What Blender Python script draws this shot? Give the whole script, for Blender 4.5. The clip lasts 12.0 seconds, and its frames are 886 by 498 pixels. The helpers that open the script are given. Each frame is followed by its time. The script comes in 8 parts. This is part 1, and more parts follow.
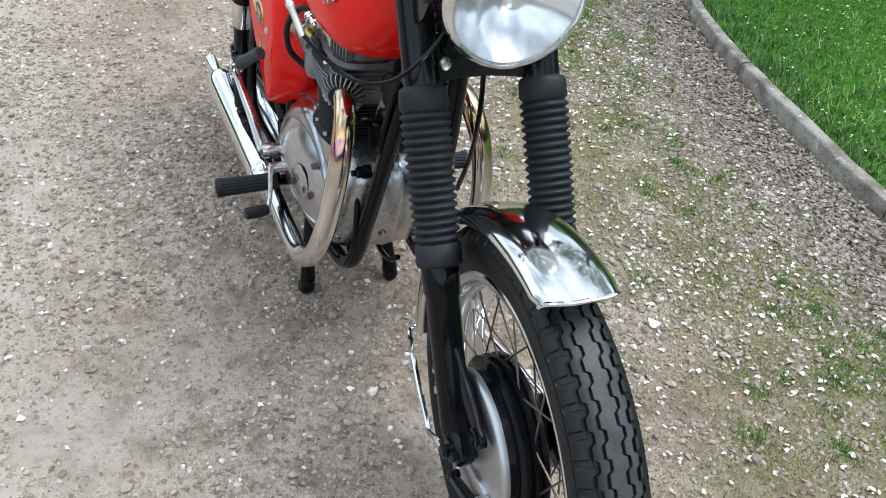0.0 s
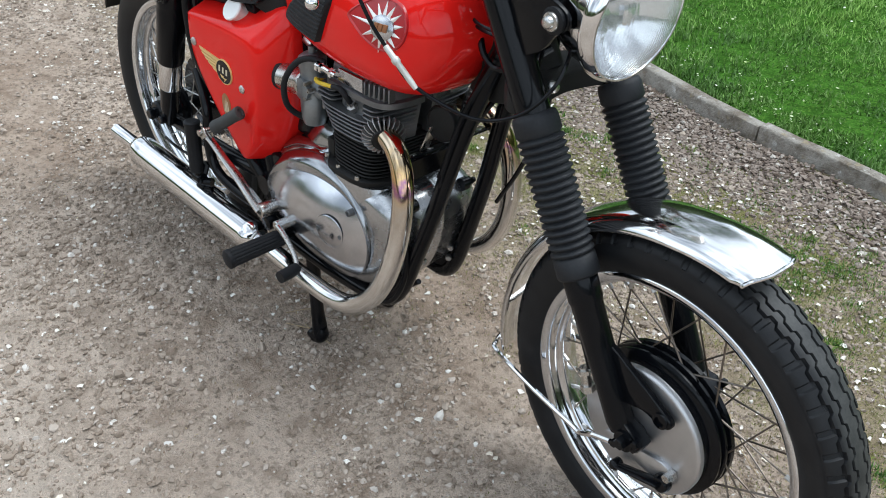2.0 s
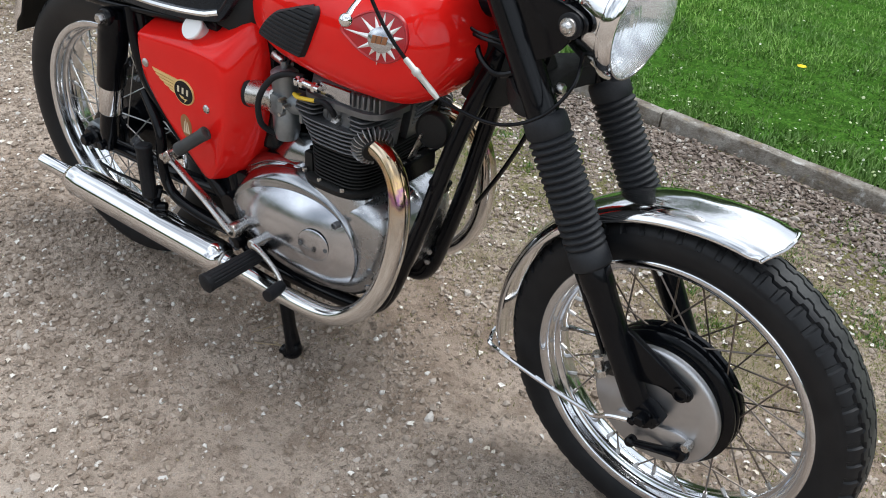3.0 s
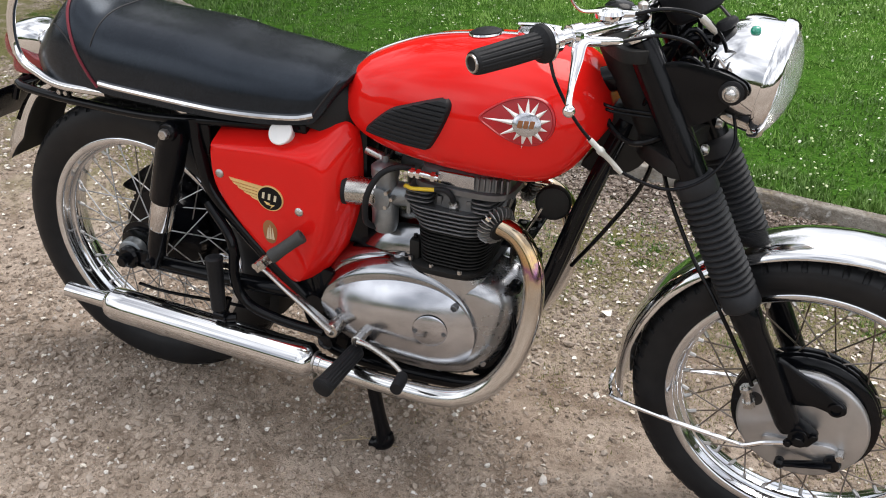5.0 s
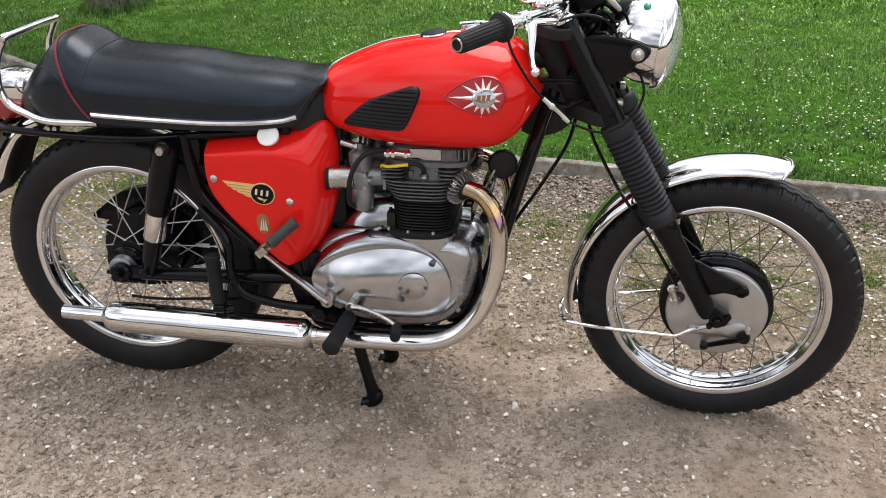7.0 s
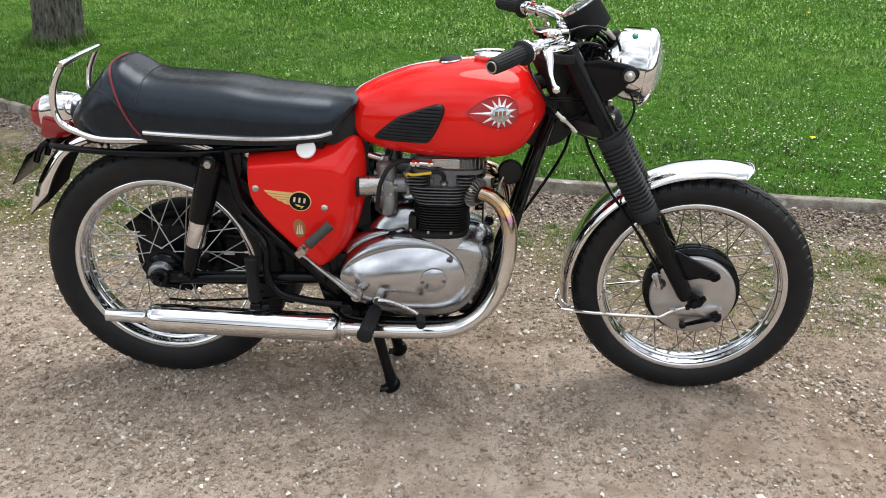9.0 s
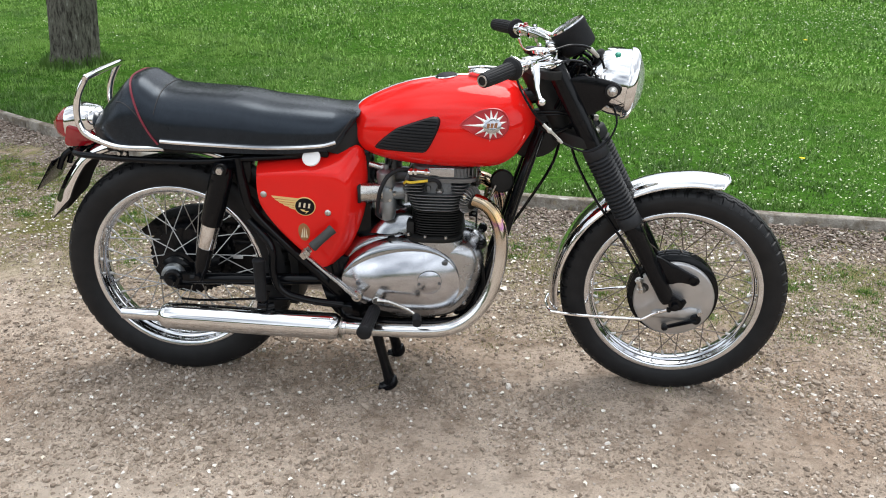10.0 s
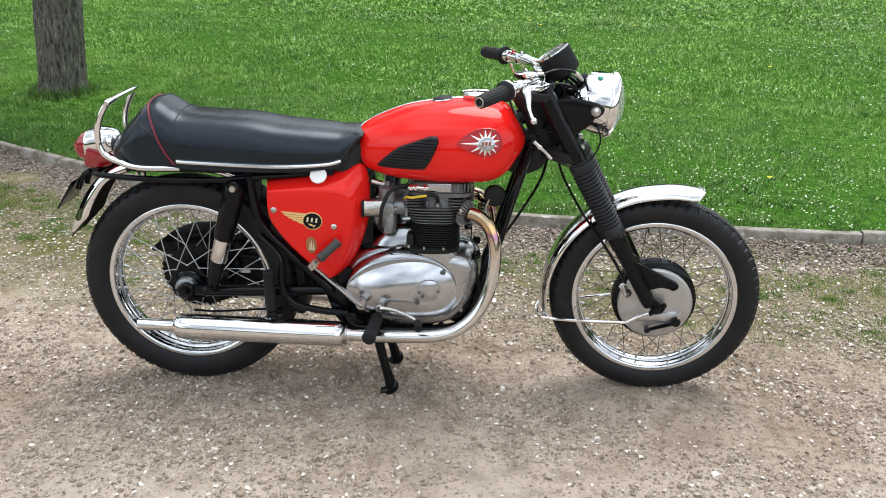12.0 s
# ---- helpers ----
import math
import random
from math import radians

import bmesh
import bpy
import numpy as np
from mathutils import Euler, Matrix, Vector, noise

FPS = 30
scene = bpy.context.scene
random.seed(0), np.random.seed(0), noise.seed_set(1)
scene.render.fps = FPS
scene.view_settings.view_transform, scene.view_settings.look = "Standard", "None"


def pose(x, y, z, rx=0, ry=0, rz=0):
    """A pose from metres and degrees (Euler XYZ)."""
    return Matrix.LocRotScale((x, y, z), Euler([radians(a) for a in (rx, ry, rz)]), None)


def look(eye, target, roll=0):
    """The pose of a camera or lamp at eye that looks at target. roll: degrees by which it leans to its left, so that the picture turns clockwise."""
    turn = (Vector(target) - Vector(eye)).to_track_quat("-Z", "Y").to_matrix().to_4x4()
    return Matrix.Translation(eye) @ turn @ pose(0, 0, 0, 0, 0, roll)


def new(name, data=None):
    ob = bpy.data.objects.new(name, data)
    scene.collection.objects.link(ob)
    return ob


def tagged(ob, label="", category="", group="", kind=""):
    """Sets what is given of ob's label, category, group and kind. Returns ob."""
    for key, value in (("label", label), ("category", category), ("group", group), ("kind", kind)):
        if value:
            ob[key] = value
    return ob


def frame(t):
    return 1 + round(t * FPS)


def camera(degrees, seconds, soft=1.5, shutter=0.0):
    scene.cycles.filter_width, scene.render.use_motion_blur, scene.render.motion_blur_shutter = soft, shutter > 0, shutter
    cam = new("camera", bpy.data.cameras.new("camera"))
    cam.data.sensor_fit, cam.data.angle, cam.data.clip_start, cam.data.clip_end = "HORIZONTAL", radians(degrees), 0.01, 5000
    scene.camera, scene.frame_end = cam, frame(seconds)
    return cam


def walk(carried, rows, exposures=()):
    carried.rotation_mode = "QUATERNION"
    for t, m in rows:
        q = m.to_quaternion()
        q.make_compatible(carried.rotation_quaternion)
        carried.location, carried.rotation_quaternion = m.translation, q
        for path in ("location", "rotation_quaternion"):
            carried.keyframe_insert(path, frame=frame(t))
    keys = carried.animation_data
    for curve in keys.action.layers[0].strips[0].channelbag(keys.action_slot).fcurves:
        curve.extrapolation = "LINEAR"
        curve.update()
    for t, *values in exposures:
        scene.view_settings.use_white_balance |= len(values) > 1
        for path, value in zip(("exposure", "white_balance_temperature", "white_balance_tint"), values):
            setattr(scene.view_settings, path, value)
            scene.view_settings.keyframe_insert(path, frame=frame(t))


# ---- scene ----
cam = camera(52.4, 12.0, soft=1.0)
PATH = [
    (0, (2.11, -0.517, 1.213), (0.624, 0.204, 0.085), 6.6),
    (0.5, (2.067, -0.671, 1.226), (0.675, 0.212, 0.092), 5.8),
    (1, (2.031, -0.829, 1.255), (0.739, 0.194, 0.123), 5.2),
    (1.5, (1.952, -0.896, 1.239), (0.694, 0.189, 0.124), 3.9),
    (2, (1.832, -0.956, 1.243), (0.644, 0.208, 0.132), 2.6),
    (2.5, (1.753, -1.015, 1.249), (0.664, 0.251, 0.148), 3.1),
    (3, (1.67, -1.132, 1.253), (0.722, 0.248, 0.159), 3.7),
    (3.5, (1.593, -1.263, 1.277), (0.709, 0.189, 0.223), 3.7),
    (3.7, (1.554, -1.292, 1.279), (0.675, 0.177, 0.245), 3.5),
    (5.3, (1.142, -1.481, 1.279), (0.631, 0.207, 0.336), 1.3),
    (5.5, (1.105, -1.539, 1.283), (0.68, 0.181, 0.355), 0.8),
    (6, (1.049, -1.616, 1.267), (0.788, 0.135, 0.337), 1.2),
    (6.5, (1.046, -1.738, 1.278), (0.769, 0.032, 0.387), -1.0),
    (7, (1.053, -1.838, 1.275), (0.758, -0.059, 0.408), -0.8),
    (8.8, (0.821, -2.119, 1.32), (0.736, -0.294, 0.506), 0.5),
    (9, (0.84, -2.146, 1.317), (0.738, -0.316, 0.516), 0.4),
    (9.5, (0.9, -2.222, 1.32), (0.758, -0.382, 0.549), 0.4),
    (10, (0.879, -2.3, 1.322), (0.76, -0.449, 0.574), 0.7),
    (10.5, (0.829, -2.437, 1.339), (0.733, -0.574, 0.62), 0.2),
    (11, (0.821, -2.503, 1.341), (0.737, -0.63, 0.646), -0.1),
    (11.5, (0.827, -2.49, 1.344), (0.761, -0.614, 0.654), 0.4),
    (12, (0.822, -2.485, 1.339), (0.76, -0.608, 0.651), 0.6),
]
walk(cam, [(t, look(eye, target, roll)) for t, eye, target, roll in PATH],
     [(0, 0.43, 5640, 4), (1.5, 0.28, 5740, 4), (3, 0.13, 6040, 8), (6, 0.20, 6560, 12), (9, 0.24, 6420, 9), (10.5, 0.40, 6270, 8), (12, 0.45, 6230, 7)])

# ---------------------------------------------------------------- world, sun and exposure
SUN_EL, SUN_AZ = 68.0, 28.0        # degrees: height of the sun, and its bearing from +y clockwise
world = bpy.data.worlds.new("sky")
scene.world = world
world.use_nodes = True
wt = world.node_tree
wt.nodes.clear()
w_out = wt.nodes.new("ShaderNodeOutputWorld")
w_bg = wt.nodes.new("ShaderNodeBackground")
w_sky = wt.nodes.new("ShaderNodeTexSky")
w_sky.sky_type = "NISHITA"
w_sky.sun_disc = False
w_sky.sun_elevation, w_sky.sun_rotation = radians(SUN_EL), radians(SUN_AZ)
w_sky.air_density, w_sky.dust_density, w_sky.ozone_density = 1.0, 3.0, 1.0
w_hsv = wt.nodes.new("ShaderNodeHueSaturation")      # thin high cloud takes most of the blue out
w_hsv.inputs["Saturation"].default_value = 0.35
w_mix = wt.nodes.new("ShaderNodeMix")
w_mix.data_type = "RGBA"
w_noise = wt.nodes.new("ShaderNodeTexNoise")
w_noise.inputs["Scale"].default_value = 2.2
w_noise.inputs["Detail"].default_value = 6.0
w_ramp = wt.nodes.new("ShaderNodeValToRGB")
w_ramp.color_ramp.elements[0].position, w_ramp.color_ramp.elements[1].position = 0.38, 0.66
w_geo = wt.nodes.new("ShaderNodeTexCoord")
wt.links.new(w_geo.outputs["Generated"], w_noise.inputs["Vector"])
wt.links.new(w_noise.outputs["Fac"], w_ramp.inputs["Fac"])
wt.links.new(w_ramp.outputs["Color"], w_mix.inputs["Factor"])
wt.links.new(w_sky.outputs["Color"], w_hsv.inputs["Color"])
wt.links.new(w_hsv.outputs["Color"], w_mix.inputs["A"])
w_mix.inputs["B"].default_value = (13.0, 13.4, 14.0, 1)
wt.links.new(w_mix.outputs["Result"], w_bg.inputs["Color"])
w_bg.inputs["Strength"].default_value = 0.128
wt.links.new(w_bg.outputs["Background"], w_out.inputs["Surface"])

sun_data = bpy.data.lights.new("sun", "SUN")
sun_data.energy, sun_data.angle, sun_data.color = 1.9, radians(38), (1.0, 0.95, 0.88)
sun = new("sun", sun_data)
_az = radians(SUN_AZ)
sun_dir = Vector((math.sin(_az) * math.cos(radians(SUN_EL)), math.cos(_az) * math.cos(radians(SUN_EL)), math.sin(radians(SUN_EL))))
sun.matrix_world = look(sun_dir * 30, (0, 0, 0))


# ---------------------------------------------------------------- materials
def mat_base(name, colour, rough=0.5, metal=0.0, coat=0.0):
    m = bpy.data.materials.new(name)
    m.use_nodes = True
    b = m.node_tree.nodes["Principled BSDF"]
    b.inputs["Base Color"].default_value = (*colour, 1)
    b.inputs["Roughness"].default_value = rough
    b.inputs["Metallic"].default_value = metal
    b.inputs["Coat Weight"].default_value = coat
    b.inputs["Coat Roughness"].default_value = 0.07
    return m, m.node_tree, b


def n_noise(t, scale, detail=4.0, coord="Object", rough=0.55):
    c = t.nodes.new("ShaderNodeTexCoord")
    n = t.nodes.new("ShaderNodeTexNoise")
    n.inputs["Scale"].default_value = scale
    n.inputs["Detail"].default_value = detail
    n.inputs["Roughness"].default_value = rough
    t.links.new(c.outputs[coord], n.inputs["Vector"])
    return n


def n_ramp(t, src, stops):
    r = t.nodes.new("ShaderNodeValToRGB")
    e = r.color_ramp.elements
    while len(e) < len(stops):
        e.new(0.5)
    for k, (p, c) in zip(e, stops):
        k.position, k.color = p, (*c, 1) if len(c) == 3 else c
    t.links.new(src, r.inputs["Fac"])
    return r


def n_mix(t, fac, a, b, mode="MIX"):
    m = t.nodes.new("ShaderNodeMix")
    m.data_type, m.blend_type = "RGBA", mode
    for key, v in (("Factor", fac), ("A", a), ("B", b)):
        if isinstance(v, (int, float)):
            m.inputs[key].default_value = v
        elif isinstance(v, tuple):
            m.inputs[key].default_value = (*v, 1)
        else:
            t.links.new(v, m.inputs[key])
    return m.outputs["Result"]


def n_bump(t, b, height, strength, distance=0.002):
    k = t.nodes.new("ShaderNodeBump")
    k.inputs["Strength"].default_value, k.inputs["Distance"].default_value = strength, distance
    t.links.new(height, k.inputs["Height"])
    t.links.new(k.outputs["Normal"], b.inputs["Normal"])


def worn(name, c0, c1, rough0, rough1, metal=0.0, coat=0.0, grain=120.0, blotch=9.0, bump=0.0, dist=0.001):
    """Two scales of variation: blotches in colour, grain in gloss and relief."""
    m, t, b = mat_base(name, c0, rough0, metal, coat)
    big, small = n_noise(t, blotch, 5), n_noise(t, grain, 4)
    t.links.new(n_mix(t, n_ramp(t, big.outputs["Fac"], [(0.35, (0, 0, 0)), (0.7, (1, 1, 1))]).outputs["Color"], c0, c1), b.inputs["Base Color"])
    both = t.nodes.new("ShaderNodeMath")
    both.operation = "MULTIPLY"
    t.links.new(big.outputs["Fac"], both.inputs[0])
    t.links.new(small.outputs["Fac"], both.inputs[1])
    r = t.nodes.new("ShaderNodeMapRange")
    r.inputs["From Min"].default_value, r.inputs["From Max"].default_value = 0.12, 0.4
    r.inputs["To Min"].default_value, r.inputs["To Max"].default_value = rough0, rough1
    t.links.new(both.outputs[0], r.inputs["Value"])
    t.links.new(r.outputs["Result"], b.inputs["Roughness"])
    if bump:
        n_bump(t, b, small.outputs["Fac"], bump, dist)
    return m


M_RED = worn("red_paint", (0.73, 0.014, 0.011), (0.68, 0.012, 0.009), 0.38, 0.5, coat=0.6, grain=60, blotch=4)
M_RED.node_tree.nodes["Principled BSDF"].inputs["Coat Roughness"].default_value = 0.04
M_BADGE_RED = worn("badge_red", (0.46, 0.006, 0.010), (0.34, 0.004, 0.008), 0.3, 0.4, coat=0.25)
M_CHROME = worn("chrome", (0.80, 0.80, 0.80), (0.74, 0.74, 0.75), 0.04, 0.11, metal=1.0, grain=220, blotch=14)
M_OLD_CHROME = worn("hazed_chrome", (0.78, 0.78, 0.78), (0.70, 0.70, 0.71), 0.06, 0.14, metal=1.0, grain=180, blotch=9)
M_DULL_CHROME = worn("dull_chrome", (0.55, 0.54, 0.52), (0.42, 0.40, 0.37), 0.14, 0.34, metal=1.0, grain=300, blotch=30)
M_ALU = worn("polished_alloy", (0.56, 0.57, 0.60), (0.46, 0.47, 0.50), 0.15, 0.26, metal=1.0, grain=40, blotch=10)
# Polished alloy toned down: dark reflections of tank and seat put into its colour.
M_INNER = worn("smooth_alloy_dark_reflections", (0.38, 0.39, 0.405), (0.29, 0.296, 0.31), 0.14, 0.26, metal=1.0, grain=60, blotch=12)
M_CASE = worn("dull_alloy_casting", (0.47, 0.477, 0.49), (0.35, 0.355, 0.365), 0.18, 0.34, metal=0.95, grain=50, blotch=10)
M_CARB = worn("grey_carburettor_alloy", (0.30, 0.32, 0.335), (0.20, 0.215, 0.225), 0.34, 0.5, metal=0.8, grain=300, blotch=30, bump=0.15)
M_GAITER = worn("dusty_gaiter_rubber", (0.0085, 0.0098, 0.0125), (0.017, 0.0182, 0.021), 0.5, 0.7, grain=260, blotch=24, bump=0.15)
M_CAST = worn("cast_alloy", (0.40, 0.40, 0.40), (0.30, 0.30, 0.29), 0.42, 0.62, metal=0.9, grain=420, blotch=22, bump=0.25)
M_HEAD = worn("grey_cast_alloy", (0.185, 0.188, 0.193), (0.120, 0.123, 0.127), 0.38, 0.56, metal=0.75, grain=380, blotch=24, bump=0.25)
M_BLACK = worn("black_enamel", (0.0032, 0.0036, 0.0048), (0.0048, 0.0053, 0.0068), 0.10, 0.22, coat=0.0, grain=160, blotch=18)
M_BLOCK = worn("black_barrel_paint", (0.006, 0.006, 0.006), (0.012, 0.012, 0.011), 0.5, 0.7, grain=400, blotch=30, bump=0.2)
M_RUBBER = worn("black_rubber", (0.0055, 0.0062, 0.0080), (0.011, 0.0116, 0.0132), 0.50, 0.72, grain=300, blotch=26, bump=0.15)


def tyre_mat(name, x, z, radius):
    """Black rubber, greyed with road dust on the worn crown of the tread."""
    m, t, b = mat_base(name, (0.008, 0.0086, 0.0098), 0.5)
    b.inputs["Specular IOR Level"].default_value = 0.3
    g = t.nodes.new("ShaderNodeNewGeometry")
    sp = t.nodes.new("ShaderNodeSeparateXYZ")
    t.links.new(g.outputs["Position"], sp.inputs[0])
    flat = t.nodes.new("ShaderNodeCombineXYZ")
    t.links.new(sp.outputs["X"], flat.inputs["X"])
    t.links.new(sp.outputs["Z"], flat.inputs["Z"])
    far = t.nodes.new("ShaderNodeVectorMath")
    far.operation = "DISTANCE"
    t.links.new(flat.outputs[0], far.inputs[0])
    far.inputs[1].default_value = (x, 0, z)
    crown = t.nodes.new("ShaderNodeMapRange")
    crown.inputs["From Min"].default_value, crown.inputs["From Max"].default_value = radius - 0.0045, radius - 0.0005
    t.links.new(far.outputs["Value"], crown.inputs["Value"])
    big, small = n_noise(t, 24, 5), n_noise(t, 260, 4)
    base = n_mix(t, n_ramp(t, big.outputs["Fac"], [(0.35, (0, 0, 0)), (0.7, (1, 1, 1))]).outputs["Color"], (0.0055, 0.0061, 0.0076), (0.012, 0.0125, 0.0138))
    dust = n_mix(t, small.outputs["Fac"], (0.030, 0.031, 0.031), (0.078, 0.078, 0.074))
    part_of = t.nodes.new("ShaderNodeMath")
    part_of.operation = "MULTIPLY"
    t.links.new(crown.outputs["Result"], part_of.inputs[0])
    t.links.new(n_ramp(t, big.outputs["Fac"], [(0.25, (0.35, 0.35, 0.35)), (0.6, (1, 1, 1))]).outputs["Color"], part_of.inputs[1])
    t.links.new(n_mix(t, part_of.outputs[0], base, dust), b.inputs["Base Color"])
    n_bump(t, b, small.outputs["Fac"], 0.2, 0.001)
    return m


M_VINYL = worn("black_vinyl", (0.0075, 0.0088, 0.0112), (0.0120, 0.0135, 0.0165), 0.22, 0.33, grain=900, blotch=8, bump=0.12, dist=0.0006)
M_VINYL.node_tree.nodes["Principled BSDF"].inputs["Specular IOR Level"].default_value = 0.85
# Blue highlight tint puts the sky's bluish sheen into the vinyl.
M_VINYL.node_tree.nodes["Principled BSDF"].inputs["Specular Tint"].default_value = (0.68, 0.82, 1.0, 1)
M_PIPING = worn("red_piping", (0.19, 0.008, 0.024), (0.12, 0.006, 0.016), 0.4, 0.55)
M_SEAM = worn("seat_seam", (0.012, 0.012, 0.014), (0.02, 0.02, 0.022), 0.5, 0.65)
M_GOLD = worn("gilt_metal", (0.86, 0.66, 0.30), (0.74, 0.54, 0.21), 0.3, 0.42, metal=0.5)
M_WHITE = worn("white_plastic", (0.80, 0.80, 0.79), (0.74, 0.74, 0.72), 0.3, 0.42)
M_PALE = worn("pale_zinc", (0.62, 0.62, 0.58), (0.52, 0.51, 0.47), 0.35, 0.5, metal=0.5)
M_TRANSFER = worn("brown_gilt_transfer", (0.34, 0.15, 0.045), (0.25, 0.09, 0.03), 0.35, 0.5)
M_RAY = worn("bright_badge_plating", (0.86, 0.85, 0.82), (0.78, 0.77, 0.74), 0.25, 0.4, metal=0.4)
M_STEEL = worn("bright_steel", (0.58, 0.57, 0.55), (0.46, 0.44, 0.42), 0.22, 0.4, metal=1.0, grain=300, blotch=40)
M_SPOKE = worn("weathered_spoke_steel", (0.22, 0.19, 0.165), (0.14, 0.108, 0.085), 0.3, 0.5, metal=0.9, blotch=30)
M_SPOKE_R = worn("bright_spoke_steel", (0.42, 0.42, 0.415), (0.30, 0.295, 0.29), 0.25, 0.4, metal=0.95, blotch=30)
M_RIM = worn("chromed_rim", (0.76, 0.775, 0.80), (0.66, 0.675, 0.70), 0.08, 0.17, metal=1.0, grain=90, blotch=20)
M_YELLOW = worn("yellow_lead", (0.72, 0.50, 0.03), (0.62, 0.42, 0.02), 0.4, 0.5)
M_GREEN = worn("green_tell_tale", (0.02, 0.30, 0.20), (0.02, 0.24, 0.16), 0.15, 0.25, coat=0.8)
M_WORN_RUBBER = worn("greyed_rubber", (0.030, 0.031, 0.031), (0.055, 0.055, 0.052), 0.6, 0.8, grain=200, blotch=30, bump=0.3)
M_CREAM = worn("cream_print", (0.70, 0.62, 0.45), (0.62, 0.52, 0.36), 0.35, 0.5)
M_DIAL = worn("black_dial", (0.015, 0.015, 0.016), (0.02, 0.02, 0.02), 0.4, 0.5)
M_LEVER_PLATE = worn("polished_brake_plate", (0.56, 0.56, 0.57), (0.48, 0.48, 0.485), 0.36, 0.48, metal=0.95, grain=240, blotch=18, bump=0.08)

for _m, _s in ((M_RED, 0.0), (M_RUBBER, 0.3), (M_GAITER, 0.35), (M_BLOCK, 0.3), (M_BLACK, 0.20), (M_VINYL, 0.40)):
    _m.node_tree.nodes["Principled BSDF"].inputs["Specular IOR Level"].default_value = _s

M_REDLENS, _t, _b = mat_base("red_lens", (0.34, 0.005, 0.012), 0.08, 0.0, 0.8)
_b.inputs["Transmission Weight"].default_value = 0.3
M_GLASS, _t, _b = mat_base("lamp_glass", (0.97, 0.98, 0.98), 0.03)
_b.inputs["Roughness"].default_value = 0.14
_b.inputs["Transmission Weight"].default_value = 1.0
_b.inputs["IOR"].default_value = 1.45
M_LENS, _t, _b = mat_base("fluted_glass", (0.97, 0.98, 0.98), 0.04)
_b.inputs["Transmission Weight"].default_value = 0.92
_b.inputs["IOR"].default_value = 1.3
_w = _t.nodes.new("ShaderNodeTexWave")
_w.bands_direction = "Y"
_w.inputs["Scale"].default_value, _w.inputs["Distortion"].default_value = 62.0, 0.6
_c = _t.nodes.new("ShaderNodeTexCoord")
_t.links.new(_c.outputs["Object"], _w.inputs["Vector"])
n_bump(_t, _b, _w.outputs["Fac"], 0.06, 0.002)
M_REFLECTOR = worn("silvered_reflector", (0.80, 0.81, 0.82), (0.70, 0.71, 0.73), 0.08, 0.18, metal=1.0, grain=60)


def heat_blued():
    """Chromed header pipe: straw, purple and blue tints close to the exhaust port."""
    m, t, b = mat_base("heat_blued_chrome", (0.8, 0.8, 0.8), 0.08, 1.0)
    g = t.nodes.new("ShaderNodeNewGeometry")
    s = t.nodes.new("ShaderNodeSeparateXYZ")
    t.links.new(g.outputs["Position"], s.inputs[0])
    n = n_noise(t, 38, 4)
    add = t.nodes.new("ShaderNodeMath")
    add.operation = "MULTIPLY_ADD"
    t.links.new(n.outputs["Fac"], add.inputs[0])
    add.inputs[1].default_value = 0.09
    t.links.new(s.outputs["Z"], add.inputs[2])
    r = t.nodes.new("ShaderNodeMapRange")
    r.inputs["From Min"].default_value, r.inputs["From Max"].default_value = 0.30, 0.64
    t.links.new(add.outputs[0], r.inputs["Value"])
    c = n_ramp(t, r.outputs["Result"], [(0.0, (0.76, 0.76, 0.75)), (0.45, (0.70, 0.68, 0.65)), (0.62, (0.60, 0.56, 0.51)), (0.73, (0.56, 0.45, 0.32)),
                                        (0.77, (0.36, 0.16, 0.30)), (0.83, (0.62, 0.42, 0.20)), (0.93, (0.52, 0.42, 0.30))])
    t.links.new(c.outputs["Color"], b.inputs["Base Color"])
    q = n_noise(t, 90, 4)
    r2 = t.nodes.new("ShaderNodeMapRange")
    r2.inputs["To Min"].default_value, r2.inputs["To Max"].default_value = 0.07, 0.2
    t.links.new(q.outputs["Fac"], r2.inputs["Value"])
    t.links.new(r2.outputs["Result"], b.inputs["Roughness"])
    return m


M_HEADER = heat_blued()


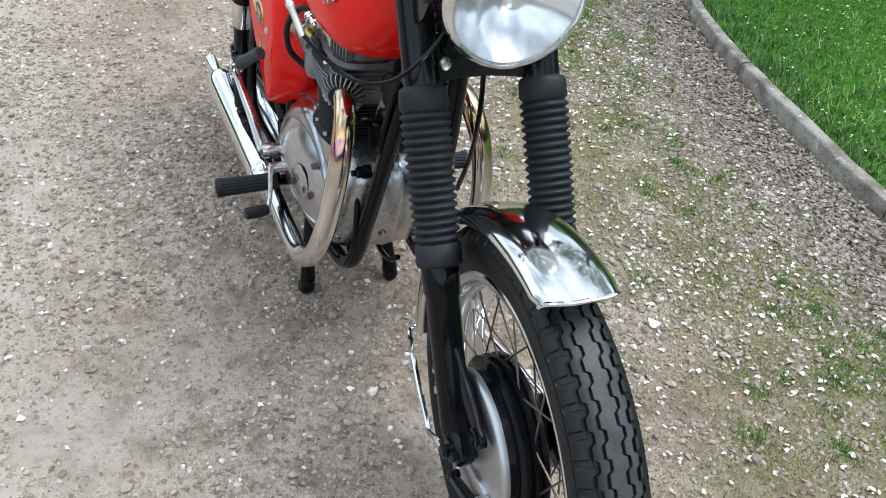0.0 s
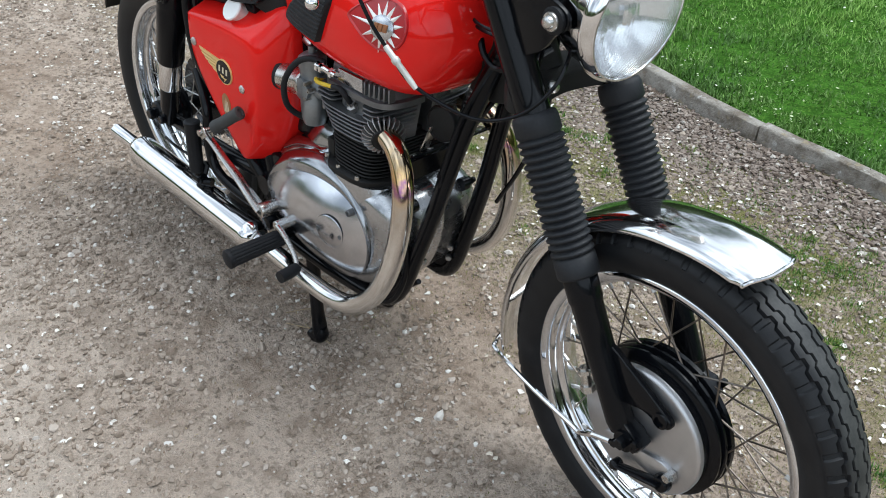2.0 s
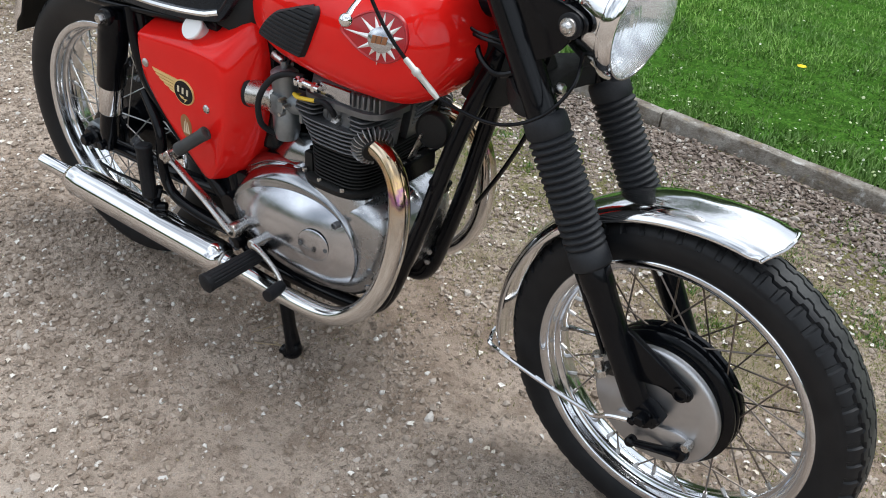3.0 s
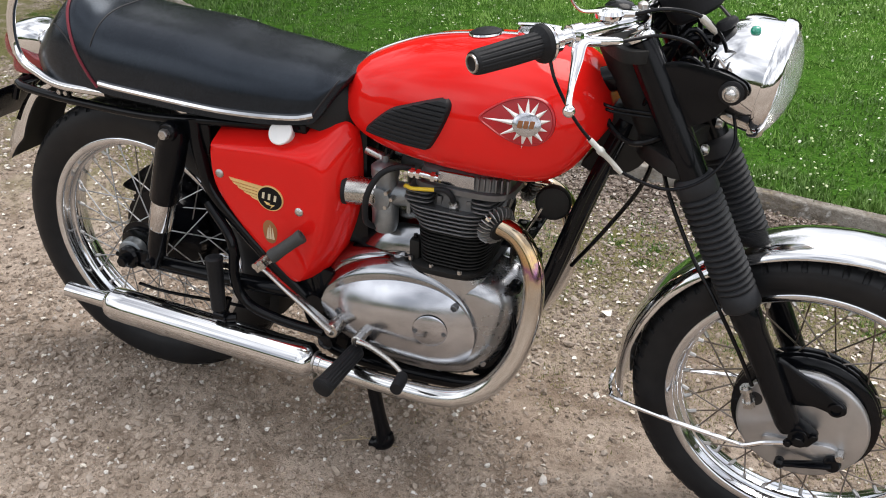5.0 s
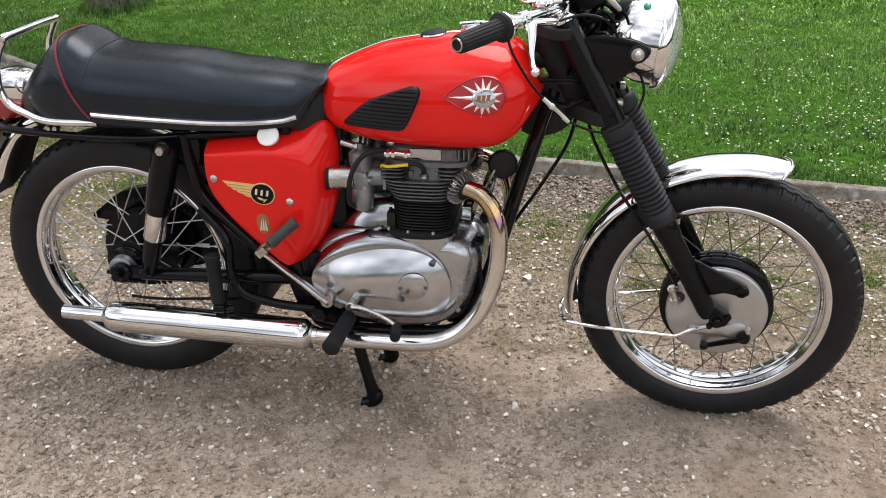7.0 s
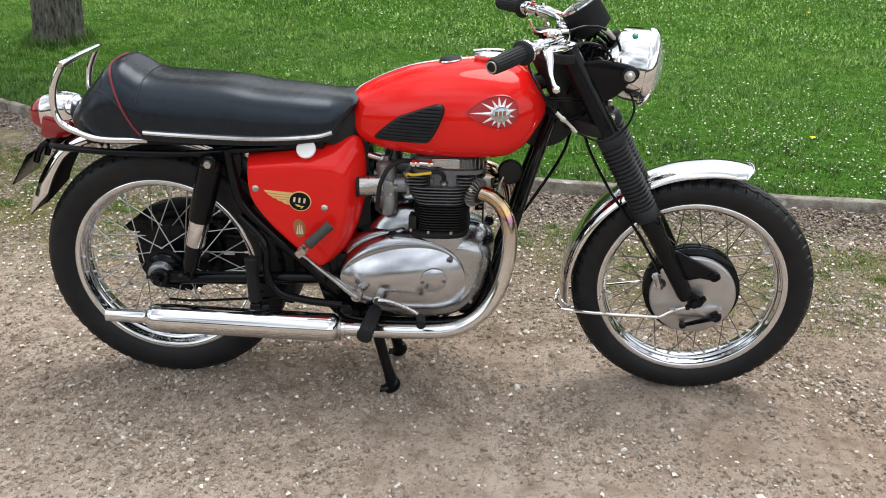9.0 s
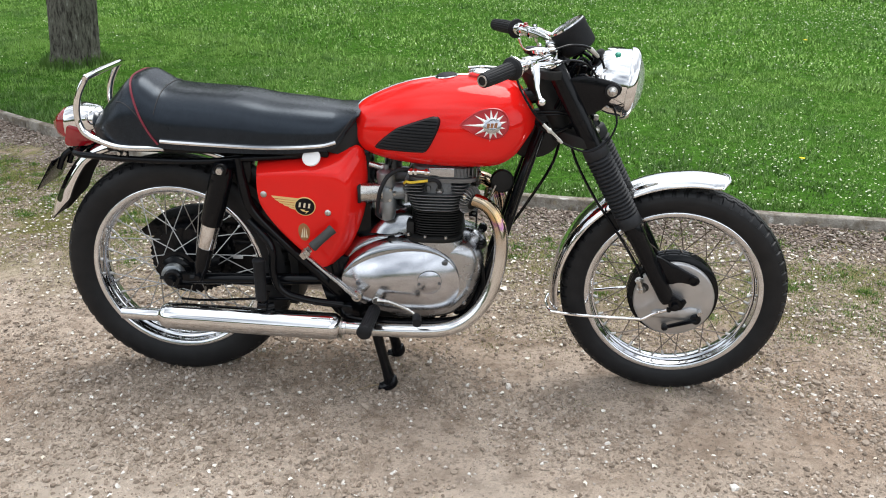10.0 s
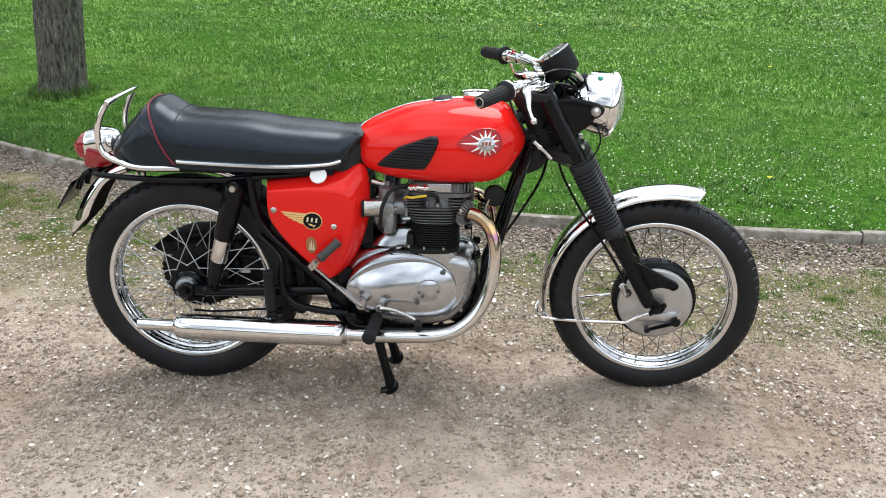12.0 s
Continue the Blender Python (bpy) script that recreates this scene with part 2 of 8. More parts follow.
def ground_mat():
    """Trodden earth and fine gravel, greener with moss towards the kerb."""
    m, t, b = mat_base("trodden_gravel", (0.237, 0.190, 0.148), 0.95)
    b.inputs["Specular IOR Level"].default_value = 0.15
    big, mid, fine, grit = n_noise(t, 1.3, 6), n_noise(t, 11, 6), n_noise(t, 70, 6), n_noise(t, 330, 5)
    crumb = n_noise(t, 34, 7, rough=0.7)
    base = n_mix(t, n_ramp(t, big.outputs["Fac"], [(0.40, (0, 0, 0)), (0.58, (1, 1, 1))]).outputs["Color"], (0.470, 0.358, 0.273), (0.665, 0.543, 0.442))
    base = n_mix(t, n_ramp(t, mid.outputs["Fac"], [(0.36, (0.7, 0.7, 0.7)), (0.52, (0, 0, 0))]).outputs["Color"], base, (0.294, 0.217, 0.158))
    base = n_mix(t, n_ramp(t, crumb.outputs["Fac"], [(0.36, (0.7, 0.7, 0.7)), (0.44, (0, 0, 0))]).outputs["Color"], base, (0.180, 0.136, 0.099))
    base = n_mix(t, n_ramp(t, crumb.outputs["Fac"], [(0.56, (0, 0, 0)), (0.68, (0.7, 0.7, 0.7))]).outputs["Color"], base, (0.608, 0.511, 0.431))
    base = n_mix(t, n_ramp(t, fine.outputs["Fac"], [(0.36, (0.5, 0.5, 0.5)), (0.48, (0, 0, 0))]).outputs["Color"], base, (0.190, 0.143, 0.106))
    base = n_mix(t, n_ramp(t, grit.outputs["Fac"], [(0.38, (0.3, 0.3, 0.3)), (0.48, (0, 0, 0))]).outputs["Color"], base, (0.228, 0.177, 0.136))
    g = t.nodes.new("ShaderNodeNewGeometry")
    s = t.nodes.new("ShaderNodeSeparateXYZ")
    t.links.new(g.outputs["Position"], s.inputs[0])
    band = t.nodes.new("ShaderNodeMapRange")
    band.inputs["From Min"].default_value, band.inputs["From Max"].default_value = 0.3, 1.0
    t.links.new(s.outputs["Y"], band.inputs["Value"])
    # the drive turns paler towards -y, with a ragged edge
    ragged_y = t.nodes.new("ShaderNodeMath")
    ragged_y.operation = "MULTIPLY_ADD"
    t.links.new(n_noise(t, 2.4, 6).outputs["Fac"], ragged_y.inputs[0])
    ragged_y.inputs[1].default_value = 1.1
    t.links.new(s.outputs["Y"], ragged_y.inputs[2])
    pallid = t.nodes.new("ShaderNodeMapRange")
    pallid.inputs["From Min"].default_value, pallid.inputs["From Max"].default_value = 0.25, -0.25
    pallid.inputs["To Max"].default_value = 0.62
    t.links.new(ragged_y.outputs[0], pallid.inputs["Value"])
    base = n_mix(t, pallid.outputs["Result"], base, (0.74, 0.64, 0.545))
    # past the loose stones the gravel is too fine to stand out singly
    away = t.nodes.new("ShaderNodeMapRange")
    away.inputs["From Min"].default_value, away.inputs["From Max"].default_value = -0.75, -1.45
    t.links.new(s.outputs["Y"], away.inputs["Value"])
    off = t.nodes.new("ShaderNodeMath")
    off.operation = "ADD"
    off.inputs[1].default_value = -0.3
    t.links.new(s.outputs["X"], off.inputs[0])
    size = t.nodes.new("ShaderNodeMath")
    size.operation = "ABSOLUTE"
    t.links.new(off.outputs[0], size.inputs[0])
    ends = t.nodes.new("ShaderNodeMapRange")
    ends.inputs["From Min"].default_value, ends.inputs["From Max"].default_value = 2.2, 3.5
    t.links.new(size.outputs[0], ends.inputs["Value"])
    most = t.nodes.new("ShaderNodeMath")
    most.operation = "MAXIMUM"
    t.links.new(away.outputs["Result"], most.inputs[0])
    t.links.new(ends.outputs["Result"], most.inputs[1])
    speck = n_ramp(t, fine.outputs["Fac"], [(0.35, (0.29, 0.236, 0.186)), (0.5, (0.51, 0.425, 0.348)), (0.65, (0.70, 0.600, 0.508))])
    speck = n_mix(t, n_ramp(t, big.outputs["Fac"], [(0.40, (0, 0, 0)), (0.60, (0.5, 0.5, 0.5))]).outputs["Color"], speck.outputs["Color"], (0.40, 0.330, 0.266))
    base = n_mix(t, most.outputs[0], base, speck)
    moss = n_noise(t, 6.5, 7)
    mul = t.nodes.new("ShaderNodeMath")
    mul.operation = "MULTIPLY"
    t.links.new(n_ramp(t, moss.outputs["Fac"], [(0.40, (0, 0, 0)), (0.55, (0.9, 0.9, 0.9))]).outputs["Color"], mul.inputs[0])
    t.links.new(band.outputs["Result"], mul.inputs[1])
    base = n_mix(t, mul.outputs[0], base, (0.220, 0.212, 0.075))
    t.links.new(base, b.inputs["Base Color"])
    h = t.nodes.new("ShaderNodeMath")
    h.operation = "ADD"
    t.links.new(crumb.outputs["Fac"], h.inputs[0])
    t.links.new(grit.outputs["Fac"], h.inputs[1])
    n_bump(t, b, h.outputs[0], 1.0, 0.012)
    return m


def island_mat(name, stops, rough, scale=60.0, bump=0.3):
    m, t, b = mat_base(name, stops[0][1], rough)
    b.inputs["Specular IOR Level"].default_value = 0.18
    g = t.nodes.new("ShaderNodeNewGeometry")
    c = n_ramp(t, g.outputs["Random Per Island"], stops)
    n = n_noise(t, scale, 4)
    t.links.new(n_mix(t, 0.35, c.outputs["Color"], n_ramp(t, n.outputs["Fac"], [(0.3, (0.35, 0.35, 0.35)), (0.7, (0.65, 0.65, 0.65))]).outputs["Color"], "OVERLAY"), b.inputs["Base Color"])
    if bump:
        n_bump(t, b, n.outputs["Fac"], bump, 0.002)
    return m


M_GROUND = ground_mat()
M_STONE = island_mat("gravel_stone", [(0.0, (0.205, 0.163, 0.126)), (0.25, (0.29, 0.236, 0.187)), (0.45, (0.42, 0.352, 0.290)), (0.62, (0.245, 0.198, 0.155)), (0.80, (0.37, 0.305, 0.248)), (0.94, (0.46, 0.40, 0.345)), (0.99, (0.72, 0.69, 0.64))], 0.85)
M_CHIP = island_mat("kerbside_chipping", [(0.0, (0.125, 0.094, 0.075)), (0.35, (0.225, 0.180, 0.150)), (0.7, (0.31, 0.260, 0.222)), (0.9, (0.145, 0.113, 0.092)), (0.98, (0.50, 0.46, 0.41))], 0.85)
M_PETAL = island_mat("fallen_petal", [(0.0, (0.72, 0.68, 0.60)), (0.5, (0.82, 0.79, 0.73)), (1.0, (0.66, 0.58, 0.47))], 0.7, bump=0)
M_DAISY = island_mat("daisy_flower", [(0.0, (0.36, 0.45, 0.20)), (0.55, (0.50, 0.57, 0.35)), (1.0, (0.78, 0.80, 0.70))], 0.7, bump=0)
M_DANDELION = island_mat("dandelion_flower", [(0.0, (0.78, 0.60, 0.02)), (1.0, (0.72, 0.52, 0.02))], 0.7, bump=0)


def blade_mat(name="grass_blade", lush=0.0):
    """Grass blades: each its own green, with paler and deeper sweeps across the lawn."""
    m, t, b = mat_base(name, (0.1, 0.2, 0.04), 0.6)
    b.inputs["Specular IOR Level"].default_value = 0.3
    g = t.nodes.new("ShaderNodeNewGeometry")
    own = n_ramp(t, g.outputs["Random Per Island"], [(0.0, (0.112, 0.215, 0.046)), (0.4, (0.166, 0.312, 0.062)), (0.8, (0.218, 0.378, 0.080)), (1.0, (0.29, 0.42, 0.13))])
    sweep, patch = n_noise(t, 0.55, 3), n_noise(t, 4.5, 5)
    base = n_mix(t, n_ramp(t, sweep.outputs["Fac"], [(0.42, (0, 0, 0)), (0.60, (0.55, 0.55, 0.55))]).outputs["Color"], own.outputs["Color"], (0.285, 0.490, 0.086))
    base = n_mix(t, n_ramp(t, patch.outputs["Fac"], [(0.36, (0.6, 0.6, 0.6)), (0.50, (0, 0, 0))]).outputs["Color"], base, (0.066, 0.156, 0.034))
    t.links.new(n_mix(t, lush, base, (0.050, 0.108, 0.024)), b.inputs["Base Color"])
    return m


M_BLADE = blade_mat()
M_LUSH = blade_mat("lush_grass_blade", 0.6)
M_WEED = island_mat("weed_leaf", [(0.0, (0.048, 0.125, 0.026)), (0.4, (0.090, 0.190, 0.038)), (0.75, (0.19, 0.265, 0.06)), (1.0, (0.32, 0.31, 0.12))], 0.7, 20, 0)
M_DEBRIS = island_mat("dry_debris", [(0.0, (0.10, 0.07, 0.045)), (0.4, (0.22, 0.165, 0.10)), (0.8, (0.36, 0.29, 0.17)), (1.0, (0.50, 0.43, 0.28))], 0.85, 20, 0)
M_MOSS = island_mat("dry_moss", [(0.0, (0.10, 0.125, 0.030)), (0.5, (0.20, 0.210, 0.06)), (1.0, (0.35, 0.32, 0.13))], 0.85, 20, 0)
M_LEAF = island_mat("tree_leaf", [(0.0, (0.04, 0.085, 0.018)), (0.5, (0.06, 0.12, 0.025)), (1.0, (0.09, 0.15, 0.04))], 0.6, 4.0, 0)
M_STRAW = island_mat("dry_straw", [(0.0, (0.45, 0.36, 0.22)), (1.0, (0.36, 0.28, 0.17))], 0.8, bump=0)
def concrete_mat():
    """Old concrete: grey face with brown damp stains, lichen spots and pits."""
    m, t, b = mat_base("weathered_concrete", (0.25, 0.23, 0.2), 0.93)
    stain, lichen, pit = n_noise(t, 11, 7, rough=0.7), n_noise(t, 30, 6), n_noise(t, 120, 5)
    b.inputs["Specular IOR Level"].default_value = 0.2
    base = n_mix(t, n_ramp(t, stain.outputs["Fac"], [(0.42, (0, 0, 0)), (0.60, (1, 1, 1))]).outputs["Color"], (0.32, 0.298, 0.262), (0.150, 0.126, 0.100))
    base = n_mix(t, n_ramp(t, lichen.outputs["Fac"], [(0.60, (0, 0, 0)), (0.68, (0.8, 0.8, 0.8))]).outputs["Color"], base, (0.27, 0.225, 0.15))
    base = n_mix(t, n_ramp(t, lichen.outputs["Fac"], [(0.30, (0.8, 0.8, 0.8)), (0.38, (0, 0, 0))]).outputs["Color"], base, (0.54, 0.53, 0.50))
    base = n_mix(t, n_ramp(t, pit.outputs["Fac"], [(0.32, (0.6, 0.6, 0.6)), (0.40, (0, 0, 0))]).outputs["Color"], base, (0.13, 0.12, 0.105))
    t.links.new(base, b.inputs["Base Color"])
    n_bump(t, b, pit.outputs["Fac"], 0.9, 0.006)
    return m


M_CONCRETE = concrete_mat()


def lawn_mat():
    m, t, b = mat_base("lawn_soil", (0.05, 0.11, 0.016), 0.95)
    b.inputs["Specular IOR Level"].default_value = 0.0
    a, c, d = n_noise(t, 0.9, 6), n_noise(t, 22, 6), n_noise(t, 110, 6)
    base = n_mix(t, a.outputs["Fac"], (0.046, 0.118, 0.017), (0.074, 0.182, 0.025))
    base = n_mix(t, n_ramp(t, c.outputs["Fac"], [(0.35, (1, 1, 1)), (0.6, (0, 0, 0))]).outputs["Color"], base, (0.026, 0.066, 0.010))
    base = n_mix(t, n_ramp(t, d.outputs["Fac"], [(0.42, (0.8, 0.8, 0.8)), (0.52, (0, 0, 0))]).outputs["Color"], base, (0.030, 0.076, 0.011))
    base = n_mix(t, n_ramp(t, d.outputs["Fac"], [(0.56, (0, 0, 0)), (0.64, (0.8, 0.8, 0.8))]).outputs["Color"], base, (0.085, 0.165, 0.025))
    t.links.new(base, b.inputs["Base Color"])
    n_bump(t, b, c.outputs["Fac"], 0.8, 0.02)
    return m


M_LAWN = lawn_mat()
M_HEDGE = worn("far_foliage", (0.045, 0.075, 0.02), (0.09, 0.125, 0.04), 0.8, 0.95, grain=6.0, blotch=0.8, bump=1.0, dist=0.4)


def bark_mat():
    """Grey-brown bark: upright plates broken by crooked fissures."""
    m, t, b = mat_base("rough_bark", (0.1, 0.09, 0.075), 0.95)
    c = t.nodes.new("ShaderNodeTexCoord")
    mp = t.nodes.new("ShaderNodeMapping")
    mp.inputs["Scale"].default_value = (1, 1, 0.26)
    t.links.new(c.outputs["Object"], mp.inputs["Vector"])
    n1 = t.nodes.new("ShaderNodeTexNoise")
    n1.inputs["Scale"].default_value, n1.inputs["Detail"].default_value, n1.inputs["Roughness"].default_value = 46, 9, 0.74
    t.links.new(mp.outputs["Vector"], n1.inputs["Vector"])
    n2 = n_noise(t, 5, 5)
    base = n_mix(t, n2.outputs["Fac"], (0.105, 0.100, 0.080), (0.200, 0.192, 0.158))
    base = n_mix(t, n_ramp(t, n1.outputs["Fac"], [(0.40, (1, 1, 1)), (0.52, (0, 0, 0))]).outputs["Color"], base, (0.026, 0.022, 0.017))
    base = n_mix(t, n_ramp(t, n1.outputs["Fac"], [(0.57, (0, 0, 0)), (0.66, (0.9, 0.9, 0.9))]).outputs["Color"], base, (0.38, 0.38, 0.33))
    t.links.new(base, b.inputs["Base Color"])
    n_bump(t, b, n1.outputs["Fac"], 1.0, 0.03)
    return m


M_BARK = bark_mat()

# ---------------------------------------------------------------- mesh helpers
SIDE = Matrix(((1, 0, 0, 0), (0, 0, -1, 0), (0, 1, 0, 0), (0, 0, 0, 1)))     # local (u, v, w) to x, z and outwards to -y


def finish(name, bm, mat, smooth=True, angle=40.0):
    bmesh.ops.recalc_face_normals(bm, faces=bm.faces)
    lim = radians(angle)
    for f in bm.faces:
        f.smooth = smooth
    for e in bm.edges:
        if len(e.link_faces) == 2 and e.calc_face_angle(0.0) > lim:
            e.smooth = False
    me = bpy.data.meshes.new(name)
    bm.to_mesh(me)
    bm.free()
    me.materials.append(mat)
    return me


def part(name, bm, mat, parent, label="", smooth=True, angle=40.0):
    """One mesh object under a thing or a part; the mesh is given in world coordinates."""
    ob = new(name, finish(name, bm, mat, smooth, angle))
    if parent:
        ob.parent = parent
        ob.matrix_parent_inverse = parent.matrix_basis.inverted() if parent.parent is None else (parent.parent.matrix_basis @ parent.matrix_parent_inverse @ parent.matrix_basis).inverted()
    return tagged(ob, label)


def catmull(pts, sub):
    """A smooth line through points of any dimension."""
    p = [np.array(q, float) for q in pts]
    if sub <= 1 or len(p) < 3:
        return p
    p = [2 * p[0] - p[1]] + p + [2 * p[-1] - p[-2]]
    out = []
    for i in range(1, len(p) - 2):
        for k in range(sub):
            u = k / sub
            out.append(0.5 * (2 * p[i] + (p[i + 1] - p[i - 1]) * u + (2 * p[i - 1] - 5 * p[i] + 4 * p[i + 1] - p[i + 2]) * u * u
                              + (3 * p[i] - p[i - 1] - 3 * p[i + 1] + p[i + 2]) * u ** 3))
    out.append(p[-2])
    return out


def add_loft(bm, rings, cap=True, closed=False):
    rows = [[bm.verts.new(v) for v in r] for r in rings]
    n = len(rows[0])
    pairs = list(zip(rows, rows[1:])) + ([(rows[-1], rows[0])] if closed else [])
    for a, b in pairs:
        for i in range(n):
            j = (i + 1) % n
            bm.faces.new((a[i], a[j], b[j], b[i]))
    if cap and not closed:
        bm.faces.new(rows[0])
        bm.faces.new(list(reversed(rows[-1])))
    return bm


def add_tube(bm, pts, r, seg=12, sub=6, cap=True, flat=1.0):
    """A round bar along a smooth line; r: one radius, or one for each point."""
    rr = list(r) if isinstance(r, (list, tuple)) else [r] * len(pts)
    line = catmull([(*p, q) for p, q in zip(pts, rr)], sub)
    pos = [Vector(q[:3]) for q in line]
    rings, up = [], None
    for i, p in enumerate(pos):
        d = (pos[min(i + 1, len(pos) - 1)] - pos[max(i - 1, 0)]).normalized()
        if up is None:
            up = d.orthogonal().normalized() if abs(d.z) > 0.9 else Vector((0, 0, 1))
        up = (up - d * up.dot(d)).normalized()
        s = d.cross(up)
        q = max(line[i][3], 1e-4)
        rings.append([p + (up * math.cos(a) * flat + s * math.sin(a)) * q for a in (2 * math.pi * k / seg for k in range(seg))])
    return add_loft(bm, rings, cap)


def tube(pts, r, seg=12, sub=6, cap=True, flat=1.0):
    return add_tube(bmesh.new(), pts, r, seg, sub, cap, flat)


def add_lathe(bm, profile, m, seg=48, closed=False):
    """Profile (radius, height) turned round the local z of m."""
    rings = [[m @ Vector((max(r, 1e-4) * math.cos(a), max(r, 1e-4) * math.sin(a), h)) for a in (2 * math.pi * k / seg for k in range(seg))] for r, h in profile]
    return add_loft(bm, rings, not closed, closed)


def lathe(profile, m, seg=48, closed=False):
    return add_lathe(bmesh.new(), profile, m, seg, closed)


def along(a, b):
    """A pose at a whose z points to b."""
    a, b = Vector(a), Vector(b)
    return Matrix.Translation(a) @ (b - a).to_track_quat("Z", "Y").to_matrix().to_4x4()


def add_plate(bm, outline, h0, h1, m, bevel=0.0):
    """A flat outline with thickness, from h0 to h1 of the local z, its upper rim rounded."""
    c = Vector((sum(p[0] for p in outline) / len(outline), sum(p[1] for p in outline) / len(outline)))
    def ring(h, inset):
        out = []
        for p in outline:
            v = Vector(p) - c
            v = v * max(0.0, 1 - inset / max(v.length, 1e-6))
            out.append(m @ Vector((c.x + v.x, c.y + v.y, h)))
        return out
    rings = [ring(h0, 0), ring(h1 - bevel, 0)]
    if bevel:
        rings += [ring(h1 - bevel * 0.3, bevel * 0.3), ring(h1, bevel)]
    return add_loft(bm, rings)


def plate(outline, h0, h1, m, bevel=0.0):
    return add_plate(bmesh.new(), outline, h0, h1, m, bevel)


def smooth_outline(pts, sub=5):
    p = [np.array(q, float) for q in pts]
    n = len(p)
    out = []
    for i in range(n):
        a, b, c, d = p[i - 1], p[i], p[(i + 1) % n], p[(i + 2) % n]
        for k in range(sub):
            u = k / sub
            q = 0.5 * (2 * b + (c - a) * u + (2 * a - 5 * b + 4 * c - d) * u * u + (3 * b - a - 3 * c + d) * u ** 3)
            out.append(tuple(float(v) for v in q))
    return out


def add_box(bm, size, m, bevel=0.0, segments=2):
    k = bmesh.ops.create_cube(bm, size=1.0, matrix=m @ Matrix.Diagonal((*size, 1)))
    if bevel:
        edges = {e for v in k["verts"] for e in v.link_edges}
        bmesh.ops.bevel(bm, geom=list(edges), offset=bevel, segments=segments, profile=0.6, affect="EDGES")
    return bm


def box(size, m, bevel=0.0, segments=2):
    return add_box(bmesh.new(), size, m, bevel, segments)


def add_hex(bm, a, b, r):
    """A hexagon-headed bolt from a to b."""
    m = along(a, b)
    ln = (Vector(b) - Vector(a)).length
    return add_lathe(bm, [(r * 0.9, 0), (r, 0.0), (r, ln * 0.8), (r * 0.86, ln)], m, 6)


def moved(bm, m):
    bmesh.ops.transform(bm, matrix=m, verts=bm.verts)
    return bm


def arrays_mesh(name, verts, tris, mat, smooth=False):
    """A mesh from arrays of vertices (n, 3) and triangles (m, 3)."""
    me = bpy.data.meshes.new(name)
    me.vertices.add(len(verts))
    me.vertices.foreach_set("co", np.ascontiguousarray(verts, np.float32).ravel())
    me.loops.add(len(tris) * 3)
    me.loops.foreach_set("vertex_index", np.ascontiguousarray(tris, np.int32).ravel())
    me.polygons.add(len(tris))
    me.polygons.foreach_set("loop_start", np.arange(0, len(tris) * 3, 3, dtype=np.int32))
    me.polygons.foreach_set("use_smooth", np.full(len(tris), smooth, bool))
    me.update(calc_edges=True)
    me.materials.append(mat)
    return me


def strew(name, shape, tris, places, scales, yaws, tilts, mat, smooth=False, lean=None):
    """Many turned and scaled copies of one small shape, joined."""
    n, k = len(places), len(shape)
    cy, sy = np.cos(yaws), np.sin(yaws)
    ct, st = np.cos(tilts), np.sin(tilts)
    p = shape[None, :, :] * scales[:, None, :]
    x, y, z = p[..., 0], p[..., 1], p[..., 2]
    y, z = y * ct[:, None] - z * st[:, None], y * st[:, None] + z * ct[:, None]
    x, y = x * cy[:, None] - y * sy[:, None], x * sy[:, None] + y * cy[:, None]
    v = np.stack([x, y, z], -1) + places[:, None, :]
    f = (tris[None, :, :] + (np.arange(n) * k)[:, None, None]).reshape(-1, 3)
    return arrays_mesh(name, v.reshape(-1, 3), f, mat, smooth)


# ---------------------------------------------------------------- ground, kerb and lawn
KERB = [(-9.0, 8.6), (-5.0, 5.0), (-3.2, 3.5), (-2.0, 2.64), (-1.39, 2.24), (-0.9, 1.93), (-0.43, 1.735), (-0.06, 1.63), (0.26, 1.555), (0.62, 1.475), (1.0, 1.43), (1.5, 1.37), (2.0, 1.31), (2.6, 1.275), (4.2, 1.21), (8.0, 1.15), (14.0, 1.15)]
kerb_line = np.array(catmull(KERB, 8))


def kerb_y(x):
    return np.interp(x, kerb_line[:, 0], kerb_line[:, 1])


def lumps(x, y):
    """Small rises and hollows of the drive, banked up against the kerb."""
    return 0.024 * np.exp(-((kerb_y(x) - y) / 0.16) ** 2) + 0.004 * np.sin(2.1 * x + 0.7) * np.cos(1.7 * y) + 0.003 * np.sin(5.3 * x - 2.2 * y) + 0.002 * np.sin(11 * x + 7 * y) - 0.002


def build_ground():
    xs = np.unique(np.concatenate([np.linspace(-400, -10, 14), np.linspace(-10, -3, 30), np.linspace(-3, 3.6, 150), np.linspace(3.6, 12, 30), np.linspace(12, 400, 14)]))
    ys = np.unique(np.concatenate([np.linspace(-400, -8, 14), np.linspace(-8, -1.9, 25), np.linspace(-1.9, 2.0, 100), np.linspace(2.0, 14, 40), np.linspace(14, 400, 14)]))
    X, Y = np.meshgrid(xs, ys)
    Z = lumps(X, Y) * np.clip(1 - (np.hypot(X - 0.7, Y) - 4) / 6, 0, 1)
    v = np.stack([X, Y, Z], -1).reshape(-1, 3)
    w = len(xs)
    i = (np.arange(len(ys) - 1)[:, None] * w + np.arange(w - 1)[None, :]).ravel()
    f = np.concatenate([np.stack([i, i + 1, i + w + 1], 1), np.stack([i, i + w + 1, i + w], 1)])
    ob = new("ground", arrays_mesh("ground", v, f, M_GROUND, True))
    tagged(ob, "trodden grey-brown earth and fine gravel of a drive", "ground", kind="structure")


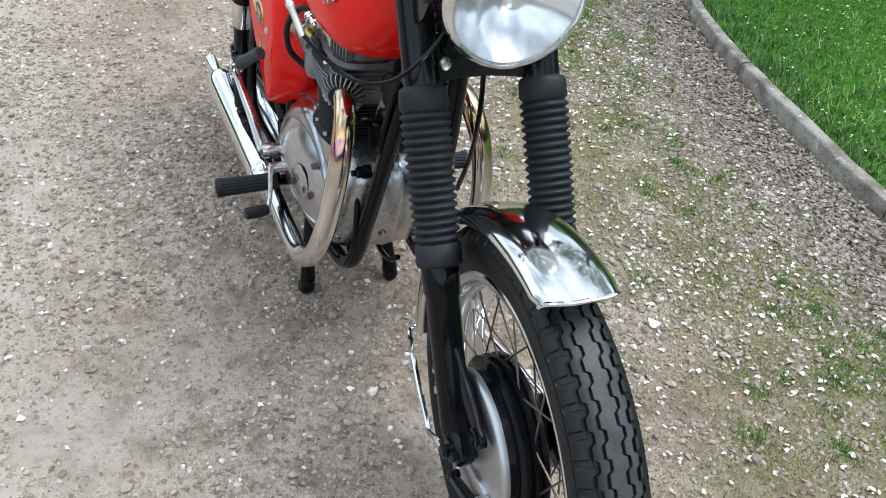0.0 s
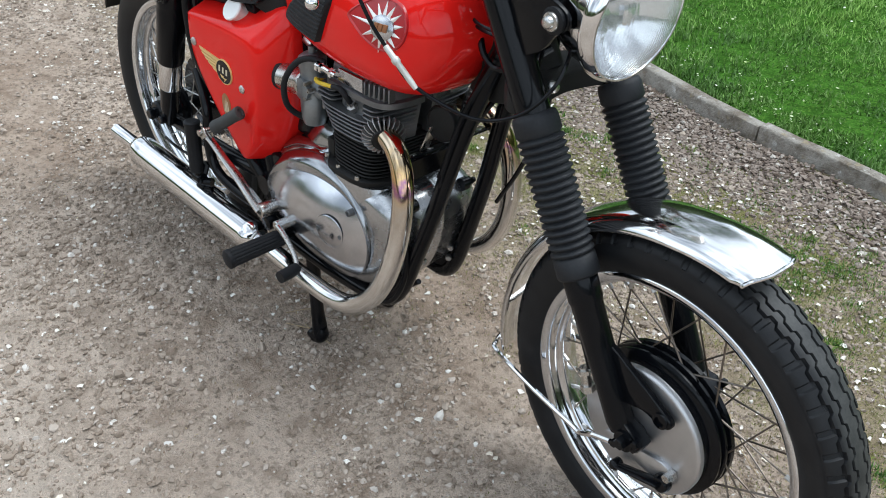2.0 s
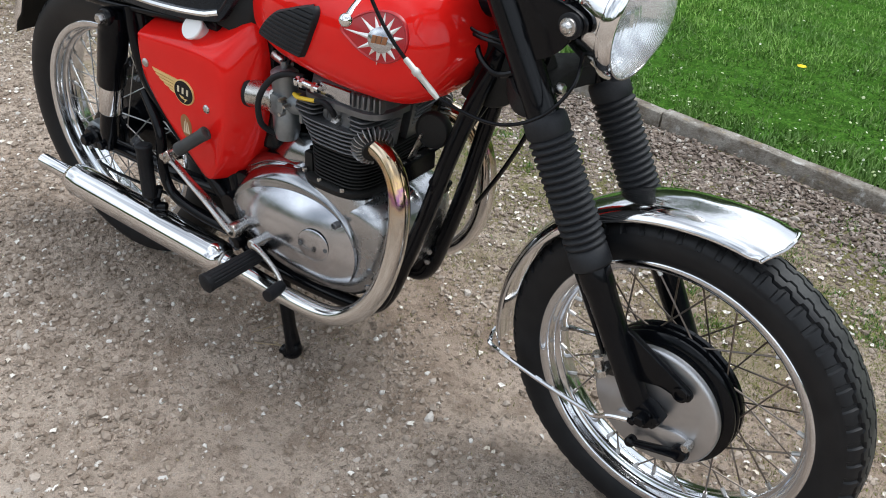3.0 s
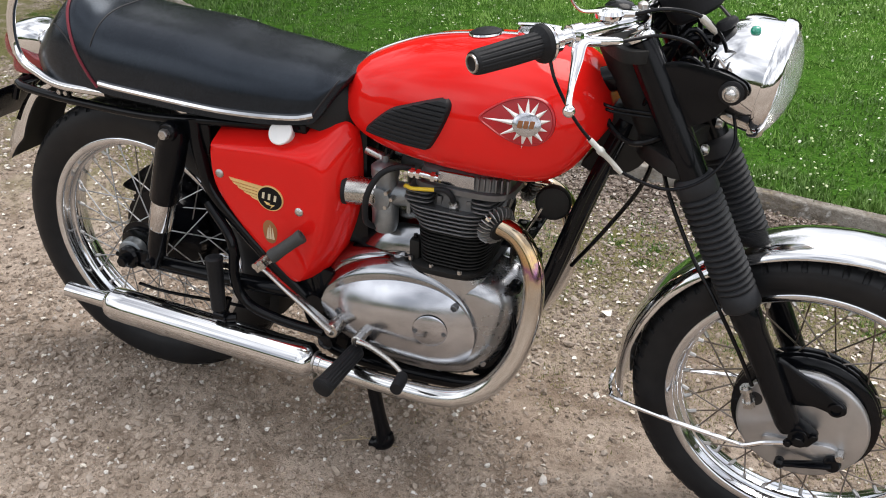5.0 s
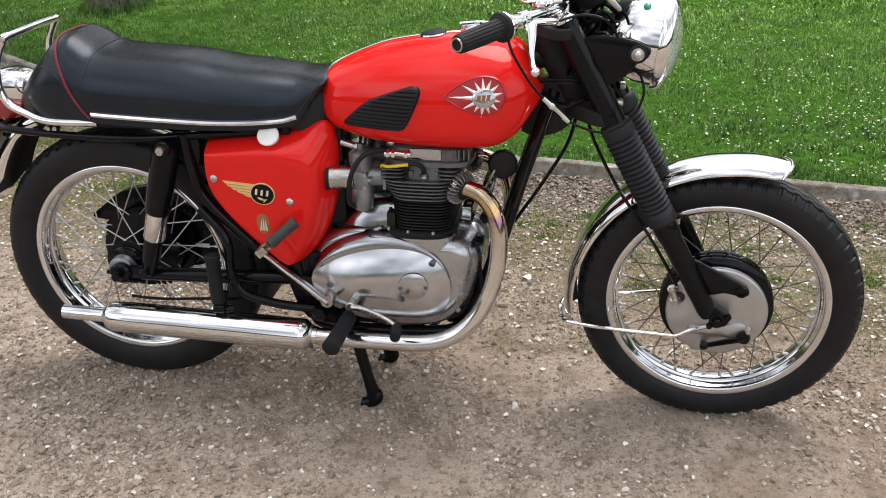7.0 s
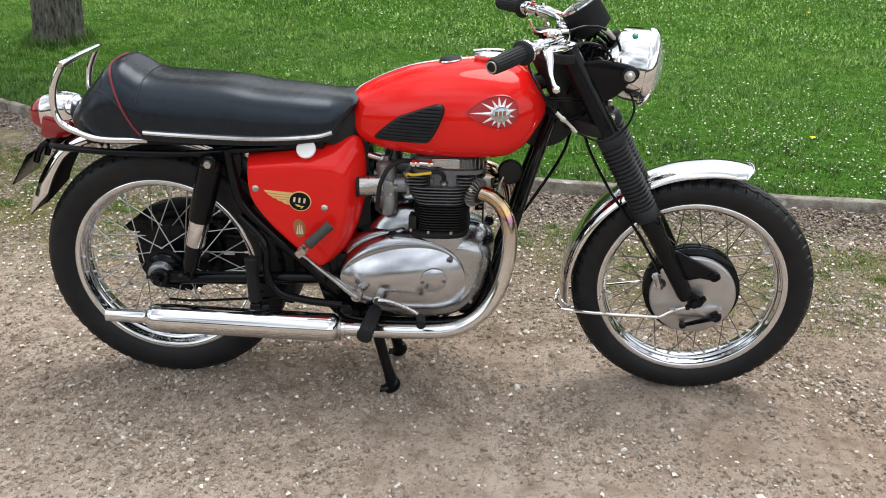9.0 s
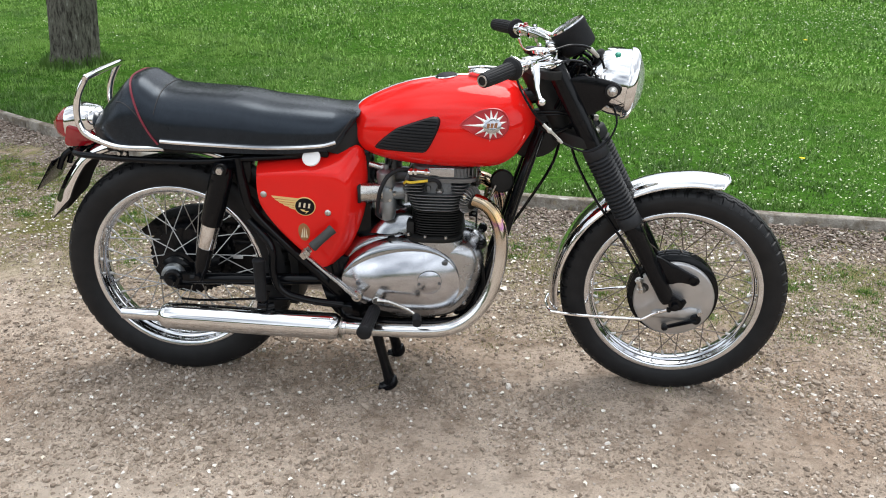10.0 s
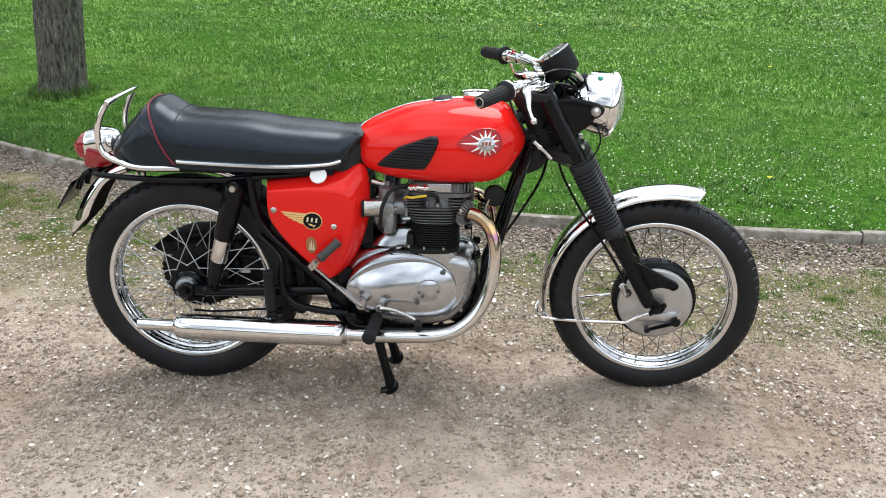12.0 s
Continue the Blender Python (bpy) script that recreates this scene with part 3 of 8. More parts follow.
def build_kerb():
    """Concrete edging stones, end to end along the bend."""
    root = tagged(new("kerb"), "low weathered grey concrete edging kerb beside lawn", "kerb", kind="structure")
    seg = np.hypot(*np.diff(kerb_line, axis=0).T)
    s = np.concatenate([[0], np.cumsum(seg)])
    at = lambda d: Vector((np.interp(d, s, kerb_line[:, 0]), np.interp(d, s, kerb_line[:, 1]), 0))
    d0 = float(np.interp(0.706, kerb_line[:, 0], s)) % 0.915
    d = d0
    rng = random.Random(5)
    while d + 0.915 < s[-1]:
        bm = bmesh.new()
        rings = []
        dz, tw = rng.uniform(-0.004, 0.004), rng.uniform(-0.004, 0.004)
        for k in range(9):
            q = d + 0.004 + (0.915 - 0.008) * k / 8
            p, t = at(q), (at(q + 0.05) - at(q - 0.05)).normalized()
            n = Vector((-t.y, t.x, 0))
            top = 0.073 + dz + tw * (k / 4 - 1) + rng.uniform(-0.0015, 0.0015)
            prof = [(-0.003, -0.06), (0, top - 0.008), (0.003, top - 0.002), (0.009, top), (0.038, top + 0.001), (0.045, top - 0.006), (0.047, -0.06)]
            rings.append([p + n * (a + rng.uniform(-0.001, 0.001)) + Vector((0, 0, h)) for a, h in prof])
        add_loft(bm, rings)
        part("kerb_stone", bm, M_CONCRETE, root, angle=50)
        d += 0.915


def lawn_z(x, y):
    off = y - kerb_y(x)
    return 0.045 + 0.012 * np.sin(1.3 * x) * np.sin(0.9 * y) + 0.01 * np.clip(off, 0, 3)


def build_lawn():
    xs = np.unique(np.concatenate([np.linspace(-80, -10, 20), np.linspace(-10, 12, 150), np.linspace(12, 80, 20)]))
    us = np.concatenate([np.linspace(0.05, 3, 40), np.linspace(3.3, 30, 50), np.linspace(34, 90, 12)])
    X, U = np.meshgrid(xs, us)
    Y = kerb_y(X) + U
    Z = lawn_z(X, Y)
    Z[0] = 0.03
    v = np.stack([X, Y, Z], -1).reshape(-1, 3)
    w = len(xs)
    i = (np.arange(len(us) - 1)[:, None] * w + np.arange(w - 1)[None, :]).ravel()
    f = np.concatenate([np.stack([i, i + 1, i + w + 1], 1), np.stack([i, i + w + 1, i + w], 1)])
    ob = new("lawn", arrays_mesh("lawn", v, f, M_LAWN, True))
    tagged(ob, "green mown lawn ground behind a concrete kerb", "lawn", kind="structure")


BLADE = np.array([(-0.5, 0, 0), (0.5, 0, 0), (-0.36, 0.16, 0.5), (0.36, 0.16, 0.5), (0, 0.5, 1.0)], float)
BLADE_T = np.array([(0, 1, 3), (0, 3, 2), (2, 3, 4)])
DISC = np.array([(0, 0, 0.15)] + [(math.cos(a), math.sin(a), 0.0) for a in np.linspace(0, 2 * math.pi, 7)[:-1]])
PETAL = np.array([(0.1, 0, -0.10)] + [(r * math.cos(a), r * math.sin(a), h) for a, r, h in zip(np.linspace(0, 2 * math.pi, 8)[:-1], (1.15, 0.8, 1.0, 0.7, 1.1, 0.65, 0.9), (0.1, 0.45, 0.0, 0.35, -0.05, 0.4, 0.15))])
PETAL_T = np.array([(0, k + 1, (k + 1) % 7 + 1) for k in range(7)])
DISC_T = np.array([(0, k + 1, (k + 1) % 6 + 1) for k in range(6)])


GOLD = (1 + 5 ** 0.5) / 2
ICO = np.array([(-1, GOLD, 0), (1, GOLD, 0), (-1, -GOLD, 0), (1, -GOLD, 0), (0, -1, GOLD), (0, 1, GOLD), (0, -1, -GOLD), (0, 1, -GOLD), (GOLD, 0, -1), (GOLD, 0, 1), (-GOLD, 0, -1), (-GOLD, 0, 1)]) / 1.9
ICO_T = np.array([(0, 11, 5), (0, 5, 1), (0, 1, 7), (0, 7, 10), (0, 10, 11), (1, 5, 9), (5, 11, 4), (11, 10, 2), (10, 7, 6), (7, 1, 8), (3, 9, 4), (3, 4, 2), (3, 2, 6), (3, 6, 8), (3, 8, 9), (4, 9, 5), (2, 4, 11), (6, 2, 10), (8, 6, 7), (9, 8, 1)])
OCT = np.array([(1, 0, -0.25), (-1, 0, -0.25), (0, 1, -0.25), (0, -1, -0.25), (0, 0, 1)], float)
OCT_T = np.array([(0, 2, 4), (2, 1, 4), (1, 3, 4), (3, 0, 4)])       # the buried underside is left open


CHIP = np.array([(0, 0, 0.8)] + [(math.cos(a), math.sin(a), -0.25) for a in np.linspace(0, 2 * math.pi, 7)[:-1]] + [(0.55, 0.25, 0.75)], float)
CHIP_T = np.array([(0, 7, 2), (0, 2, 3), (0, 3, 4), (0, 4, 5), (0, 5, 6), (0, 6, 7), (7, 1, 2), (7, 6, 1)])


def rock_shape(rng, small=False):
    """A small worn stone, uneven all round."""
    v, f = (OCT, OCT_T) if small == 1 else (CHIP, CHIP_T) if small == 2 else (ICO, ICO_T)
    return v * rng.uniform(0.72, 1.22, (len(v), 1)) + rng.uniform(-0.16, 0.16, v.shape), f


def build_grass():
    rng = np.random.default_rng(11)
    def zone(n, x0, x1, u0, u1, power, w, h):
        x = rng.uniform(x0, x1, n)
        u = u0 + (u1 - u0) * rng.uniform(0, 1, n) ** power
        y = kerb_y(x) + u
        tuft = np.sin(17 * x + 2.3 * np.sin(13 * y)) * np.sin(15 * y + 2.1 * np.sin(19 * x)) + 0.7 * np.sin(41 * x + 2 * np.sin(29 * y)) * np.sin(37 * y)
        keep = tuft + rng.normal(0, 0.5, n) > -0.35
        x, y = x[keep], y[keep]
        n = len(x)
        tall = h * rng.uniform(0.55, 1.25, n) * (0.8 + 0.3 * np.sin(3.1 * x + 1.7 * np.sin(2.3 * y)) * np.sin(2.7 * y) + 0.35 * np.sin(9 * x + 3 * np.sin(5 * y)) * np.sin(8 * y + 2 * np.sin(6 * x)))
        return np.stack([x, y, lawn_z(x, y) - 0.004], 1), np.stack([w * rng.uniform(0.7, 1.4, n), tall * rng.uniform(0.4, 1.5, n), tall], 1)
    zones = [zone(26000, -4.5, 5.5, 0.035, 0.22, 1.3, 0.0040, 0.045), zone(330000, -4.5, 5.5, 0.06, 3.2, 1.0, 0.0044, 0.032),
             zone(165000, -7, 8, 2.6, 9.0, 1.2, 0.0130, 0.040), zone(90000, -9, 11, 8, 22, 1.3, 0.040, 0.054)]
    p, s = np.concatenate([z[0] for z in zones]), np.concatenate([z[1] for z in zones])
    n = len(p)
    yaw, tilt = rng.uniform(0, 2 * np.pi, n), rng.normal(0, 0.62, n)
    edge = p[:, 1] - kerb_y(p[:, 0]) + rng.normal(0, 0.30, n) + 0.25 * np.sin(2.3 * p[:, 0] + 1.0) + 0.3 * np.sin(5.1 * p[:, 0] + 2 * np.sin(3.7 * p[:, 1])) * np.sin(4.3 * p[:, 1]) < 0.9
    me = strew("grass", BLADE, BLADE_T, p[~edge], s[~edge], yaw[~edge], tilt[~edge], M_BLADE)
    tagged(new("grass", me), "short bright green mown grass with uneven tufts", "grass", kind="stuff")
    me = strew("grass", BLADE, BLADE_T, p[edge], s[edge] * np.array([1.25, 0.9, 0.88]), yaw[edge], tilt[edge] * 1.35, M_LUSH)
    tagged(new("grass", me), "longer deep green grass growing beside the kerb", "grass", kind="stuff")
    # daisies in drifts
    m = 92000
    x, u = rng.uniform(-6, 9, m), 0.1 + 16 * rng.uniform(0, 1, m) ** 1.5
    y = kerb_y(x) + u
    drift = np.sin(1.9 * x + 1.1 * np.sin(1.3 * y)) * np.sin(1.6 * y + 0.5 * x) + 0.34 * np.clip(x - 0.5, -1.3, 2.0) + 0.3 * np.clip((u - 1.2) / 2, 0, 1) + 0.5 * np.sin(6.3 * x + 2 * np.sin(4.1 * y)) * np.sin(5.7 * y + 1.5 * np.sin(3.3 * x))
    keep = drift + rng.normal(0, 0.8, m) > 0.80
    x, y = x[keep], y[keep]
    r = (0.0023 + 0.0039 * rng.uniform(0, 1, len(x)) ** 1.6) * (1 + 0.05 * (y - 1.4))
    p = np.stack([x, y, lawn_z(x, y) + rng.uniform(0.018, 0.036, len(x)) + 0.020 * np.clip((y - kerb_y(x) - 2.4) / 2, 0, 1)], 1)
    me = strew("daisies", DISC, DISC_T, p, np.stack([r, r, r], 1), rng.uniform(0, 6.3, len(x)), rng.normal(0, 0.6, len(x)), M_DAISY)
    tagged(new("daisies", me), "scattered small white daisies in the lawn", "flowers", kind="stuff")
    x, y = np.array([(1.5, 9.39), (1.62, 8.89), (2.8, 9.11), (3.45, 5.71), (2.36, 2.08), (0.94, 2.11)]).T
    r = rng.uniform(0.013, 0.018, len(x)) * (1 + 0.04 * y)
    me = strew("dandelions", DISC, DISC_T, np.stack([x, y, lawn_z(x, y) + 0.05], 1), np.stack([r, r, r * 1.5], 1), x * 0, x * 0, M_DANDELION)
    tagged(new("dandelions", me), "a few yellow dandelions in the lawn", "flowers", kind="stuff")


def clumps(x, y):
    """Where stones gather: bands and hollows of the drive."""
    return np.sin(4.1 * x + 2.0 * np.sin(3.0 * y)) * np.sin(5.2 * y + 1.3 * x) + 0.6 * np.sin(13 * x + 5 * np.sin(4 * y)) * np.sin(11 * y + 2 * np.sin(6 * x)) + 0.35 * np.sin(31 * x + 3 * np.sin(17 * y)) * np.sin(27 * y)


def build_gravel():
    rng = np.random.default_rng(23)
    # grit first, then larger stones
    for n, small, r0, r1, bar in ((136000, 1, 0.0013, 0.0020, -0.3), (162000, 2, 0.0020, 0.0024, -0.3), (52000, 0, 0.0024, 0.0029, 0.1), (34000, 0, 0.0042, 0.0028, 1.1)):
        x, y = rng.uniform(-3.3, 3.9, n), rng.uniform(-1.9, 1.6, n)
        thin = np.clip((y + 1.9) / 0.95, 0, 1) * np.clip((x + 3.3) / 1.0, 0, 1) * np.clip((3.9 - x) / 1.2, 0, 1)
        keep = (y < kerb_y(x) - 0.02) & (rng.uniform(0, 1, n) < thin) & (clumps(x, y) + rng.normal(0, 0.8, n) > bar)
        x, y = x[keep], y[keep]
        n = len(x)
        r = r0 + r1 * rng.gamma(1.5, 0.55, n).clip(0, 2.3)
        s = np.stack([r * rng.uniform(0.9, 1.5, n), r * rng.uniform(0.7, 1.2, n), r * rng.uniform(0.6, 1.1, n)], 1)
        p = np.stack([x, y, lumps(x, y) + s[:, 2] * rng.uniform(0.1, 0.65, n)], 1)
        k = n // 4
        for i in range(4):
            v, f = rock_shape(rng, small)
            c = slice(i * k, (i + 1) * k)
            me = strew("gravel", v, f, p[c], s[c], rng.uniform(0, 6.3, k), rng.normal(0, 0.5, k), M_STONE, False)
            tagged(new("gravel", me), "loose grey-brown gravel stones trodden into earth", "gravel", kind="stuff")
    # loose chippings along the kerb
    for i in range(3):
        n = 16500
        x = rng.uniform(-3.2, 3.6, n)
        d = 0.01 + np.abs(rng.normal(0, 0.24, n)) * np.interp(x, (0.4, 1.6), (1.0, 0.6)) + 0.08 * np.sin(3.3 * x + i) ** 2 * rng.uniform(0, 1, n)
        y = kerb_y(x) - d
        keep = rng.uniform(0, 1, n) < np.interp(x, (0.5, 1.7), (1.0, 0.4))
        x, y, d = x[keep], y[keep], d[keep]
        n = len(x)
        r = 0.0038 + 0.0058 * rng.uniform(0, 1, n) ** 1.6
        s = np.stack([r * rng.uniform(0.9, 1.6, n), r * rng.uniform(0.7, 1.1, n), r * rng.uniform(0.35, 0.75, n)], 1)
        heap = 0.014 * np.exp(-(d / 0.22) ** 2) * rng.uniform(0, 1, n)
        v, f = rock_shape(rng, 2 if i else 0)
        me = strew("chippings", v, f, np.stack([x, y, lumps(x, y) + heap], 1), s, rng.uniform(0, 6.3, n), rng.normal(0, 0.7, n), M_CHIP, False)
        tagged(new("chippings", me), "loose pinkish-grey stone chippings heaped along kerb", "gravel", kind="stuff")
    # fallen petals, denser on the mossy side
    n = 12500
    x, y = rng.uniform(-2.6, 3.2, n), rng.uniform(-1.5, 1.5, n)
    gather = 0.5 + 0.5 * np.sin(5 * x + 2 * np.sin(4 * y)) * np.sin(6 * y + x)
    keep = (y < kerb_y(x) - 0.02) & (rng.uniform(0, 1, n) < (0.075 + 0.70 * np.clip((y + 0.1) / 0.8, 0, 1)) * (0.35 + gather))
    x, y = x[keep], y[keep]
    r = rng.uniform(0.0034, 0.0086, len(x))
    s = np.stack([r, r * rng.uniform(0.6, 1, len(x)), r * rng.uniform(0.4, 1.2, len(x))], 1)
    me = strew("petals", PETAL, PETAL_T, np.stack([x, y, lumps(x, y) + 0.006], 1), s, rng.uniform(0, 6.3, len(x)), rng.normal(0, 0.4, len(x)), M_PETAL)
    tagged(new("petals", me), "small white fallen petals scattered on gravel", "petals", kind="stuff")
    # dry brown bits trodden into the earth
    n = 22000
    x, y = rng.uniform(-2.7, 3.2, n), rng.uniform(-1.5, 1.5, n)
    keep = (y < kerb_y(x) - 0.02) & (clumps(x + 0.7, y - 0.4) + rng.normal(0, 0.5, n) > 0.2)
    x, y = x[keep], y[keep]
    n = len(x)
    ln = rng.uniform(0.004, 0.014, n)
    s = np.stack([rng.uniform(0.0012, 0.0042, n), ln, rng.uniform(0.001, 0.005, n)], 1)
    me = strew("debris", BLADE, BLADE_T, np.stack([x, y, lumps(x, y) + 0.002], 1), s, rng.uniform(0, 6.3, n), rng.normal(0, 0.3, n), M_DEBRIS)
    tagged(new("debris", me), "dry brown leaf and stalk crumbs on earth", "leaf litter", kind="stuff")
    # flat dry moss and feathery green tufts between drive and kerb
    def sown(count, near, spread0, spread1, per0, per1, h0, h1, w0, w1, limit):
        pts, sc = [], []
        for _ in range(count):
            cx = rng.uniform(-2.6, 3.2) if rng.uniform() < 0.8 else rng.uniform(-2.4, -0.5)
            cy = float(kerb_y(cx)) - abs(rng.normal(*near)) - 0.03
            if cy < limit:
                continue
            m, spread = int(rng.integers(per0, per1)), rng.uniform(spread0, spread1)
            q = rng.normal(0, spread, (m, 2))
            qx, qy = cx + q[:, 0] * 1.4, np.minimum(cy + q[:, 1], kerb_y(cx + q[:, 0] * 1.4) - 0.01)
            h = rng.uniform(h0, h1, m) * np.exp(-0.5 * (np.hypot(q[:, 0], q[:, 1]) / spread) ** 2).clip(0.35, 1)
            pts.append(np.stack([qx, qy, lumps(qx, qy)], 1))
            sc.append(np.stack([rng.uniform(w0, w1, m), h * rng.uniform(0.6, 2.2, m), h], 1))
        return np.concatenate(pts), np.concatenate(sc)
    p, s = sown(2600, (0.58, 0.32), 0.02, 0.085, 60, 230, 0.003, 0.010, 0.0010, 0.0030, -0.2)
    n = len(p)
    me = strew("moss", BLADE[[0, 1, 4]], np.array([(0, 1, 2)]), p, s, rng.uniform(0, 6.3, n), rng.normal(0, 0.7, n), M_MOSS)
    tagged(new("moss", me), "flat patches of dry yellow-green moss in gravel", "moss", kind="stuff")
    p, s = sown(420, (0.44, 0.24), 0.012, 0.05, 90, 320, 0.006, 0.020, 0.0014, 0.0036, 0.2)
    n = len(p)
    me = strew("weeds", BLADE, BLADE_T, p, s, rng.uniform(0, 6.3, n), rng.normal(0, 0.55, n), M_WEED)
    tagged(new("weeds", me), "feathery green weed tufts growing through gravel", "weeds", kind="stuff")


def build_tree():
    bx, by = -2.31, 4.26
    root = tagged(new("tree"), "tree with rough grey-brown bark standing on lawn", "tree")
    root.matrix_basis = pose(bx, by, float(lawn_z(bx, by)))
    z0 = root.matrix_basis.translation.z
    rng = random.Random(3)
    line = [(0, 0, -0.1, 0.215), (0, 0, 0.03, 0.190), (0.008, 0, 0.12, 0.170), (0.036, 0, 0.5, 0.164), (0.09, 0.02, 1.3, 0.158), (0.12, 0.03, 2.3, 0.145), (-0.05, 0.05, 3.3, 0.11), (0.0, 0.05, 4.4, 0.06)]
    bm = bmesh.new()
    rings = []
    for q in catmull(line, 8):
        rings.append([Vector((bx + q[0], by + q[1], z0 + q[2])) + Vector((math.cos(a), math.sin(a), 0)) * q[3] * (1 + 0.05 * math.sin(5 * a + q[2] * 2) + 0.03 * math.sin(11 * a - 3 * q[2]) + rng.uniform(-0.012, 0.012))
                      for a in (2 * math.pi * k / 40 for k in range(40))])
    add_loft(bm, rings)
    part("trunk", bm, M_BARK, root, angle=70)
    gr = np.random.default_rng(41)
    n = 2600
    a, d = gr.uniform(0, 6.3, n), 0.15 + np.abs(gr.normal(0.03, 0.05, n))
    x, y = bx + d * np.cos(a), by + d * np.sin(a)
    h = gr.uniform(0.04, 0.11, n) * np.exp(-((d - 0.18) / 0.12) ** 2)
    me = strew("grass", BLADE, BLADE_T, np.stack([x, y, lawn_z(x, y) - 0.005], 1), np.stack([gr.uniform(0.004, 0.009, n), h * gr.uniform(0.3, 0.9, n), h], 1), gr.uniform(0, 6.3, n), gr.normal(0, 0.4, n), M_LUSH)
    tagged(new("grass", me), "long uncut green grass round the trunk", "grass", kind="stuff")
    tips = []
    for k in range(11):
        a, h = 2.4 * k, 2.2 + 0.2 * k
        ln = 2.2 - 0.1 * k
        s = Vector((bx - 0.06, by + 0.03, z0 + h))
        e = s + Vector((math.cos(a) * ln, math.sin(a) * ln, ln * 0.75))
        mid = (s + e) / 2 + Vector((rng.uniform(-0.15, 0.15), rng.uniform(-0.15, 0.15), -0.1))
        part("limb", tube([s, mid, e], [0.06, 0.04, 0.012], 8, 6), M_BARK, root)
        tips += [mid.lerp(e, u) for u in (0.3, 0.55, 0.8, 1.0)]
    nr = np.random.default_rng(8)
    pts = np.concatenate([nr.normal(0, 0.33, (260, 3)) + np.array(t) for t in tips])
    n = len(pts)
    r = nr.uniform(0.03, 0.055, n)
    leaf = np.array([(0, -1, 0), (0.55, 0, 0.12), (0, 1, 0), (-0.55, 0, 0.12)], float)
    me = strew("crown", leaf, np.array([(0, 1, 2), (0, 2, 3)]), pts - np.array([bx, by, z0]), np.stack([r, r, r], 1), nr.uniform(0, 6.3, n), nr.normal(0, 0.7, n), M_LEAF)
    crown = new("crown", me)
    crown.parent = root


def build_backdrop():
    """A far ring of trees and hedge, unseen, that closes the place all round."""
    # Added to hold back low skylight and give the chrome a dark horizon.
    bm = bmesh.new()
    n, rows = 180, []
    for r0, share in ((27.0, -0.02), (26.0, 0.25), (25.5, 0.55), (26.0, 0.8), (27.5, 1.0)):
        ring = []
        for k in range(n):
            a = 2 * math.pi * k / n
            h = 8.0 + 1.8 * math.sin(3 * a + 1) + 1.2 * math.sin(7 * a) + 0.9 * math.sin(17 * a + 2) + 0.5 * math.sin(41 * a)
            r = r0 + 0.6 * math.sin(13 * a + share * 5) + 0.5 * math.sin(37 * a - share * 9)
            # Lower towards -y, so more skylight reaches the motorcycle's right flank.
            h *= 0.72 + 0.38 * math.sin(a)
            ring.append(Vector((0.7 + r * math.cos(a), r * math.sin(a), h * share)))
        rows.append(ring)
    add_loft(bm, rows, cap=False)
    ob = part("backdrop", bm, M_HEDGE, None, "unseen dark green tree belt added far round the lawn")
    tagged(ob, category="trees", kind="structure")


build_ground()
build_backdrop()
build_kerb()
build_lawn()
build_grass()
build_gravel()
build_tree()

# ---------------------------------------------------------------- the motorcycle
bike = tagged(new("motorcycle"), "vintage red and chrome twin-cylinder motorcycle with black seat on centre stand", "motorcycle")
bike.matrix_basis = pose(0.6, 0, 0)
RAX, FAX = Vector((-0.006, 0, 0.320)), Vector((1.362, 0, 0.302))
R_REAR, R_FRONT = 0.322, 0.304
RAKE = radians(28.6)
FORK = Vector((math.sin(RAKE), 0, -math.cos(RAKE)))          # down the fork
HEAD = Vector((0.952, 0, 0.905))                             # on the steering axis
STEER = Matrix.Translation(HEAD) @ Matrix.Rotation(radians(4.4), 4, FORK) @ Matrix.Translation(-HEAD)


def fpart(name, bm, mat, parent=bike, label="", smooth=True, angle=40.0):
    """A part that turns with the steering."""
    return part(name, moved(bm, STEER), mat, parent, label, smooth, angle)


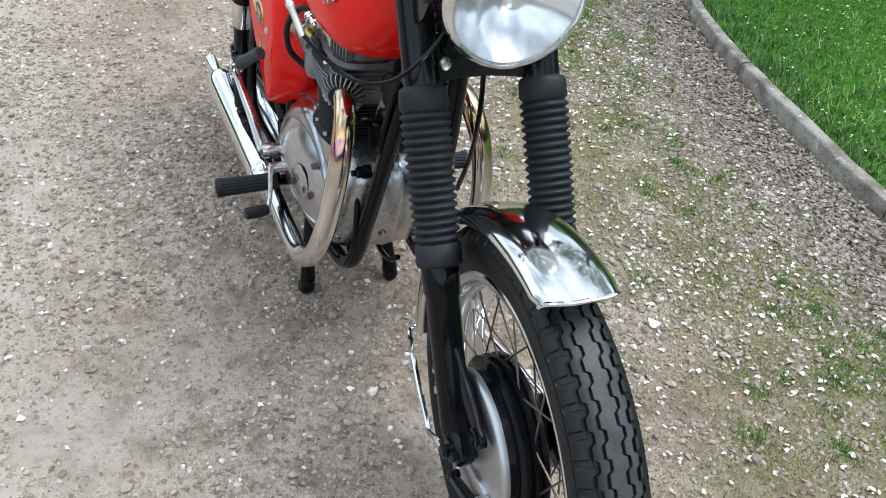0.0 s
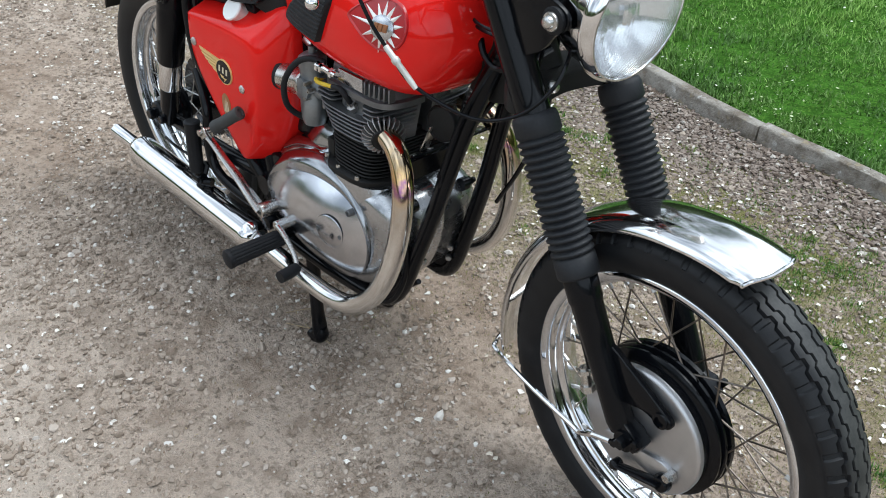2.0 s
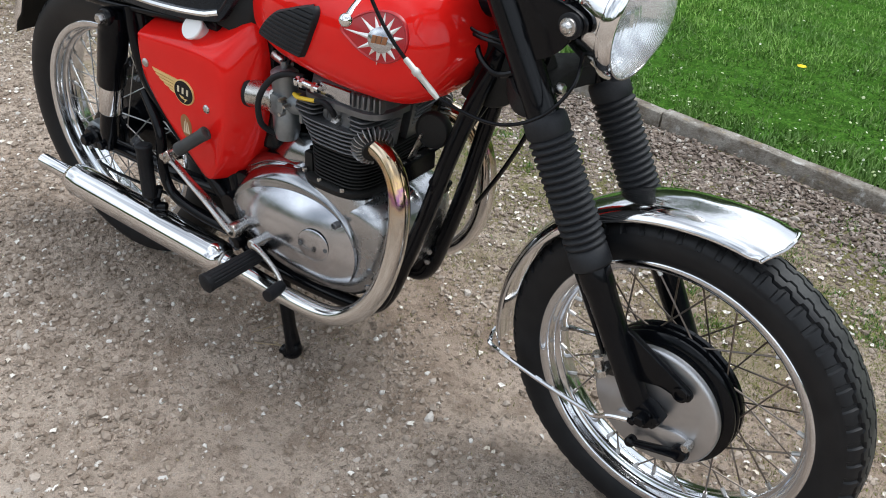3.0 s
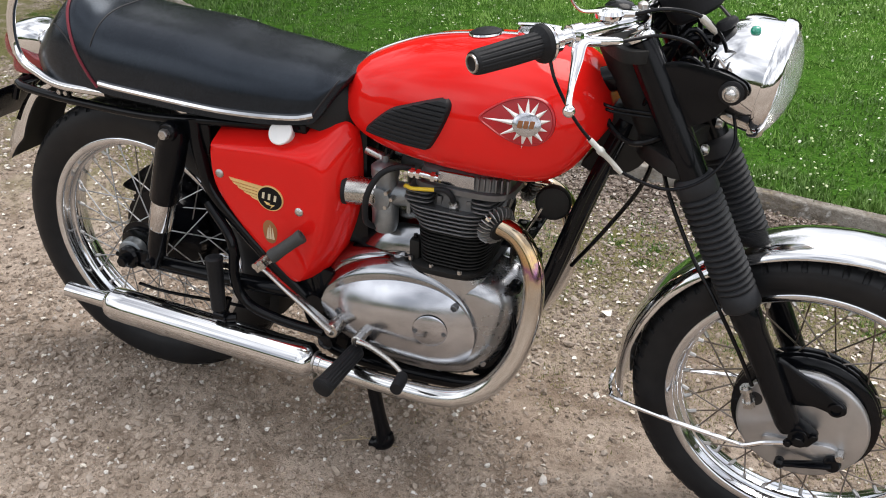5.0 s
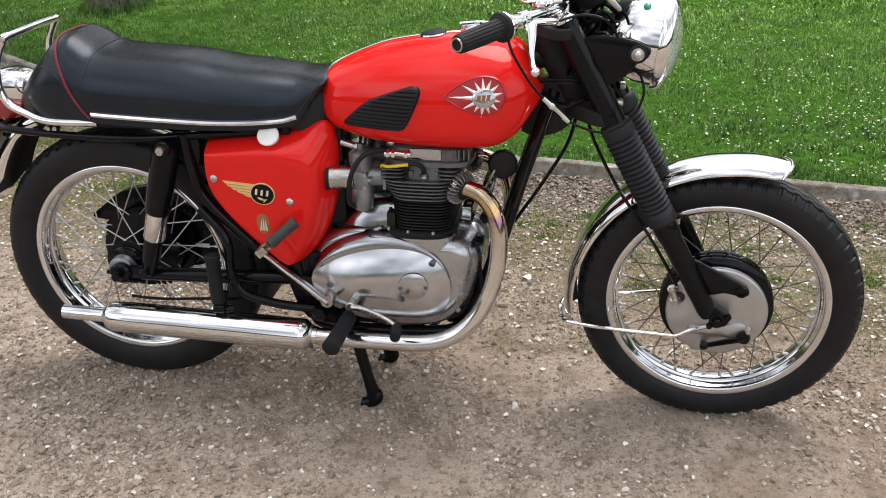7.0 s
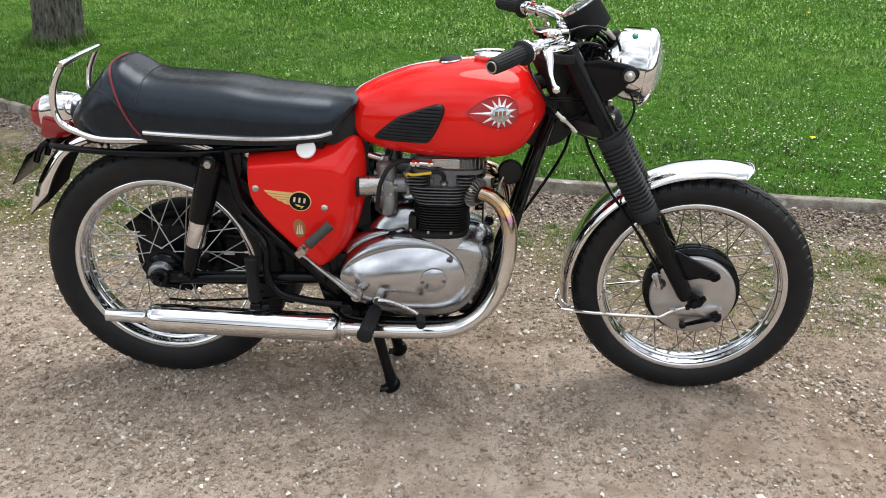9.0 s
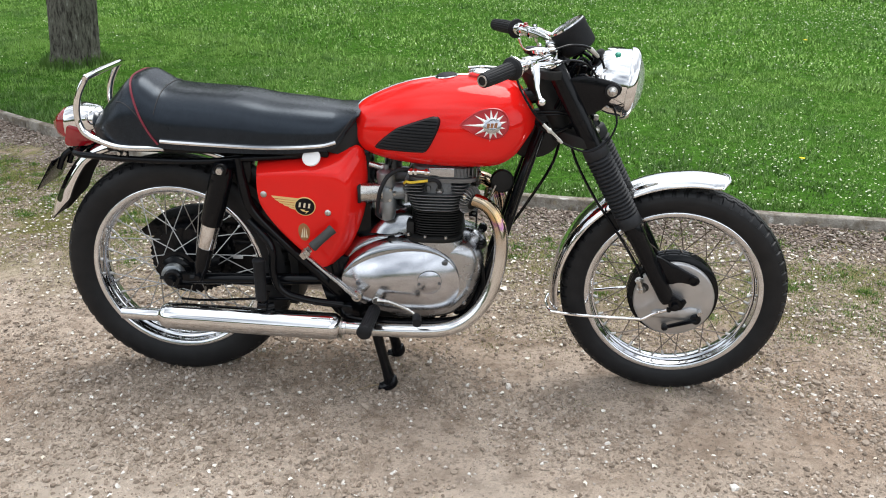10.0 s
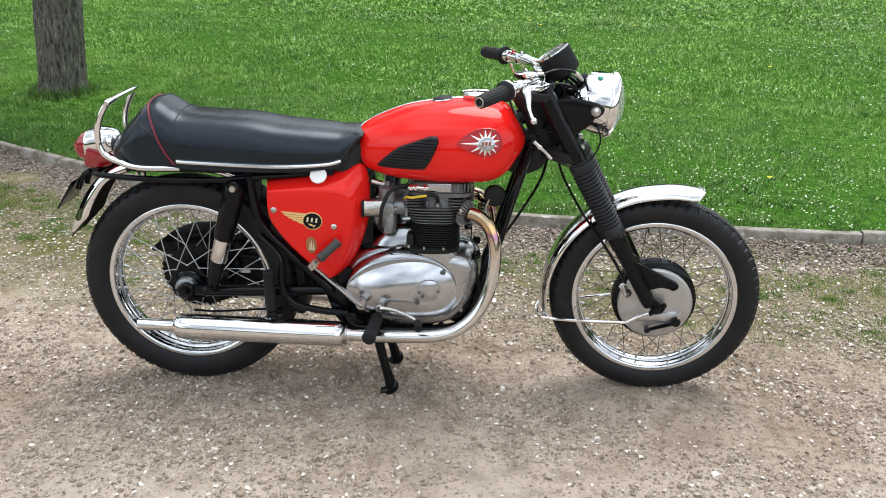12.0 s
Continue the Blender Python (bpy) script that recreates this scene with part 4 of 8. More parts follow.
def tyre(centre, radius, half, rim_r, pitch, swing, grooves, fine):
    """Tyre with its tread cut in. grooves: (middle, half width, depth) of each line round the crown; pitch: repeats round the tyre; swing: zigzag."""
    depth = radius - rim_r
    prof = np.array(catmull([(0, 1.0), (0.33, 0.985), (0.62, 0.925), (0.86, 0.80), (0.985, 0.60), (0.985, 0.40), (0.90, 0.20), (0.76, 0.04), (0.70, -0.02)], 12)) * np.array([half, depth])
    run = np.concatenate([[0], np.cumsum(np.hypot(*np.diff(prof, axis=0).T))])
    tread = 0.058
    edges = {-tread, tread, 0.0}
    for c, wide, deep in grooves:
        edges |= {c - wide, c - 0.55 * wide, c + 0.55 * wide, c + wide}
    cols = sorted(edges)
    fill = [u for p, q in zip(cols, cols[1:]) for u in (np.linspace(p, q, max(1, int((q - p) / fine)) + 1)[:-1])] + [tread]
    arcs = np.concatenate([np.linspace(-run[-1], -tread, 14)[:-1], fill, np.linspace(tread, run[-1], 14)[1:]])
    nt = pitch * 14
    saw = (-np.arange(nt) * pitch / nt) % 1.0
    saw = np.where(saw < 0.08, -1 + 2 * saw / 0.08, np.where(saw < 0.46, 1.0, np.where(saw < 0.54, 1 - 2 * (saw - 0.46) / 0.08, -1.0)))
    share = np.interp(np.abs(arcs), (0, 0.003, 0.009, 0.040, 0.050), (0, 0, 1, 1, 0)) if swing > 0.0025 else np.interp(np.abs(arcs), (0, 0.040, 0.050), (1, 1, 0))
    cut = np.zeros(len(arcs))
    for c, wide, deep in grooves:
        cut = np.maximum(cut, np.where(np.abs(arcs - c) <= 0.56 * wide, deep, 0))
    phase = (-np.arange(nt) * pitch / nt) % 1.0
    band = (np.abs(arcs) > (0.029 if swing > 0.0025 else 0.0365)) & (np.abs(arcs) < 0.048)
    cut = np.maximum(np.broadcast_to(cut, (nt, len(arcs))), np.where((phase < 0.24)[:, None] & band[None, :], 0.0040, 0.0))
    moved_arcs = arcs[None, :] + swing * saw[:, None] * share[None, :]
    lat = np.sign(moved_arcs) * np.interp(np.abs(moved_arcs), run, prof[:, 0])
    rise = rim_r + np.interp(np.abs(moved_arcs), run, prof[:, 1])
    a = 2 * math.pi * np.arange(nt) / nt
    r = rise - cut
    v = np.stack([centre.x + r * np.cos(a)[:, None], lat, centre.z + r * np.sin(a)[:, None]], -1)
    bm = bmesh.new()
    vs = [[bm.verts.new(q) for q in row] for row in v]
    for i in range(nt):
        p, q = vs[i], vs[(i + 1) % nt]
        for j in range(len(arcs) - 1):
            bm.faces.new((p[j], p[j + 1], q[j + 1], q[j]))
    return bm


def rim(centre, r, half):
    """Chromed steel rim: flanged edges, dropped well."""
    prof = [(r + 0.0066, half - 0.0006), (r + 0.008, half - 0.003), (r + 0.004, half - 0.008), (r - 0.006, half - 0.010), (r - 0.008, half * 0.45), (r - 0.018, half * 0.3),
            (r - 0.018, -half * 0.3), (r - 0.008, -half * 0.45), (r - 0.006, -half + 0.010), (r + 0.004, -half + 0.008), (r + 0.008, -half + 0.003), (r + 0.0066, -half + 0.0006),
            (r + 0.0040, -half - 0.0006), (r + 0.0005, -half - 0.0004), (r - 0.0028, -half + 0.0012)]
    slope = [(0.0060, 0.955), (0.0080, 0.90), (0.0092, 0.77), (0.0101, 0.62), (0.0110, 0.47), (0.0128, 0.38), (0.0178, 0.30), (0.0200, 0.20)]
    prof += [(r - d, -half * w) for d, w in slope] + [(r - d, half * w) for d, w in reversed(slope)] + [(r - 0.0028, half - 0.0012), (r + 0.0005, half + 0.0004), (r + 0.0040, half + 0.0006)]
    return lathe(prof, Matrix.Translation(centre) @ SIDE, 96, closed=True)


def spokes(wheel, centre, rim_r, hubs, mat, m):
    """Forty crossed spokes with nipples; alike ones share a mesh. hubs: (radius, w) of the flange on either side."""
    for side, (hr, hw) in enumerate(hubs):
        for lean in (-1, 1):
            swing = radians(62 if hr < 0.07 else 34) * lean
            a = Vector((hr * math.cos(swing), hr * math.sin(swing), hw))
            b = Vector((rim_r - 0.008, 0, 0.006 if hw > 0 else -0.006))
            d = (b - a).normalized()
            bm = bmesh.new()
            add_tube(bm, [a, b], 0.0015, 6, 1)
            shaft = len(bm.faces)
            add_tube(bm, [b - d * 0.014, b], 0.0036, 6, 1)
            me = finish("spoke", bm, mat)
            me.materials.append(M_STEEL)
            for k in range(shaft, len(me.polygons)):
                me.polygons[k].material_index = 1
            for k in range(10):
                turn = 2 * math.pi * (k + 0.25 * (side * 2 + (lean + 1) / 2)) / 10
                ob = new("spoke", me)
                ob.parent = wheel
                ob.matrix_basis = m @ Matrix.Translation(centre) @ SIDE @ Matrix.Rotation(turn, 4, "Z")


def at_front(profile, seg=64):
    return lathe(profile, Matrix.Translation(FAX) @ SIDE, seg)


def build_front_wheel():
    hub = fpart("front_wheel", at_front([(0.012, 0.056), (0.104, 0.056), (0.106, 0.044), (0.116, 0.041), (0.120, 0.038), (0.120, 0.035), (0.115, 0.033), (0.115, 0.028), (0.121, 0.026), (0.121, 0.022), (0.116, 0.020), (0.116, 0.015),
                                         (0.121, 0.013), (0.121, 0.006), (0.110, 0.000), (0.06, -0.004), (0.030, -0.006), (0.028, -0.038), (0.052, -0.042), (0.052, -0.047), (0.020, -0.050), (0.012, -0.075)]),
                M_BLACK, label="black finned front brake drum and wire wheel")
    fpart("tyre", tyre(FAX, R_FRONT, 0.046, 0.234, 60, 0.0027, [(-0.0115, 0.0024, 0.005), (0.0115, 0.0024, 0.005), (-0.0265, 0.0030, 0.005), (0.0265, 0.0030, 0.005), (-0.0525, 0.0016, 0.0016), (0.0525, 0.0016, 0.0016)], 0.0035), tyre_mat("front_tyre_rubber", FAX.x - 0.002, FAX.z, R_FRONT), hub, "black ribbed front tyre with notched tread")
    fpart("rim", rim(FAX, 0.2315, 0.037), M_RIM, hub, "chromed steel rim")
    spokes(hub, FAX, 0.222, [(0.108, 0.022), (0.047, -0.045)], M_SPOKE, STEER)
    bp = fpart("brake_plate", at_front([(0.010, 0.055), (0.1065, 0.055), (0.1070, 0.062), (0.1045, 0.0655), (0.101, 0.0665), (0.06, 0.0675), (0.010, 0.068)]), M_LEVER_PLATE, label="polished alloy front brake plate")
    ax, az = FAX.x, FAX.z
    arm = bmesh.new()
    add_tube(arm, [(ax + 0.062, -0.083, az - 0.049), (ax - 0.018, -0.085, az - 0.076)], [0.011, 0.008], 10, 1, flat=0.5)
    add_lathe(arm, [(0.014, 0), (0.015, 0.006), (0.012, 0.014)], Matrix.Translation((ax + 0.062, -0.073, az - 0.049)) @ SIDE, 20)
    add_lathe(arm, [(0.008, 0), (0.009, 0.014), (0.005, 0.018)], Matrix.Translation((ax - 0.018, -0.075, az - 0.076)) @ SIDE, 12)
    fpart("brake_arm", arm, M_BLACK, bp, "black front brake operating arm")
    pl = bmesh.new()
    add_plate(pl, smooth_outline([(ax - 0.05, az - 0.035), (ax + 0.0, az - 0.03), (ax + 0.055, az - 0.02), (ax + 0.075, az - 0.04), (ax + 0.06, az - 0.06), (ax, az - 0.055), (ax - 0.05, az - 0.055)], 4), 0.066, 0.074, SIDE, 0.003)
    fpart("boss", pl, M_LEVER_PLATE, bp)
    nut = bmesh.new()
    add_hex(nut, (ax + 0.07, -0.068, az - 0.03), (ax + 0.07, -0.086, az - 0.03), 0.008)
    fpart("nut", nut, M_STEEL, bp)
    lug = bmesh.new()
    add_plate(lug, smooth_outline([(ax - 0.064, az + 0.128), (ax - 0.020, az + 0.112), (ax + 0.030, az + 0.086), (ax + 0.056, az + 0.072), (ax + 0.058, az + 0.058), (ax + 0.042, az + 0.054), (ax + 0.010, az + 0.058), (ax - 0.016, az + 0.052), (ax - 0.026, az + 0.060)], 4), 0.074, 0.084, SIDE, 0.003)
    add_lathe(lug, [(0.012, 0), (0.0125, 0.005), (0.008, 0.006), (0.007, 0.002), (0.001, 0.002)], Matrix.Translation((ax + 0.043, -0.083, az + 0.066)) @ SIDE, 20)
    fpart("torque_arm", lug, M_BLACK, bp, "black brake anchor arm")
    adj = bmesh.new()
    add_tube(adj, [(ax - 0.090, -0.086, az + 0.036), (ax - 0.100, -0.087, az + 0.066)], 0.0075, 10, 1)
    add_tube(adj, [(ax - 0.0865, -0.086, az + 0.026), (ax - 0.090, -0.086, az + 0.036)], 0.0115, 6, 1)
    add_tube(adj, [(ax - 0.0965, -0.087, az + 0.056), (ax - 0.0985, -0.087, az + 0.062)], 0.0115, 6, 1)
    add_tube(adj, [(ax - 0.086, -0.066, az + 0.030), (ax - 0.088, -0.086, az + 0.033)], 0.006, 8, 1)
    fpart("plate_hole", lathe([(0.0135, 0.064), (0.0135, 0.0682), (0.001, 0.0682)], Matrix.Translation((ax - 0.082, 0, az + 0.030)) @ SIDE, 24), M_DIAL, bp)
    fpart("cable_adjuster", adj, M_STEEL, bp, "bright steel cable adjuster")


def fork_at(d, y=0.0):
    """A point d metres down the fork legs from the top yoke."""
    p = Vector((1.015, y, 0.912)) + FORK * d
    return p


def build_fork():
    for y in (-0.085, 0.085):
        leg = fpart("fork_leg", tube([fork_at(-0.010, y), fork_at(0.225, y)], 0.0245, 24, 1), M_BLACK, label="black enamelled upper fork cover")
        cap = bmesh.new()
        add_lathe(cap, [(0.022, 0), (0.0255, 0.003), (0.0255, 0.008), (0.020, 0.012), (0.010, 0.014)], along(fork_at(-0.010, y), fork_at(-0.05, y)), 24)
        fpart("fork_cap", cap, M_CHROME, leg, "chrome fork cap")
        prof, n, l0, l1 = [], 16, 0.214, 0.447
        prof += [(0.022, l0 - 0.004), (0.0305, l0), (0.0325, l0 + 0.006), (0.0330, l0 + 0.026)]
        a0, a1 = l0 + 0.031, l1 - 0.030
        for k in range(n):
            h = (a1 - a0) / n
            taper = 0.0338 - 0.0020 * (k / n)
            prof += [(taper - 0.0052, a0 + h * (k + 0.02)), (taper - 0.0035, a0 + h * (k + 0.18)), (taper - 0.0004, a0 + h * (k + 0.36)), (taper, a0 + h * (k + 0.5)), (taper - 0.0004, a0 + h * (k + 0.64)), (taper - 0.0035, a0 + h * (k + 0.84))]
        prof += [(0.027, a1), (0.031, a1 + 0.003), (0.0315, l1 - 0.002), (0.030, l1 + 0.002), (0.024, l1 + 0.002)]
        fpart("gaiter", lathe(prof, along(fork_at(0, y), fork_at(1, y)), 32), M_GAITER, leg, "black rubber bellows fork gaiter", angle=75)
        s = 1 if y > 0 else -1
        low = bmesh.new()
        add_lathe(low, [(0.024, 0.44), (0.0255, 0.445), (0.0255, 0.485), (0.0235, 0.49), (0.0225, 0.56), (0.0212, 0.62), (0.021, 0.675), (0.018, 0.690), (0.008, 0.694)], along(fork_at(0, y), fork_at(1, y)), 24)
        add_box(low, (0.046, 0.028, 0.030), Matrix.Translation((FAX.x + 0.004, y, FAX.z + 0.004)) @ Matrix.Rotation(RAKE, 4, "Y"), 0.008)
        add_tube(low, [(FAX.x, y - 0.018 * 1, FAX.z), (FAX.x, y + 0.018, FAX.z)], 0.017, 16, 1)
        fpart("slider", low, M_BLACK, leg, "black enamelled fork slider")
        b = bmesh.new()
        add_hex(b, (FAX.x, y + s * 0.016, FAX.z), (FAX.x, y + s * 0.028, FAX.z), 0.010)
        add_hex(b, (FAX.x + 0.022, y + s * 0.012, FAX.z + 0.012), (FAX.x + 0.022, y + s * 0.022, FAX.z + 0.012), 0.007)
        add_hex(b, (FAX.x - 0.014, y + s * 0.012, FAX.z - 0.014), (FAX.x - 0.014, y + s * 0.022, FAX.z - 0.014), 0.007)
        fpart("axle_bolt", b, M_BLACK, leg)
    # yokes
    top = bmesh.new()
    add_plate(top, smooth_outline([(0.935, -0.03), (0.96, -0.085), (1.0, -0.122), (1.032, -0.10), (1.01, -0.05), (1.0, 0), (1.01, 0.05), (1.032, 0.10), (1.0, 0.122), (0.96, 0.085), (0.935, 0.03)], 4), 0.895, 0.915, Matrix.Identity(4), 0.004)
    fpart("top_yoke", top, M_BLOCK, label="black top fork yoke")
    low = bmesh.new()
    o = FORK * 0.185
    add_plate(low, smooth_outline([(0.925, -0.03), (0.955, -0.072), (1.0, -0.106), (1.036, -0.088), (1.015, -0.05), (1.005, 0), (1.015, 0.05), (1.036, 0.088), (1.0, 0.106), (0.955, 0.072), (0.925, 0.03)], 4), 0.885, 0.915, Matrix.Translation(o), 0.006)
    yoke = fpart("bottom_yoke", low, M_BLOCK, label="black bottom fork yoke with chrome pinch bolts")
    for y in (-0.058, 0.058):
        b = bmesh.new()
        p = fork_at(0.175, y) + Vector((0.024, 0, 0.0))
        add_lathe(b, [(0.008, -0.004), (0.009, 0.003), (0.0065, 0.007), (0.003, 0.008)], along(p, p + Vector((0.1, 0, 0.0))), 20)
        fpart("pinch_bolt", b, M_STEEL, yoke, "chrome domed pinch bolt")
    st = bmesh.new()
    add_tube(st, [HEAD + Vector((0, 0, 0.01)), HEAD + FORK * 0.20], 0.030, 20, 1)
    fpart("steering_stem", st, M_BLOCK)
    # steering damper knob and clamps
    kn = bmesh.new()
    add_lathe(kn, [(0.010, 0.0), (0.010, 0.015), (0.022, 0.018), (0.024, 0.026), (0.018, 0.032), (0.006, 0.034)], Matrix.Translation(HEAD + Vector((0.0, 0, 0.012))), 24)
    fpart("damper_knob", kn, M_BLACK, label="black steering damper knob")


def build_mudguard_front():
    bm = bmesh.new()
    rows = []
    n = 46
    sec = [(-1.0, -0.0205), (-0.985, -0.018), (-0.90, -0.0105), (-0.7, -0.0035), (-0.4, 0.0), (0.0, 0.0025), (0.4, 0.0), (0.7, -0.0035), (0.90, -0.0105), (0.985, -0.018), (1.0, -0.0205)]
    for i in range(n + 1):
        a = radians(193 - (193 - 71) * i / n)
        r = float(np.interp(i / n, (0, 0.3, 0.6, 0.82, 1), (0.335, 0.328, 0.327, 0.334, 0.346)))
        tip = max(0.0, (i - n + 2) / 2)
        half = 0.054 - 0.005 * tip
        back = lambda w: a + radians(2.6) * tip * abs(w) ** 3
        out = [Vector((FAX.x + (r + h) * math.cos(back(w)), w * half, FAX.z + (r + h) * math.sin(back(w)))) for w, h in sec]
        inn = [Vector((FAX.x + (r + h - 0.0022) * math.cos(back(w)), w * (half - 0.0015), FAX.z + (r + h - 0.0022) * math.sin(back(w)))) for w, h in reversed(sec)]
        rows.append(out + inn)
    add_loft(bm, rows)
    mg = fpart("front_mudguard", bm, M_OLD_CHROME, label="chromed steel front mudguard with scuffed reflections", angle=60)
    lip = bmesh.new()
    a, r = radians(71), 0.346
    add_tube(lip, [(FAX.x + (r + h) * math.cos(a + radians(2.6) * abs(w) ** 3), w * 0.0495, FAX.z + (r + h) * math.sin(a + radians(2.6) * abs(w) ** 3)) for w, h in sec], 0.0030, 8, 2)
    fpart("rolled_lip", lip, M_CHROME, mg)
    ax, az = FAX.x, FAX.z
    for s in (-1, 1):
        fpart("mudguard_stay", tube([(ax - 0.3405, s * 0.002, az - 0.060), (ax - 0.3390, s * 0.020, az - 0.060), (ax - 0.3355, s * 0.036, az - 0.061), (ax - 0.3290, s * 0.050, az - 0.063), (ax - 0.315, s * 0.0605, az - 0.066), (ax - 0.20, s * 0.082, az - 0.060),
                                     (ax - 0.10, s * 0.098, az - 0.050), (ax - 0.080, s * 0.102, az - 0.047), (ax - 0.052, s * 0.104, az - 0.028), (ax - 0.020, s * 0.105, az - 0.014)], 0.0043, 8, 4), M_CHROME, mg, "thin bright mudguard stay")


def build_headlight():
    c = Vector((1.180, 0, 0.868))
    m = Matrix.Translation(c) @ Matrix.Rotation(radians(97), 4, "Y")       # local z looks ahead
    shell = fpart("headlight", lathe([(0.004, -0.098), (0.030, -0.094), (0.054, -0.080), (0.072, -0.056), (0.082, -0.026), (0.086, 0.010), (0.087, 0.020), (0.080, 0.021), (0.070, -0.040), (0.030, -0.085), (0.004, -0.09)], m, 56), M_CHROME, label="chrome headlamp with ribbed clear lens")
    fpart("lamp_rim", lathe([(0.087, 0.006), (0.0900, 0.007), (0.0912, 0.010), (0.0912, 0.015), (0.0900, 0.021), (0.0875, 0.026), (0.0845, 0.029), (0.0820, 0.029), (0.0808, 0.026), (0.080, 0.020), (0.082, 0.006)], m, 64, closed=True), M_CHROME, shell, "chrome lamp rim")
    fpart("reflector", lathe([(0.006, -0.034), (0.030, -0.027), (0.055, -0.010), (0.072, 0.008), (0.081, 0.022), (0.081, 0.020), (0.070, 0.002), (0.03, -0.032), (0.006, -0.038)], m, 48), M_REFLECTOR, shell, "silvered reflector bowl")
    fpart("bulb", lathe([(0.008, -0.03), (0.010, -0.01), (0.012, 0.008), (0.016, 0.012), (0.012, 0.014), (0.004, 0.016)], m, 20), M_REFLECTOR, shell, "bright bulb shield")
    # fluted lens: ribs on the inside of a shallow dome
    bm = bmesh.new()
    def lens(u, v, back):
        rr = math.hypot(u, v)
        dome = 0.026 * (1 - (rr / 0.0815) ** 2.3)
        return m @ Vector((v, u, 0.0265 + dome - (0.003 if back else 0)))
    for back in (False, True):
        grid = []
        for i in range(17):
            rr = 0.0815 * i / 16
            grid.append([bm.verts.new(lens(rr * math.cos(2 * math.pi * k / 72), rr * math.sin(2 * math.pi * k / 72), back)) for k in range(72)] if i else [bm.verts.new(lens(0, 0, back))])
        for k in range(72):
            bm.faces.new((grid[0][0], grid[1][k], grid[1][(k + 1) % 72]))
        for i in range(1, 16):
            for k in range(72):
                bm.faces.new((grid[i][k], grid[i + 1][k], grid[i + 1][(k + 1) % 72], grid[i][(k + 1) % 72]))
        if back:
            for k in range(72):
                bm.faces.new((last[k], last[(k + 1) % 72], grid[16][(k + 1) % 72], grid[16][k]))
        last = grid[16]
    lens_ob = fpart("lens", bm, M_LENS, shell, "clear fluted headlamp lens")
    lens_ob.visible_shadow = False
    for y in (-0.084, 0.084):
        s = 1 if y > 0 else -1
        ear = bmesh.new()
        add_plate(ear, smooth_outline([(1.022, 0.872), (1.06, 0.898), (1.10, 0.900), (1.145, 0.892), (1.170, 0.880), (1.172, 0.862), (1.155, 0.852), (1.13, 0.822), (1.09, 0.800), (1.065, 0.795)], 4), abs(y) + 0.004, abs(y) + 0.010,
                  SIDE if s < 0 else Matrix(((1, 0, 0, 0), (0, 0, 1, 0), (0, 1, 0, 0), (0, 0, 0, 1))), 0.001)
        e = fpart("headlamp_bracket", ear, M_BLACK, label="black pressed headlamp bracket")
        b = bmesh.new()
        add_lathe(b, [(0.012, 0.0), (0.0128, 0.002), (0.0120, 0.005), (0.0085, 0.006), (0.0080, 0.011), (0.0055, 0.0135), (0.001, 0.014)], along((1.152, y + s * 0.016, 0.869), (1.152, y + s, 0.869)), 24)
        fpart("bracket_bolt", b, M_STEEL, e, "bright bracket bolt")
        w = bmesh.new()
        add_lathe(w, [(0.008, 0.0), (0.017, 0.0), (0.018, 0.008), (0.014, 0.010)], along((1.152, y + s * 0.008, 0.869), (1.152, y + s, 0.869)), 24)
        fpart("bracket_grommet", w, M_RUBBER, e)
    am = bmesh.new()
    add_lathe(am, [(0.020, -0.006), (0.024, 0.0), (0.024, 0.005), (0.021, 0.007), (0.004, 0.007)], Matrix.Translation(c + Vector((-0.018, 0.014, 0.076))), 28)
    fpart("ammeter", am, M_CHROME, shell, "chrome-rimmed round ammeter")
    tl = bmesh.new()
    add_lathe(tl, [(0.0075, -0.006), (0.0078, 0.001), (0.0065, 0.004), (0.004, 0.0058), (0.0008, 0.0064)], Matrix.Translation(c + Vector((-0.018, -0.036, 0.0765))) @ Matrix.Rotation(radians(24), 4, "X"), 20)
    fpart("tell_tale", tl, M_GREEN, shell, "green warning lamp")
    sw = bmesh.new()
    add_lathe(sw, [(0.015, 0), (0.017, 0.005), (0.017, 0.016), (0.014, 0.020), (0.004, 0.022)], Matrix.Translation(c + Vector((-0.058, 0.004, 0.058))) @ Matrix.Rotation(radians(-30), 4, "Y"), 20)
    fpart("light_switch", sw, M_RUBBER, shell, "black rotary light switch")
    # wiring behind the lamp
    for k, (y0, z0, y1, z1, r) in enumerate([(-0.02, 0.03, -0.04, -0.03, 0.004), (0.015, 0.045, 0.02, 0.0, 0.005), (-0.05, 0.01, -0.03, -0.06, 0.0035), (0.04, 0.02, 0.05, -0.05, 0.004), (0.0, 0.05, -0.01, 0.02, 0.0055)]):
        fpart("wiring", tube([c + Vector((-0.07, y0, z0)), c + Vector((-0.11, (y0 + y1) / 2 - 0.01, z0 + 0.035 - 0.01 * k)), c + Vector((-0.15, y1, z1)), c + Vector((-0.175, y1 * 0.5, z1 - 0.06))], r, 8, 5), M_BLACK)


